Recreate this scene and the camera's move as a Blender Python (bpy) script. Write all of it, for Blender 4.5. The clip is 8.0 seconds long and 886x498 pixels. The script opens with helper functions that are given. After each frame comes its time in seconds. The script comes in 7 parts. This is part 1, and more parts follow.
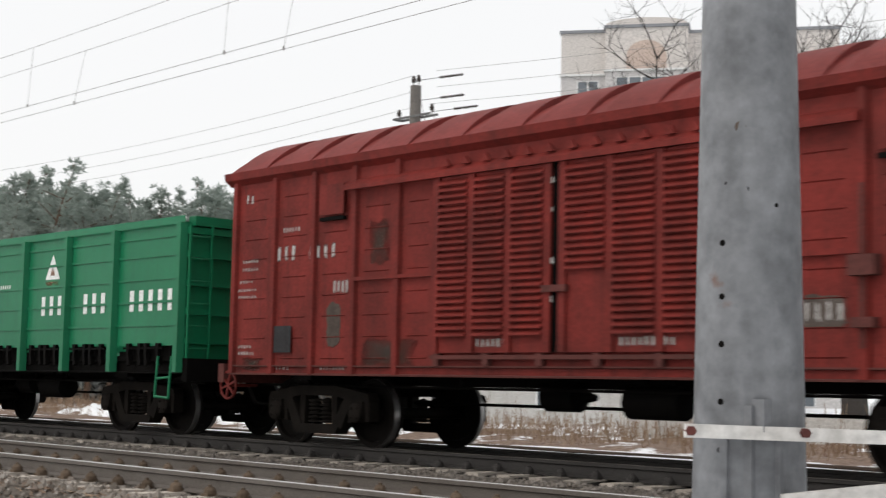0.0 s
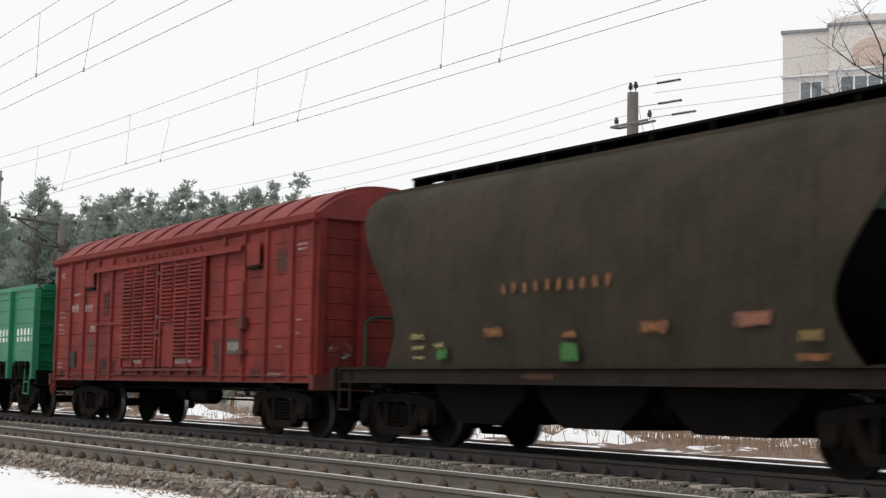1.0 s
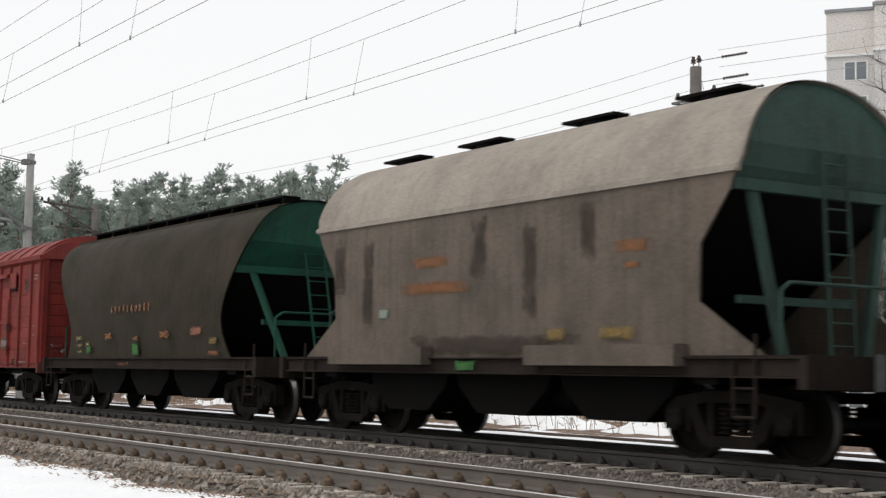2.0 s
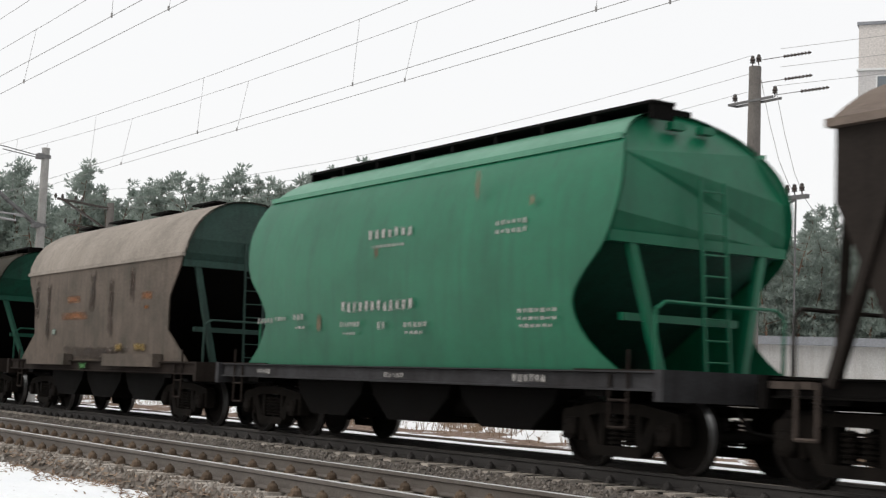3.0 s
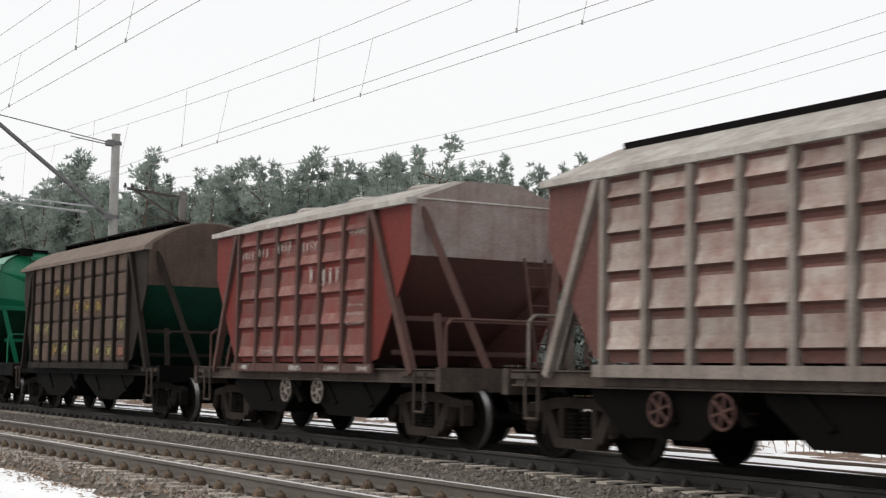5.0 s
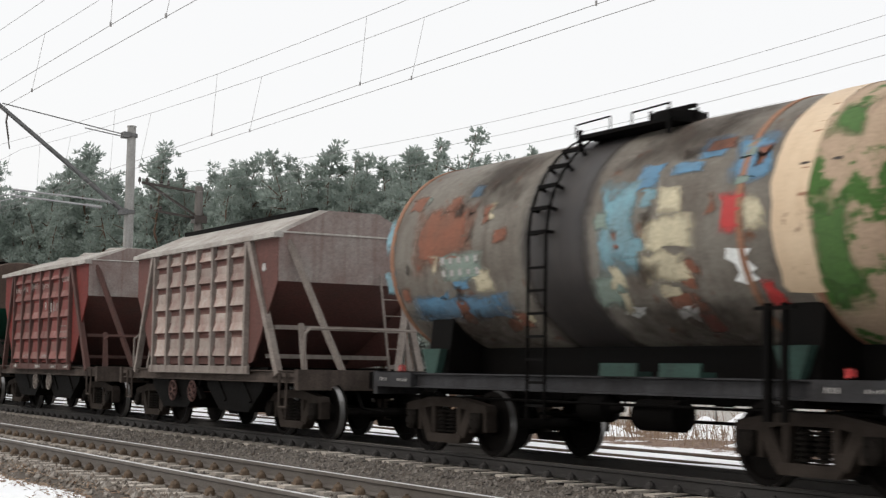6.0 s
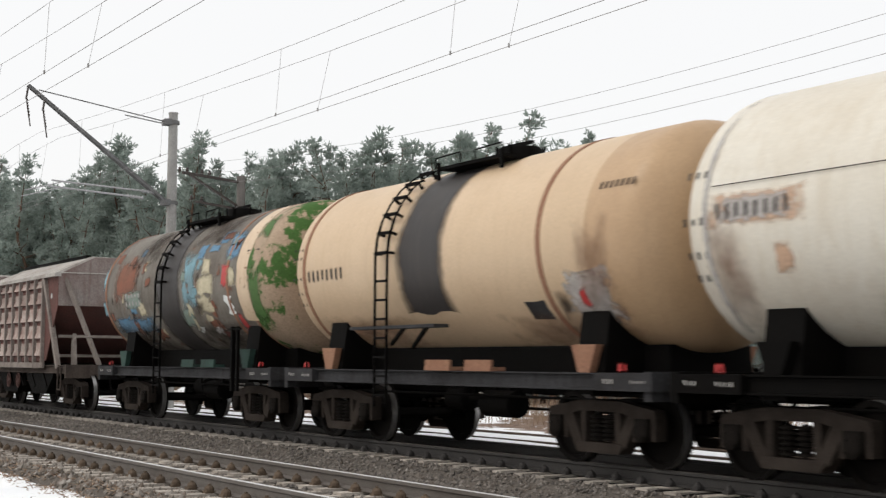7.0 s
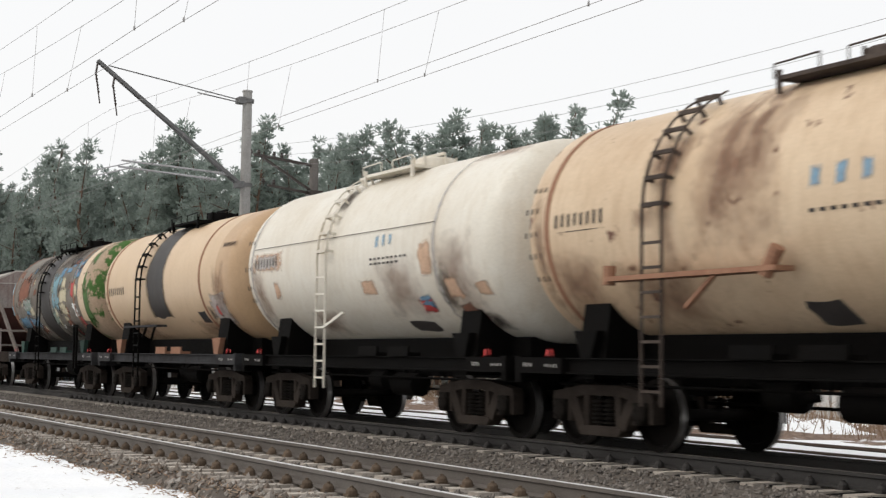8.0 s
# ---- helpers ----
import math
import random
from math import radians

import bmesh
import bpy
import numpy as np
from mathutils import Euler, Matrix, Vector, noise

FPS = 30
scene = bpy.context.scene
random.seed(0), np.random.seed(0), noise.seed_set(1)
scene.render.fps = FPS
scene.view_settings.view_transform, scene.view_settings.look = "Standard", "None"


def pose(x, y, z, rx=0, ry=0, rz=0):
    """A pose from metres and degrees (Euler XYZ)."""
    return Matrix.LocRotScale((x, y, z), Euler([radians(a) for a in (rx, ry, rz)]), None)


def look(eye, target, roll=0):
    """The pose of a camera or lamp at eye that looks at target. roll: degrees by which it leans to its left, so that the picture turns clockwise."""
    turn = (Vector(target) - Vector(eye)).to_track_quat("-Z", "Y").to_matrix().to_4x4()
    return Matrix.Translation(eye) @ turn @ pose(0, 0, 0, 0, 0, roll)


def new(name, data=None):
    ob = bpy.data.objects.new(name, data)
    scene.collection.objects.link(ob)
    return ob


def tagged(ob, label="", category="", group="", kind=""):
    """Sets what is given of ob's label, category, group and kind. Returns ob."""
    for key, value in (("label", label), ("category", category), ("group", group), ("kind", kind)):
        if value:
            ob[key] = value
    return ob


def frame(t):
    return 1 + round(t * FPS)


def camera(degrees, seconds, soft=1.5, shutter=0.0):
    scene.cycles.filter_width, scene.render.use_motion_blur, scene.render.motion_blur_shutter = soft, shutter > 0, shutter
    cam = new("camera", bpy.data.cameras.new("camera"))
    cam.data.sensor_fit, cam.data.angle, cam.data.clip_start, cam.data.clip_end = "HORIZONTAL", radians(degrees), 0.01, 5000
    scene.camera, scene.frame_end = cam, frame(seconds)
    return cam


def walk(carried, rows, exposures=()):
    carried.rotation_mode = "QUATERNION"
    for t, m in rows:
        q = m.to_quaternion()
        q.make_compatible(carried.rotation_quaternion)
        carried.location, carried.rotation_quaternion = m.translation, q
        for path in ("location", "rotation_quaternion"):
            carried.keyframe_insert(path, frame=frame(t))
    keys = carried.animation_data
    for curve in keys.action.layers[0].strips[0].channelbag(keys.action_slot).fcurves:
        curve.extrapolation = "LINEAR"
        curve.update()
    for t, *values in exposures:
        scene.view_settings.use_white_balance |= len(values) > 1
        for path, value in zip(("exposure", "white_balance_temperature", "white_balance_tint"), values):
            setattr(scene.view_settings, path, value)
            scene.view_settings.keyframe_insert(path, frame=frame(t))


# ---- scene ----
cam = camera(33.70, 8.0, soft=1.3, shutter=0.18)
# seconds, x, y, z, heading, pitch, roll
PATH = [
    (0.0, 14.600, -13.870, 0.860, 47.692, 5.373, 1.127),
    (0.5, 14.620, -13.880, 0.860, 53.923, 5.487, 0.046),
    (1.0, 14.600, -13.850, 0.905, 56.309, 5.510, 1.097),
    (1.2, 14.480, -13.800, 0.930, 56.123, 5.189, 0.814),
    (2.3, 11.821, -13.358, 0.962, 57.917, 5.057, 1.499),
    (2.5, 11.350, -13.252, 0.958, 57.999, 5.223, 2.018),
    (3.0, 10.238, -12.999, 0.948, 57.536, 5.406, 2.306),
    (3.5, 9.223, -12.788, 1.011, 58.367, 5.243, 1.390),
    (4.0, 7.931, -12.683, 1.064, 58.127, 5.194, 1.279),
    (4.5, 6.576, -12.650, 1.091, 58.710, 5.116, 1.320),
    (4.7, 6.084, -12.636, 1.106, 58.929, 4.977, 1.049),
    (5.8, 3.755, -12.506, 1.220, 59.405, 4.706, 0.911),
    (6.0, 3.222, -12.493, 1.233, 59.110, 4.764, 0.866),
    (6.5, 1.673, -12.507, 1.251, 59.254, 4.896, 0.891),
    (7.0, 0.406, -12.421, 1.301, 59.776, 4.486, 0.342),
    (7.5, -1.126, -12.442, 1.253, 60.817, 4.285, 0.378),
    (8.0, -2.442, -12.318, 1.162, 61.551, 4.295, 0.757),
]
walk(cam, [(t, pose(x, y, z, 90 + p, 0, h) @ pose(0, 0, 0, 0, 0, r)) for t, x, y, z, h, p, r in PATH])


def train_x(t):
    """How far along the track the train's zero mark is."""
    return 91.492 - 17.808 * t - 0.02263 * t ** 2 + 0.00041 * t ** 3

# ---- light ----
world = bpy.data.worlds.new("overcast_sky")
scene.world = world
world.use_nodes = True
wn, wl = world.node_tree.nodes, world.node_tree.links
wn.clear()
sky = wn.new("ShaderNodeTexSky")
sky.sky_type, sky.sun_disc = "NISHITA", False
sky.sun_elevation, sky.sun_rotation = radians(38), radians(200)
sky.air_density, sky.dust_density = 1.0, 4.0
dim = wn.new("ShaderNodeMix")
dim.data_type, dim.blend_type = "RGBA", "MULTIPLY"
dim.inputs[0].default_value = 1.0
dim.inputs[7].default_value = (0.1, 0.1, 0.1, 1)
veil = wn.new("ShaderNodeMix")
veil.data_type = "RGBA"
veil.inputs[0].default_value = 0.86
veil.inputs[7].default_value = (1.0, 0.995, 0.99, 1)
wbg, wout = wn.new("ShaderNodeBackground"), wn.new("ShaderNodeOutputWorld")
wbg.inputs[1].default_value = 1.07
wl.new(sky.outputs[0], dim.inputs[6])
wl.new(dim.outputs[2], veil.inputs[6])
wl.new(veil.outputs[2], wbg.inputs[0])
wl.new(wbg.outputs[0], wout.inputs[0])

sun_data = bpy.data.lights.new("sun", "SUN")
sun_data.energy, sun_data.angle, sun_data.color = 0.95, radians(25), (1.0, 0.96, 0.9)
sun = new("sun", sun_data)
sun.matrix_world = look((0, 0, 40), (14, 30, 0))
scene.view_settings.exposure = 0.0


# ---- materials ----
def tree_of(name):
    m = bpy.data.materials.new(name)
    m.use_nodes = True
    return m, m.node_tree.nodes, m.node_tree.links, m.node_tree.nodes["Principled BSDF"]


def ramp_of(nd, lo, hi, a=(0, 0, 0, 1), b=(1, 1, 1, 1)):
    r = nd.new("ShaderNodeValToRGB")
    r.color_ramp.elements[0].position, r.color_ramp.elements[1].position = lo, hi
    r.color_ramp.elements[0].color, r.color_ramp.elements[1].color = a, b
    return r


def paint(name, col, dirt=(0.05, 0.04, 0.035), amount=0.5, rough=0.62, metal=0.0, scale=0.9, streak=0.45,
          bump=0.12, fine=28.0, rust=0.0, per_piece=0.0, spec=0.3, hard=False):
    """Weathered coat: blotches of dirt, vertical streaks, fine grain, specks of rust."""
    m, nd, lk, bs = tree_of(name)
    tc = nd.new("ShaderNodeTexCoord")
    big = nd.new("ShaderNodeTexNoise")
    big.inputs["Scale"].default_value, big.inputs["Detail"].default_value, big.inputs["Roughness"].default_value = scale, 8, 0.65
    lk.new(tc.outputs["Object"], big.inputs["Vector"])
    r1 = ramp_of(nd, 0.51, 0.55) if hard else ramp_of(nd, 0.38, 0.75)
    lk.new(big.outputs["Fac"], r1.inputs[0])
    k1 = nd.new("ShaderNodeMath")
    k1.operation = "MULTIPLY"
    k1.inputs[1].default_value = amount
    lk.new(r1.outputs[0], k1.inputs[0])
    mx = nd.new("ShaderNodeMix")
    mx.data_type = "RGBA"
    mx.inputs[6].default_value, mx.inputs[7].default_value = (*col, 1), (*dirt, 1)
    lk.new(k1.outputs[0], mx.inputs[0])
    out = mx.outputs[2]
    if streak:
        mp = nd.new("ShaderNodeMapping")
        mp.inputs["Scale"].default_value = (5.5, 5.5, 0.35)
        lk.new(tc.outputs["Object"], mp.inputs["Vector"])
        st = nd.new("ShaderNodeTexNoise")
        st.inputs["Scale"].default_value, st.inputs["Detail"].default_value = 1.3, 6
        lk.new(mp.outputs[0], st.inputs["Vector"])
        r2 = ramp_of(nd, 0.48, 0.78)
        lk.new(st.outputs["Fac"], r2.inputs[0])
        k2 = nd.new("ShaderNodeMath")
        k2.operation = "MULTIPLY"
        k2.inputs[1].default_value = streak
        lk.new(r2.outputs[0], k2.inputs[0])
        m2 = nd.new("ShaderNodeMix")
        m2.data_type = "RGBA"
        m2.inputs[7].default_value = (*dirt, 1)
        lk.new(k2.outputs[0], m2.inputs[0])
        lk.new(out, m2.inputs[6])
        out = m2.outputs[2]
    fn = nd.new("ShaderNodeTexNoise")
    fn.inputs["Scale"].default_value, fn.inputs["Detail"].default_value = fine, 5
    lk.new(tc.outputs["Object"], fn.inputs["Vector"])
    if rust:
        r3 = ramp_of(nd, 0.66 - 0.1 * rust, 0.7)
        sp = nd.new("ShaderNodeTexNoise")
        sp.inputs["Scale"].default_value, sp.inputs["Detail"].default_value = 3.1, 9
        lk.new(tc.outputs["Object"], sp.inputs["Vector"])
        lk.new(sp.outputs["Fac"], r3.inputs[0])
        m3 = nd.new("ShaderNodeMix")
        m3.data_type = "RGBA"
        m3.inputs[7].default_value = (0.13, 0.055, 0.03, 1)
        lk.new(r3.outputs[0], m3.inputs[0])
        lk.new(out, m3.inputs[6])
        out = m3.outputs[2]
    hv = nd.new("ShaderNodeHueSaturation")
    mr = nd.new("ShaderNodeMapRange")
    mr.inputs["From Min"].default_value, mr.inputs["From Max"].default_value = 0.3, 0.7
    mr.inputs["To Min"].default_value, mr.inputs["To Max"].default_value = (0.82, 1.18) if rough > 0.5 else (0.94, 1.06)
    lk.new(fn.outputs["Fac"], mr.inputs["Value"])
    val = mr.outputs[0]
    if per_piece:
        oi = nd.new("ShaderNodeObjectInfo")
        pr = nd.new("ShaderNodeMapRange")
        pr.inputs["To Min"].default_value, pr.inputs["To Max"].default_value = 1 - per_piece, 1 + per_piece
        lk.new(oi.outputs["Random"], pr.inputs["Value"])
        mu = nd.new("ShaderNodeMath")
        mu.operation = "MULTIPLY"
        lk.new(val, mu.inputs[0])
        lk.new(pr.outputs[0], mu.inputs[1])
        val = mu.outputs[0]
    lk.new(val, hv.inputs["Value"])
    lk.new(out, hv.inputs["Color"])
    lk.new(hv.outputs[0], bs.inputs["Base Color"])
    rr = nd.new("ShaderNodeMapRange")
    rr.inputs["To Min"].default_value, rr.inputs["To Max"].default_value = max(0.05, rough - 0.14), min(1, rough + 0.14)
    lk.new(big.outputs["Fac"], rr.inputs["Value"])
    lk.new(rr.outputs[0], bs.inputs["Roughness"])
    bs.inputs["Metallic"].default_value = metal
    bs.inputs["Specular IOR Level"].default_value = spec if rough < 0.58 else spec * 0.4
    if bump:
        bp = nd.new("ShaderNodeBump")
        bp.inputs["Strength"].default_value, bp.inputs["Distance"].default_value = bump, 0.02
        lk.new(fn.outputs["Fac"], bp.inputs["Height"])
        lk.new(bp.outputs[0], bs.inputs["Normal"])
    return m


def soft_edged(m, width=0.22, wobble=1.0, cover=1.0, scale=2.5, axes=("X", "Z")):
    """Sprayed or smeared paint: thins out raggedly towards the patch's rim."""
    nd, lk = m.node_tree.nodes, m.node_tree.links
    bs, out = nd["Principled BSDF"], nd["Material Output"]
    tc, sep, fn = nd.new("ShaderNodeTexCoord"), nd.new("ShaderNodeSeparateXYZ"), nd.new("ShaderNodeTexNoise")
    fn.inputs["Scale"].default_value, fn.inputs["Detail"].default_value, fn.inputs["Roughness"].default_value = scale, 7, 0.7
    lk.new(tc.outputs["Generated"], sep.inputs[0])
    lk.new(tc.outputs["Object"], fn.inputs["Vector"])
    rims = []
    for ax in axes:
        a = nd.new("ShaderNodeMath")
        a.operation = "PINGPONG"
        a.inputs[1].default_value = 0.5
        lk.new(sep.outputs[ax], a.inputs[0])
        rims.append(a)
    lo = nd.new("ShaderNodeMath")
    lo.operation = "MINIMUM"
    lk.new(rims[0].outputs[0], lo.inputs[0])
    lk.new(rims[-1].outputs[0], lo.inputs[1])
    ns = nd.new("ShaderNodeMath")
    ns.operation = "MULTIPLY_ADD"
    ns.inputs[1].default_value, ns.inputs[2].default_value = wobble, -0.5 * wobble
    lk.new(fn.outputs["Fac"], ns.inputs[0])
    ad = nd.new("ShaderNodeMath")
    ad.operation = "ADD"
    lk.new(lo.outputs[0], ad.inputs[0])
    lk.new(ns.outputs[0], ad.inputs[1])
    mr = nd.new("ShaderNodeMapRange")
    mr.inputs["From Min"].default_value, mr.inputs["From Max"].default_value = 0.04, 0.04 + width
    mr.inputs["To Max"].default_value = cover
    lk.new(ad.outputs[0], mr.inputs["Value"])
    tr, mx = nd.new("ShaderNodeBsdfTransparent"), nd.new("ShaderNodeMixShader")
    lk.new(mr.outputs[0], mx.inputs[0])
    lk.new(tr.outputs[0], mx.inputs[1])
    lk.new(bs.outputs[0], mx.inputs[2])
    lk.new(mx.outputs[0], out.inputs["Surface"])
    return m


def islands(name, cols, rough=0.9, bump=0.4, fine=30.0):
    """Loose stuff whose pieces differ: a colour for each joined piece."""
    m, nd, lk, bs = tree_of(name)
    ge = nd.new("ShaderNodeNewGeometry")
    rp = nd.new("ShaderNodeValToRGB")
    el = rp.color_ramp.elements
    while len(el) < len(cols):
        el.new(0.5)
    for i, c in enumerate(cols):
        el[i].position, el[i].color = i / (len(cols) - 1), (*c, 1)
    lk.new(ge.outputs["Random Per Island"], rp.inputs[0])
    tc, fn = nd.new("ShaderNodeTexCoord"), nd.new("ShaderNodeTexNoise")
    fn.inputs["Scale"].default_value, fn.inputs["Detail"].default_value = fine, 4
    lk.new(tc.outputs["Object"], fn.inputs["Vector"])
    hv, mr = nd.new("ShaderNodeHueSaturation"), nd.new("ShaderNodeMapRange")
    mr.inputs["To Min"].default_value, mr.inputs["To Max"].default_value = 0.6, 1.4
    lk.new(fn.outputs["Fac"], mr.inputs["Value"])
    lk.new(mr.outputs[0], hv.inputs["Value"])
    lk.new(rp.outputs[0], hv.inputs["Color"])
    lk.new(hv.outputs[0], bs.inputs["Base Color"])
    bs.inputs["Roughness"].default_value = rough
    bp = nd.new("ShaderNodeBump")
    bp.inputs["Strength"].default_value, bp.inputs["Distance"].default_value = bump, 0.02
    lk.new(fn.outputs["Fac"], bp.inputs["Height"])
    lk.new(bp.outputs[0], bs.inputs["Normal"])
    return m


def let_through(m, col, share):
    """Thin leaves pass part of the light."""
    nd, lk = m.node_tree.nodes, m.node_tree.links
    tl, mx = nd.new("ShaderNodeBsdfTranslucent"), nd.new("ShaderNodeMixShader")
    tl.inputs[0].default_value, mx.inputs[0].default_value = (*col, 1), share
    lk.new(nd["Principled BSDF"].outputs[0], mx.inputs[1])
    lk.new(tl.outputs[0], mx.inputs[2])
    lk.new(mx.outputs[0], nd["Material Output"].inputs["Surface"])


def snow_material():
    m, nd, lk, bs = tree_of("old_snow")
    tc = nd.new("ShaderNodeTexCoord")
    a, b = nd.new("ShaderNodeTexNoise"), nd.new("ShaderNodeTexNoise")
    a.inputs["Scale"].default_value, a.inputs["Detail"].default_value = 0.6, 8
    b.inputs["Scale"].default_value, b.inputs["Detail"].default_value = 9, 6
    for n in (a, b):
        lk.new(tc.outputs["Object"], n.inputs["Vector"])
    rp = ramp_of(nd, 0.3, 0.72, (0.80, 0.82, 0.85, 1), (0.88, 0.89, 0.9, 1))
    lk.new(a.outputs["Fac"], rp.inputs[0])
    sp = ramp_of(nd, 0.69, 0.74)
    lk.new(b.outputs["Fac"], sp.inputs[0])
    mx = nd.new("ShaderNodeMix")
    mx.data_type = "RGBA"
    mx.inputs[7].default_value = (0.3, 0.26, 0.22, 1)
    lk.new(sp.outputs[0], mx.inputs[0])
    lk.new(rp.outputs[0], mx.inputs[6])
    lk.new(mx.outputs[2], bs.inputs["Base Color"])
    bs.inputs["Roughness"].default_value = 0.75
    bp = nd.new("ShaderNodeBump")
    bp.inputs["Strength"].default_value, bp.inputs["Distance"].default_value = 0.5, 0.06
    lk.new(b.outputs["Fac"], bp.inputs["Height"])
    lk.new(bp.outputs[0], bs.inputs["Normal"])
    return m


SNOW = snow_material()
# oily stones, with the train's shadow put into the colour as well
OILY_SHADED_BALLAST = paint("oily_shaded_ballast", (0.013, 0.012, 0.011), (0.007, 0.0065, 0.006), 0.7, 0.9, 0, 1.4, 0, 1.0, 24, spec=0.1)
GRAVEL_BED = paint("gravel_bed", (0.135, 0.118, 0.103), (0.055, 0.047, 0.04), 0.7, 0.95, 0, 1.4, 0, 1.0, 24)
STONES = islands("crushed_stone", [(0.07, 0.062, 0.055), (0.125, 0.11, 0.097), (0.19, 0.17, 0.15), (0.10, 0.08, 0.064), (0.25, 0.225, 0.2)])
VERGE_STONES = islands("brown_verge_stone", [(0.085, 0.07, 0.056), (0.16, 0.138, 0.115), (0.25, 0.225, 0.198), (0.12, 0.088, 0.066), (0.34, 0.315, 0.285)])
CLIP_RUST = paint("rusty_tan_clip", (0.135, 0.1, 0.072), (0.055, 0.04, 0.03), 0.6, 0.8, 0.1, 4.0, 0, 0.3, 60, per_piece=0.3)
RAIL_GREY = paint("grey_brown_rail_side", (0.15, 0.135, 0.122), (0.085, 0.07, 0.06), 0.6, 0.6, 0.15, 1.0, 0, 0.15, 60)
# rail and clips below the train: its shade is put into this dark colour
RAIL_SHADED = paint("shaded_rail_side", (0.055, 0.052, 0.05), (0.028, 0.025, 0.024), 0.6, 0.6, 0.15, 1.0, 0, 0.15, 60)
CONCRETE = paint("sleeper_concrete", (0.40, 0.36, 0.315), (0.19, 0.155, 0.125), 0.6, 0.9, 0, 2.5, 0, 0.4, 40, per_piece=0.2)
RAIL_RUST = paint("rail_rust", (0.10, 0.075, 0.06), (0.05, 0.038, 0.03), 0.6, 0.75, 0.2, 1.0, 0, 0.25, 60)
RAIL_TOP = paint("rail_polished", (0.62, 0.62, 0.62), (0.4, 0.38, 0.36), 0.4, 0.4, 0.15, 3.0, 0, 0.03, 60)
# underframes, bogies and wheels: shade below the wagons is put into these blacks
BLACK_STEEL = paint("near_black_steel", (0.004, 0.0037, 0.0035), (0.009, 0.0075, 0.0066), 0.5, 0.7, 0.1, 1.6, 0.2, 0.25, 40, spec=0.1)
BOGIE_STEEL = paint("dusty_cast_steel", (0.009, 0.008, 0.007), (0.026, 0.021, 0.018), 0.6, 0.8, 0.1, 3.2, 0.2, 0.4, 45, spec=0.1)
BOGIE_TAN = paint("dusty_brown_cast_steel", (0.048, 0.039, 0.033), (0.014, 0.011, 0.01), 0.7, 0.8, 0.1, 3.0, 0.2, 0.4, 45, spec=0.1)
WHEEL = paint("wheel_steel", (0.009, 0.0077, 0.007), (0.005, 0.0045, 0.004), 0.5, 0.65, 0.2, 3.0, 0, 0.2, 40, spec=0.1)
TREAD = paint("wheel_tread", (0.34, 0.335, 0.33), (0.05, 0.045, 0.042), 0.5, 0.35, 0.8, 4.0, 0, 0.03, 40)
FRAME_GREY = paint("frame_grey_paint", (0.05, 0.05, 0.053), (0.018, 0.016, 0.015), 0.7, 0.6, 0, 1.6, 0.5, spec=0.1)
FRAME_DARK = paint("dark_dusty_frame", (0.028, 0.022, 0.019), (0.011, 0.009, 0.008), 0.6, 0.75, 0, 1.3, 0.4, spec=0.1)
FRAME_BROWN = paint("frame_brown_dust", (0.09, 0.072, 0.062), (0.03, 0.025, 0.022), 0.7, 0.75, 0, 1.6, 0.5, spec=0.1)
BOX_RED = paint("oxide_red_paint", (0.19, 0.026, 0.021), (0.05, 0.015, 0.013), 0.75, 0.62, 0, 1.3, 0.55, 0.08)
BOX_ROOF = paint("faded_red_roof", (0.2, 0.037, 0.033), (0.08, 0.022, 0.02), 0.65, 0.6, 0, 1.2, 0.25, 0.06)
BOX_DARK = paint("dark_red_rust", (0.12, 0.04, 0.035), (0.04, 0.025, 0.022), 0.6, 0.8, 0, 2.0, 0.3)
GON_GREEN = paint("fresh_green_paint", (0.004, 0.165, 0.07), (0.010, 0.07, 0.037), 0.35, 0.45, 0, 0.7, 0.2, 0.05)
HOP_GREEN = paint("green_wagon_paint", (0.005, 0.128, 0.062), (0.006, 0.06, 0.033), 0.65, 0.38, 0, 0.7, 0.45, 0.03)
HOP_GREEN_ROOF = paint("pale_green_roof", (0.08, 0.25, 0.16), (0.035, 0.13, 0.08), 0.5, 0.4, 0, 0.8, 0.3, 0.05)
DUST_A = paint("dusty_olive_brown", (0.044, 0.035, 0.027), (0.017, 0.02, 0.013), 0.8, 0.66, 0, 0.9, 0.5, 0.05, spec=0.1)
DUST_B = paint("cement_dusted_grey", (0.13, 0.104, 0.086), (0.052, 0.05, 0.042), 0.85, 0.8, 0, 0.9, 0.5, 0.12)
DUST_B_ROOF = paint("cement_dusted_roof", (0.30, 0.265, 0.23), (0.15, 0.135, 0.118), 0.7, 0.85, 0, 0.9, 0.4, 0.12)
# grimy ends; on the green hopper's slope sheets this dark green carries their shade
END_GREEN = paint("grimy_shaded_green_end", (0.012, 0.07, 0.045), (0.015, 0.018, 0.016), 0.6, 0.6, 0, 0.9, 0.4)
END_TEAL = paint("grimy_grey_green_end", (0.035, 0.07, 0.058), (0.022, 0.025, 0.023), 0.6, 0.65, 0, 0.9, 0.5)
BROWN_D = paint("brown_grimy_panel", (0.105, 0.074, 0.06), (0.03, 0.022, 0.018), 0.6, 0.8, 0, 1.3, 0.5, 0.15, per_piece=0.22)
RIB_D = paint("dark_brown_rib", (0.024, 0.019, 0.016), (0.012, 0.01, 0.009), 0.6, 0.8, 0, 1.5, 0.4)
ROOF_D = paint("dusty_brown_roof", (0.18, 0.145, 0.122), (0.09, 0.07, 0.06), 0.5, 0.85, 0, 1.0, 0.3)
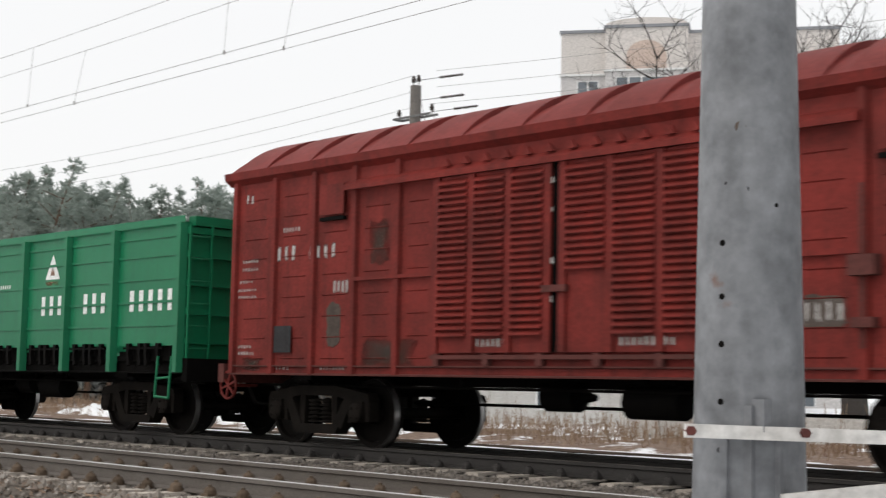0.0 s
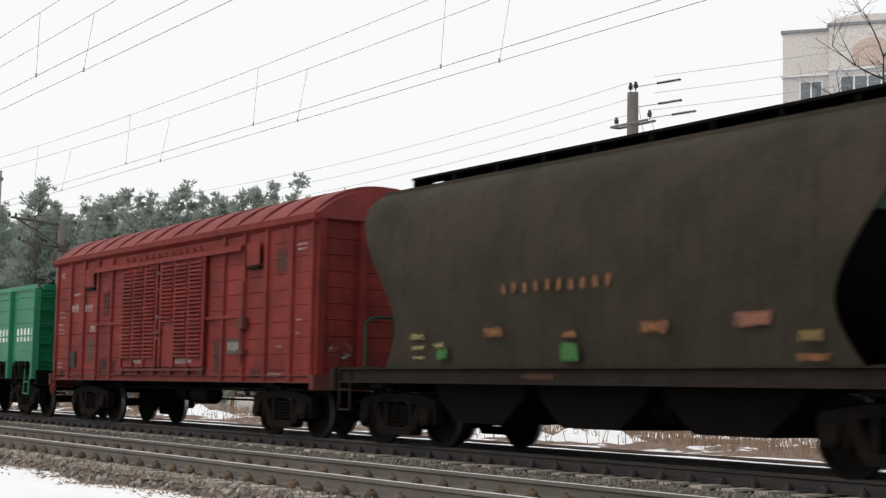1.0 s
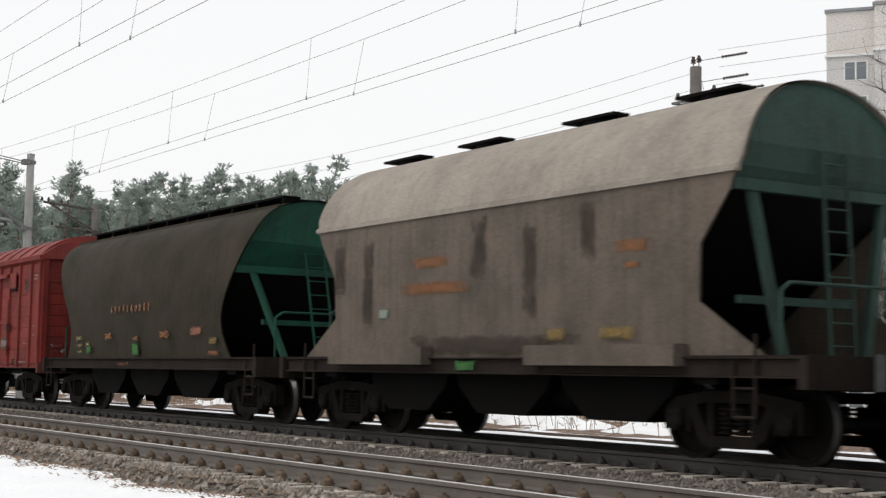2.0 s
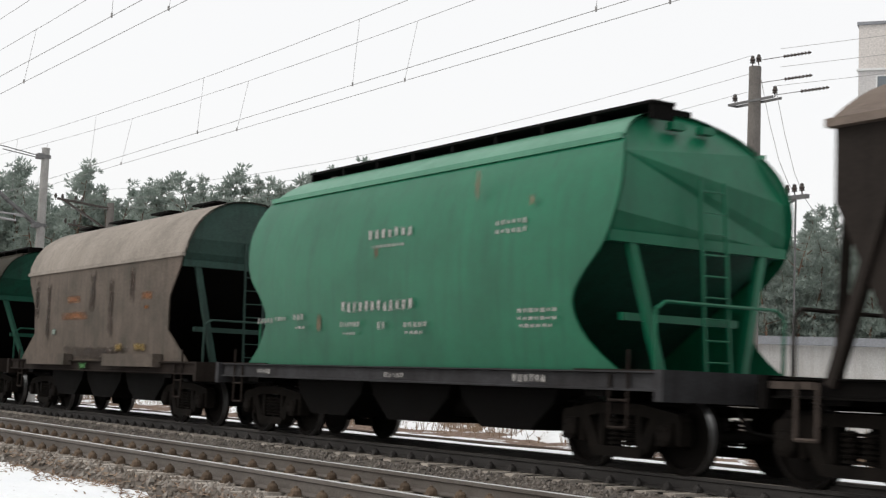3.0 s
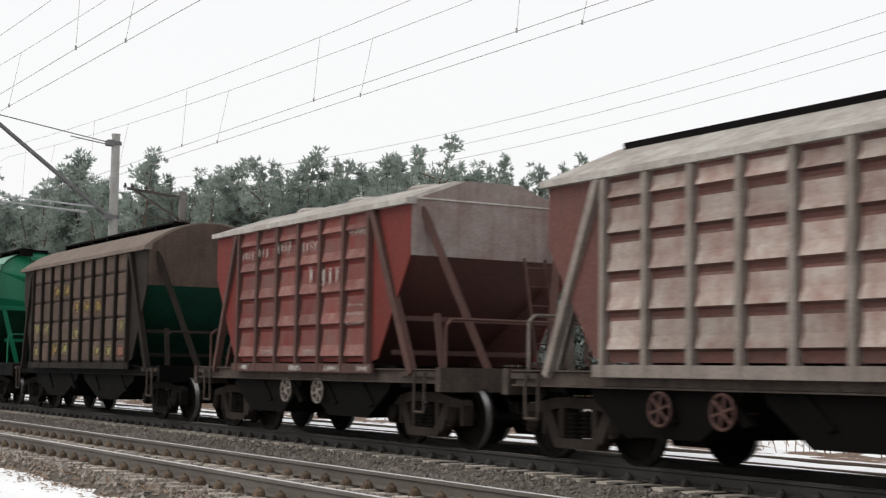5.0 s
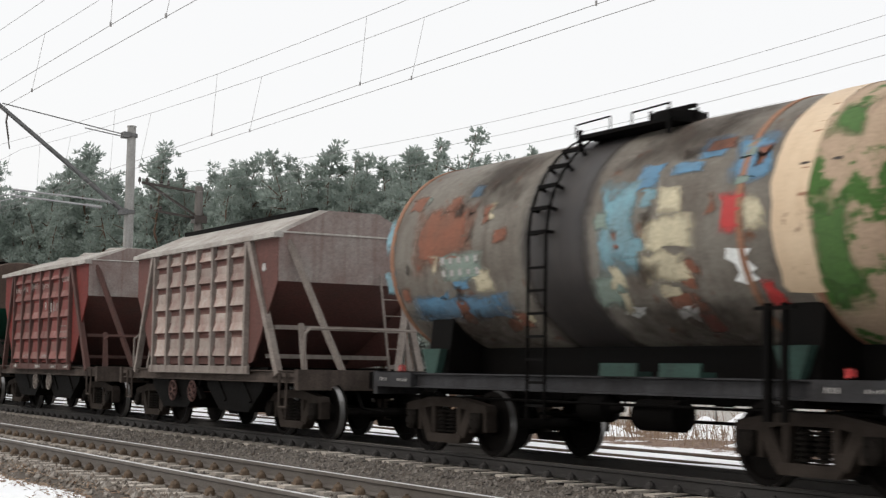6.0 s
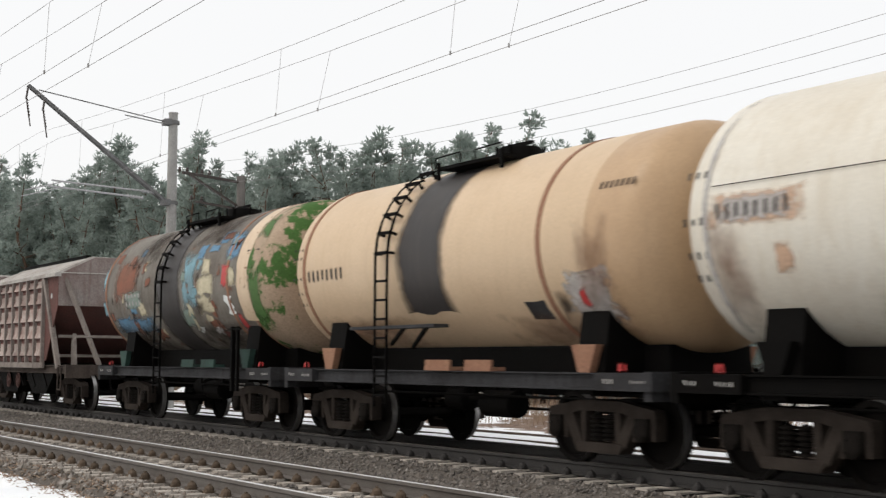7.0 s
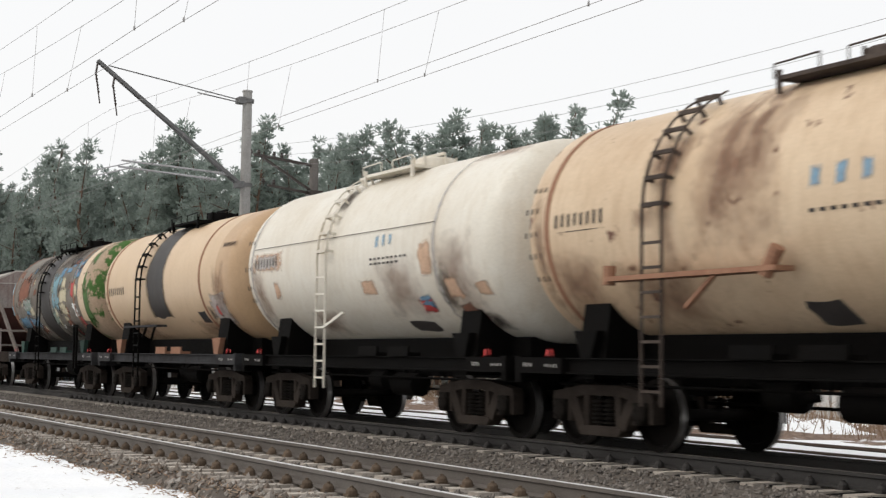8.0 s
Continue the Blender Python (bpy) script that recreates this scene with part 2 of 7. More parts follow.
RED_E = paint("scuffed_red_panel", (0.165, 0.04, 0.036), (0.145, 0.105, 0.092), 0.9, 0.75, 0, 1.3, 0.6, 0.15, per_piece=0.2)
RED_E_CLEAN = paint("bright_red_panel", (0.15, 0.026, 0.022), (0.085, 0.042, 0.036), 0.6, 0.7, 0, 1.0, 0.35)
RIB_E = paint("brown_red_rib", (0.105, 0.055, 0.048), (0.06, 0.045, 0.04), 0.7, 0.8, 0, 1.5, 0.4)
PANEL_F = paint("dusty_pink_panel", (0.12, 0.05, 0.042), (0.15, 0.115, 0.1), 0.95, 0.85, 0, 2.2, 0.6, 0.15, per_piece=0.3)
RIB_F = paint("grey_brown_rib", (0.27, 0.235, 0.21), (0.1, 0.078, 0.067), 0.7, 0.85, 0, 1.8, 0.4)
END_F = paint("dull_dark_red_end", (0.13, 0.058, 0.05), (0.085, 0.062, 0.055), 0.7, 0.8, 0, 1.0, 0.4)
ROOF_F = paint("pale_grey_dust_roof", (0.42, 0.4, 0.37), (0.17, 0.135, 0.115), 0.75, 0.85, 0, 1.6, 0.4, 0.12)
SLUDGE = paint("cement_white_splash", (0.46, 0.43, 0.40), (0.27, 0.22, 0.2), 0.6, 0.9, 0, 1.8, 0.6)
TANK_P = paint("grimy_grey_tank", (0.19, 0.175, 0.15), (0.085, 0.066, 0.054), 0.85, 0.6, 0, 0.9, 0.7, 0.06, rust=0.25)
TANK_CAMO = paint("pinkish_camouflage_tank", (0.38, 0.28, 0.2), (0.055, 0.12, 0.03), 1.0, 0.6, 0, 1.5, 0.1, 0.05, hard=True)
TANK_Q = paint("beige_tank_paint", (0.60, 0.45, 0.30), (0.44, 0.31, 0.19), 0.45, 0.45, 0, 0.5, 0.25, 0.05)
TANK_Q_TAN = paint("tan_tank_paint", (0.47, 0.32, 0.19), (0.33, 0.21, 0.12), 0.5, 0.45, 0, 0.7, 0.25, 0.05)
TANK_R = paint("white_tank_paint", (0.69, 0.655, 0.575), (0.50, 0.42, 0.31), 0.6, 0.4, 0, 0.55, 0.35, 0.05)
TANK_S = paint("cream_tank_paint", (0.63, 0.49, 0.34), (0.40, 0.265, 0.155), 0.7, 0.45, 0, 0.55, 0.45, 0.05, rust=0.15)
OIL = paint("oil_stain", (0.045, 0.04, 0.04), (0.09, 0.078, 0.07), 0.6, 0.45, 0, 1.6, 0.5, 0.08)
WELD = paint("rusty_weld_band", (0.30, 0.165, 0.105), (0.2, 0.09, 0.06), 0.6, 0.7, 0, 2.0, 0.4)
WHITE_MARK = paint("faded_white_lettering", (0.50, 0.48, 0.46), (0.27, 0.25, 0.235), 0.5, 0.7, 0, 6.0, 0.3, 0.05)
CLEAN_WHITE = paint("white_lettering", (0.78, 0.79, 0.78), (0.5, 0.55, 0.5), 0.4, 0.6, 0, 5.0, 0, 0.05)
ORANGE_MARK = paint("worn_orange_lettering", (0.24, 0.10, 0.04), (0.16, 0.11, 0.08), 0.7, 0.75, 0, 5.0, 0.4, 0.05)
YELLOW_MARK = paint("worn_yellow_lettering", (0.24, 0.165, 0.055), (0.16, 0.12, 0.08), 0.6, 0.75, 0, 4.0, 0.4, 0.05)
OLIVE_PATCH = paint("olive_yellow_patch", (0.25, 0.22, 0.10), (0.14, 0.11, 0.085), 0.6, 0.8, 0, 3.0, 0.5, 0.05)
BLACK_MARK = paint("black_lettering", (0.035, 0.035, 0.037), (0.15, 0.12, 0.09), 0.5, 0.7, 0, 6.0, 0.2, 0.05)
BLUE_MARK = paint("pale_blue_lettering", (0.17, 0.33, 0.47), (0.4, 0.4, 0.38), 0.5, 0.6, 0, 3.0, 0.2, 0.05)
SPRAY_BLUE = paint("blue_spray_paint", (0.12, 0.27, 0.42), (0.13, 0.13, 0.12), 0.6, 0.6, 0, 2.2, 0.3, 0.05)
SPRAY_SKY = paint("sky_blue_spray_paint", (0.20, 0.38, 0.45), (0.16, 0.15, 0.13), 0.7, 0.6, 0, 2.2, 0.3, 0.05)
SPRAY_CREAM = paint("cream_spray_paint", (0.60, 0.54, 0.38), (0.28, 0.24, 0.19), 0.5, 0.6, 0, 2.2, 0.3, 0.05)
SPRAY_RED = paint("red_spray_paint", (0.52, 0.045, 0.045), (0.2, 0.06, 0.05), 0.4, 0.5, 0, 2.2, 0.2, 0.05)
SPRAY_RUST = paint("rust_red_patch", (0.24, 0.10, 0.065), (0.13, 0.09, 0.07), 0.7, 0.7, 0, 2.2, 0.4, 0.05)
SPRAY_GREEN = paint("camouflage_green_patch", (0.085, 0.17, 0.05), (0.05, 0.085, 0.04), 0.5, 0.6, 0, 1.6, 0.3, 0.05)
SPRAY_TEAL = paint("pale_teal_patch", (0.23, 0.30, 0.26), (0.16, 0.16, 0.14), 0.6, 0.6, 0, 3.0, 0.3, 0.05)
GREEN_PATCH = paint("bright_green_patch", (0.04, 0.14, 0.04), (0.07, 0.12, 0.06), 0.5, 0.7, 0, 3.0, 0.3, 0.05)
PINK_PATCH = paint("peach_repaint", (0.60, 0.40, 0.28), (0.45, 0.32, 0.22), 0.5, 0.6, 0, 2.0, 0.4, 0.05)
OIL_SMEAR = soft_edged(paint("oil_smear", (0.03, 0.027, 0.027), (0.06, 0.052, 0.047), 0.6, 0.5, 0, 1.6, 0.5, 0.08), 0.16, 0.3, 0.95, 1.2, ("X",))
STAIN = soft_edged(paint("brown_stain", (0.26, 0.15, 0.10), (0.16, 0.085, 0.06), 0.6, 0.7, 0, 1.6, 0.7), 0.55, 0.9, 0.7)
for _m in (SPRAY_BLUE, SPRAY_SKY, SPRAY_CREAM, SPRAY_RED, SPRAY_RUST, SPRAY_GREEN, SPRAY_TEAL, GREEN_PATCH, PINK_PATCH):
    soft_edged(_m, 0.22, 0.8, 0.9)
soft_edged(WHITE_MARK, 0.2, 0.9, 0.8, 7.0)
soft_edged(BLUE_MARK, 0.2, 0.7, 0.8, 5.0)
soft_edged(BLACK_MARK, 0.15, 0.6, 0.9, 6.0)
for _m in (ORANGE_MARK, YELLOW_MARK, OLIVE_PATCH):
    soft_edged(_m, 0.3, 0.9, 0.7, 5.0)
soft_edged(SLUDGE, 0.3, 0.9, 0.6, 4.0)
DUST_E = paint("dusty_red_ledge", (0.22, 0.13, 0.115), (0.15, 0.045, 0.04), 0.95, 0.85, 0, 3.2, 0.5, 0.15, per_piece=0.25)
DUST_F = paint("cement_dusted_ledge", (0.37, 0.325, 0.29), (0.2, 0.1, 0.085), 0.9, 0.85, 0, 2.4, 0.5, 0.2, per_piece=0.22)
HEAD_GREY = paint("cement_greyed_end", (0.30, 0.27, 0.25), (0.15, 0.08, 0.07), 0.8, 0.85, 0, 0.9, 0.6, 0.12)
GRIME = soft_edged(paint("dark_grime", (0.05, 0.043, 0.037), (0.09, 0.06, 0.045), 0.6, 0.75, 0, 1.8, 0.7), 0.4, 0.9, 0.75)
PALE_STEEL = paint("pale_galvanised_tube", (0.42, 0.42, 0.43), (0.27, 0.26, 0.25), 0.5, 0.5, 0.2, 3.0, 0.2, 0.05)
GALV = paint("galvanised_steel", (0.19, 0.196, 0.206), (0.075, 0.077, 0.083), 0.9, 0.55, 0.0, 5.0, 0.5, 0.06, 16, rust=0.05)
MAST_CONC = paint("mast_concrete", (0.33, 0.325, 0.31), (0.2, 0.19, 0.18), 0.6, 0.9, 0, 1.5, 0.5, 0.2)
POLE_CONC = paint("dark_pole_concrete", (0.18, 0.165, 0.152), (0.1, 0.092, 0.085), 0.6, 0.9, 0, 1.5, 0.5, 0.2)
LINE_STEEL = paint("line_steel", (0.16, 0.16, 0.16), (0.09, 0.085, 0.08), 0.5, 0.6, 0.4, 3.0, 0.2, 0.1)
WIRE = paint("aged_copper_wire", (0.3, 0.29, 0.285), (0.2, 0.195, 0.19), 0.5, 0.5, 0.5, 3.0, 0, 0)
INSULATOR = paint("dark_insulator", (0.045, 0.035, 0.03), (0.09, 0.075, 0.065), 0.4, 0.25, 0, 3.0, 0, 0.02)
BARK = paint("pine_bark", (0.16, 0.10, 0.07), (0.07, 0.055, 0.045), 0.6, 0.95, 0, 3.0, 0.4, 0.6, 20)
# distance haze is put into these pale needle and undergrowth colours
HAZY_NEEDLES = islands("hazy_pine_needles", [(0.215, 0.262, 0.235), (0.26, 0.305, 0.278), (0.3, 0.337, 0.31), (0.24, 0.275, 0.252)], 0.85, 0.1, 2.0)
HAZY_UNDERGROWTH = islands("hazy_bare_undergrowth", [(0.19, 0.2, 0.188), (0.24, 0.25, 0.235), (0.215, 0.21, 0.195)], 0.9, 0.1, 2.0)
let_through(HAZY_NEEDLES, (0.36, 0.42, 0.37), 0.45)
BARE_BARK = paint("bare_grey_bark", (0.05, 0.044, 0.04), (0.03, 0.027, 0.024), 0.6, 0.95, 0, 4.0, 0.2, 0.4, 30)
DRY_GRASS = islands("dry_stalks", [(0.20, 0.13, 0.085), (0.30, 0.22, 0.15), (0.16, 0.09, 0.06)], 0.95, 0.1, 8.0)
FAR_WALL = paint("pale_panel_wall", (0.60, 0.58, 0.57), (0.48, 0.46, 0.46), 0.5, 0.9, 0, 0.3, 0.3, 0.1, 8)
FAR_CREAM = paint("cream_upper_wall", (0.66, 0.62, 0.59), (0.56, 0.52, 0.49), 0.5, 0.9, 0, 0.3, 0.3, 0.1, 8)
ARCH_ORANGE = paint("orange_brick_arch", (0.56, 0.45, 0.39), (0.48, 0.37, 0.31), 0.5, 0.9, 0, 1.0, 0.2, 0.1, 8)
WHITE_TRIM = paint("white_window_frame", (0.75, 0.75, 0.74), (0.6, 0.6, 0.6), 0.4, 0.6, 0, 2.0, 0.2, 0.05)
PANEL_WHITE = paint("dirty_white_concrete", (0.58, 0.57, 0.55), (0.36, 0.33, 0.3), 0.6, 0.9, 0, 1.2, 0.5, 0.2)
ROOF_SLATE = paint("grey_sheet_roof", (0.27, 0.28, 0.3), (0.2, 0.2, 0.21), 0.5, 0.7, 0, 1.0, 0.3, 0.1)


def glass_material():
    m, nd, lk, bs = tree_of("window_glass")
    bs.inputs["Base Color"].default_value = (0.13, 0.15, 0.17, 1)
    bs.inputs["Roughness"].default_value = 0.06
    bs.inputs["Specular IOR Level"].default_value = 0.8
    tc, fn, rp = nd.new("ShaderNodeTexCoord"), nd.new("ShaderNodeTexNoise"), nd.new("ShaderNodeBump")
    fn.inputs["Scale"].default_value = 1.5
    lk.new(tc.outputs["Object"], fn.inputs["Vector"])
    lk.new(fn.outputs["Fac"], rp.inputs["Height"])
    rp.inputs["Strength"].default_value = 0.05
    lk.new(rp.outputs[0], bs.inputs["Normal"])
    return m


GLASS = glass_material()


# ---- building blocks ----
def box(bm, x0, x1, y0, y1, z0, z1):
    v = [bm.verts.new((x, y, z)) for z in (z0, z1) for x, y in ((x0, y0), (x1, y0), (x1, y1), (x0, y1))]
    for f in ((3, 2, 1, 0), (4, 5, 6, 7), (0, 1, 5, 4), (1, 2, 6, 5), (2, 3, 7, 6), (3, 0, 4, 7)):
        bm.faces.new([v[i] for i in f])


def prism(bm, pts, axis, c0, c1):
    """A polygon drawn in the two other axes, pulled along axis from c0 to c1."""
    def at(a, b, c):
        return {"x": (c, a, b), "y": (a, c, b), "z": (a, b, c)}[axis]
    lo = [bm.verts.new(at(a, b, c0)) for a, b in pts]
    hi = [bm.verts.new(at(a, b, c1)) for a, b in pts]
    n = len(pts)
    for i in range(n):
        bm.faces.new((lo[i], lo[(i + 1) % n], hi[(i + 1) % n], hi[i]))
    bm.faces.new(lo[::-1])
    bm.faces.new(hi)


def bar(bm, p, q, w, h=None):
    """A square or flat bar from p to q."""
    p, q = Vector(p), Vector(q)
    d = (q - p).normalized()
    up = Vector((0, 0, 1)) if abs(d.z) < 0.95 else Vector((1, 0, 0))
    a = d.cross(up).normalized() * (w / 2)
    b = a.cross(d).normalized() * ((h or w) / 2)
    v = [bm.verts.new(c + s * a + u * b) for c in (p, q) for s, u in ((-1, -1), (1, -1), (1, 1), (-1, 1))]
    for f in ((3, 2, 1, 0), (4, 5, 6, 7), (0, 1, 5, 4), (1, 2, 6, 5), (2, 3, 7, 6), (3, 0, 4, 7)):
        bm.faces.new([v[i] for i in f])


def tube(bm, p, q, r, n=8, r2=None):
    p, q = Vector(p), Vector(q)
    d = (q - p).normalized()
    up = Vector((0, 0, 1)) if abs(d.z) < 0.95 else Vector((1, 0, 0))
    a = d.cross(up).normalized()
    b = a.cross(d).normalized()
    rings = []
    for c, k in ((p, r), (q, r if r2 is None else r2)):
        rings.append([bm.verts.new(c + k * (math.cos(t) * a + math.sin(t) * b)) for t in (2 * math.pi * i / n for i in range(n))])
    for i in range(n):
        bm.faces.new((rings[0][i], rings[0][(i + 1) % n], rings[1][(i + 1) % n], rings[1][i]))
    bm.faces.new(rings[0][::-1])
    bm.faces.new(rings[1])


def pipe(bm, pts, r, n=6):
    for p, q in zip(pts, pts[1:]):
        tube(bm, p, q, r, n)


def lathe(bm, prof, axis, n, centre=(0, 0, 0), mats=None):
    """Turn (along, radius) pairs round an axis; mats: the material slot of each ring of faces."""
    rings = []
    for a, r in prof:
        ring = []
        for i in range(n):
            t = 2 * math.pi * i / n
            c, s = r * math.cos(t), r * math.sin(t)
            v = {"x": (a, c, s), "y": (c, a, s), "z": (c, s, a)}[axis]
            ring.append(bm.verts.new((v[0] + centre[0], v[1] + centre[1], v[2] + centre[2])))
        rings.append(ring)
    for k in range(len(prof) - 1):
        for i in range(n):
            f = bm.faces.new((rings[k][i], rings[k][(i + 1) % n], rings[k + 1][(i + 1) % n], rings[k + 1][i]))
            if mats:
                f.material_index = mats[k]


def mesh_of(name, bm, material, smooth=0.0):
    bmesh.ops.recalc_face_normals(bm, faces=bm.faces)
    me = bpy.data.meshes.new(name)
    bm.to_mesh(me)
    bm.free()
    for m in material if isinstance(material, (list, tuple)) else [material]:
        me.materials.append(m)
    if smooth:
        me.polygons.foreach_set("use_smooth", [True] * len(me.polygons))
        me.set_sharp_from_angle(angle=radians(smooth))
    return me


def part(name, bm, material, parent=None, label="", at=None, smooth=0.0):
    ob = new(name, bm if isinstance(bm, bpy.types.Mesh) else mesh_of(name, bm, material, smooth))
    if parent:
        ob.parent = parent
    if at is not None:
        ob.matrix_basis = at
    return tagged(ob, label)


def boxes(*rows):
    bm = bmesh.new()
    for r in rows:
        box(bm, *r)
    return bm


# ---- ground and tracks ----
NEAR_Y = -5.34      # centre of the empty track before the train
FAR_Y = 4.35        # centre of the snowed-in siding behind it


def ground_z(x, y):
    n = noise.noise(Vector((x * 0.35, y * 0.35, 0))) * 0.06 + noise.noise(Vector((x * 1.3, y * 1.3, 5))) * 0.025
    if y < -6.4:
        return -0.30 - 0.05 * min(1.5, -6.4 - y) + n
    if y > 1.8:
        return -0.20 + n * 0.5 - 0.012 * min(8, y - 2.2) * (1 if y < 12 else 0.6) + (0.5 if y > 60 else 0) * min(1, (y - 60) / 60)
    return -0.55


def build_ground():
    bm = bmesh.new()
    xs = [-3000, -1200, -500, -260] + [-170 + 1.0 * i for i in range(110)] + [-60 + 0.4 * i for i in range(190)] + [18, 26, 60, 300, 1200, 3000]
    ys = [-3000, -600, -150, -60, -30, -20] + [-16 + 0.8 * i for i in range(10)] + [-8 + 0.16 * i for i in range(15)] + [-5.6 + 0.35 * i for i in range(101)] + [34, 45, 60, 90, 160, 400, 1200, 3000]
    grid = [[bm.verts.new((x, y, ground_z(x, y))) for y in ys] for x in xs]
    for i in range(len(xs) - 1):
        for j in range(len(ys) - 1):
            bm.faces.new((grid[i][j], grid[i + 1][j], grid[i + 1][j + 1], grid[i][j + 1]))
    ob = part("ground", bm, SNOW, smooth=60)
    tagged(ob, "trodden old snow with specks of dirt", "snow ground", kind="structure")


build_ground()


def bed_z(x, y):
    n = noise.noise(Vector((x * 2.1, y * 2.1, 1))) * 0.03 + noise.noise(Vector((x * 7, y * 7, 3))) * 0.02
    edge = -6.98 + 0.2 * noise.noise(Vector((x * 0.5, 0, 7))) + 0.12 * noise.noise(Vector((x * 2.3, 0, 8))) + 0.05 * noise.noise(Vector((x * 6.3, 0, 2)))
    if y < edge:
        return -0.225 - (edge - y) * 1.0 + n
    if -3.55 < y < -1.75:
        k = 1 - abs(y + 2.65) / 0.9
        return -0.222 - 0.06 * k + n
    if y > 1.6:
        return -0.23 - (y - 1.6) * 0.5 + n * 0.5
    return -0.222 + n * 0.7


def build_bed():
    bm = bmesh.new()
    xs = [-150, -120] + [-95 + 0.3 * i for i in range(120)] + [-59 + 0.14 * i for i in range(500)] + [14, 20, 30]
    ys = [-8.04 + 0.08 * i for i in range(24)] + [-6.12 + 0.16 * i for i in range(54)]
    grid = [[bm.verts.new((x, y, bed_z(x, y))) for y in ys] for x in xs]
    for i in range(len(xs) - 1):
        for j in range(len(ys) - 1):
            bm.faces.new((grid[i][j], grid[i + 1][j], grid[i + 1][j + 1], grid[i][j + 1]))
    tagged(part("ballast_bed", bm, GRAVEL_BED, smooth=70), "grey crushed-stone ballast under the tracks", "ballast", kind="structure")
    # thin dark sheet: the train's shadow laid over the oily stones
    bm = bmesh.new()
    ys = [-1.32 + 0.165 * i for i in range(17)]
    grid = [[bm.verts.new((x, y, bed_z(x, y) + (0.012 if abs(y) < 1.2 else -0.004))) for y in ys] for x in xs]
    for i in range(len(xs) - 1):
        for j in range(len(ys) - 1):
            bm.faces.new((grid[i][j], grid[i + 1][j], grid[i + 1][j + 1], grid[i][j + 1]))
    tagged(part("oily_shaded_ballast", bm, OILY_SHADED_BALLAST, smooth=70), "oily ballast between the rails, darkened for the train's shadow", "ballast", kind="structure")


def loose_stones(name, label, material, seed, count, bands, r0, r1):
    rng = random.Random(seed)
    verts, faces = [], []
    shape = [(1, 0, 0), (-1, 0, 0), (0, 1, 0), (0, -1, 0), (0, 0, 1), (0, 0, -1)]
    tri = [(0, 2, 4), (2, 1, 4), (1, 3, 4), (3, 0, 4), (2, 0, 5), (1, 2, 5), (3, 1, 5), (0, 3, 5)]
    for k in range(count):
        x = 9.0 - 76 * rng.random() ** 1.4
        lo, hi = rng.choice(bands)
        y = rng.uniform(lo, hi)
        r = r0 + (r1 - r0) * rng.random() ** 2
        sq = [r * rng.uniform(0.6, 1.25) for _ in range(3)]
        a = rng.uniform(0, 6.3)
        ca, sa = math.cos(a), math.sin(a)
        z = bed_z(x, y) + r * 0.25
        o = len(verts)
        for px, py, pz in shape:
            j = rng.uniform(0.75, 1.2)
            px, py, pz = px * sq[0] * j, py * sq[1] * j, pz * sq[2] * j
            verts.append((x + px * ca - py * sa, y + px * sa + py * ca + pz * 0.3, z + pz))
        faces += [(a_ + o, b_ + o, c_ + o) for a_, b_, c_ in tri]
    me = bpy.data.meshes.new(name)
    me.from_pydata(verts, [], faces)
    me.materials.append(material)
    tagged(new(name, me), label, "gravel", kind="stuff")


build_bed()
loose_stones("loose_ballast_stones", "loose angular grey-brown ballast stones", STONES, 4, 52000,
             ((-4.0, -1.4), (-4.0, -1.4), (-4.1, -1.2), (-6.4, -4.4)), 0.012, 0.042)
loose_stones("verge_stones", "brown stones and clods at the ballast's outer edge", VERGE_STONES, 5, 18000,
             ((-7.5, -6.2), (-7.3, -6.5)), 0.014, 0.06)

RAIL = [(-0.075, -0.18), (0.075, -0.18), (0.075, -0.165), (0.012, -0.145), (0.01, -0.05), (0.036, -0.038), (0.036, -0.004),
        (0.028, 0.0), (-0.028, 0.0), (-0.036, -0.004), (-0.036, -0.038), (-0.01, -0.05), (-0.012, -0.145), (-0.075, -0.165)]


def build_track(name, y, label, top, side, drop=0.0):
    track = new(name)
    track.location = (0, y, -drop)
    tagged(track, label, "railway track", "railway tracks", kind="structure")
    for s in (-1, 1):
        bm = bmesh.new()
        prism(bm, [(s * 0.796 + a, b) for a, b in RAIL], "x", -400, 60)
        part("rail", bm, side, track)
        bm = bmesh.new()
        prism(bm, [(s * 0.796 + a, b) for a, b in ((-0.03, 0.0005), (0.03, 0.0005), (0.027, 0.003), (-0.027, 0.003))], "x", -400, 60)
        part("running_surface", bm, top, track, "polished rail head")
    return track


near_track = build_track("track_near", NEAR_Y, "empty railway track with shiny rails on concrete sleepers", RAIL_TOP, RAIL_GREY)
train_track = build_track("track_train", 0, "railway track carrying the freight train on concrete sleepers", RAIL_GREY, RAIL_SHADED)
siding = build_track("track_siding", FAR_Y, "rusty siding half buried in snow", RAIL_RUST, RAIL_RUST, 0.185)


def sleeper_mesh():
    bm = bmesh.new()
    for x0, x1, z0, z1 in ((-1.35, -0.45, -0.36, -0.185), (-0.45, 0.45, -0.36, -0.215), (0.45, 1.35, -0.36, -0.185)):
        prism(bm, [(-0.14, z0), (0.14, z0), (0.105, z1), (-0.105, z1)], "y", x0, x1)
    return mesh_of("sleeper", bm, CONCRETE)


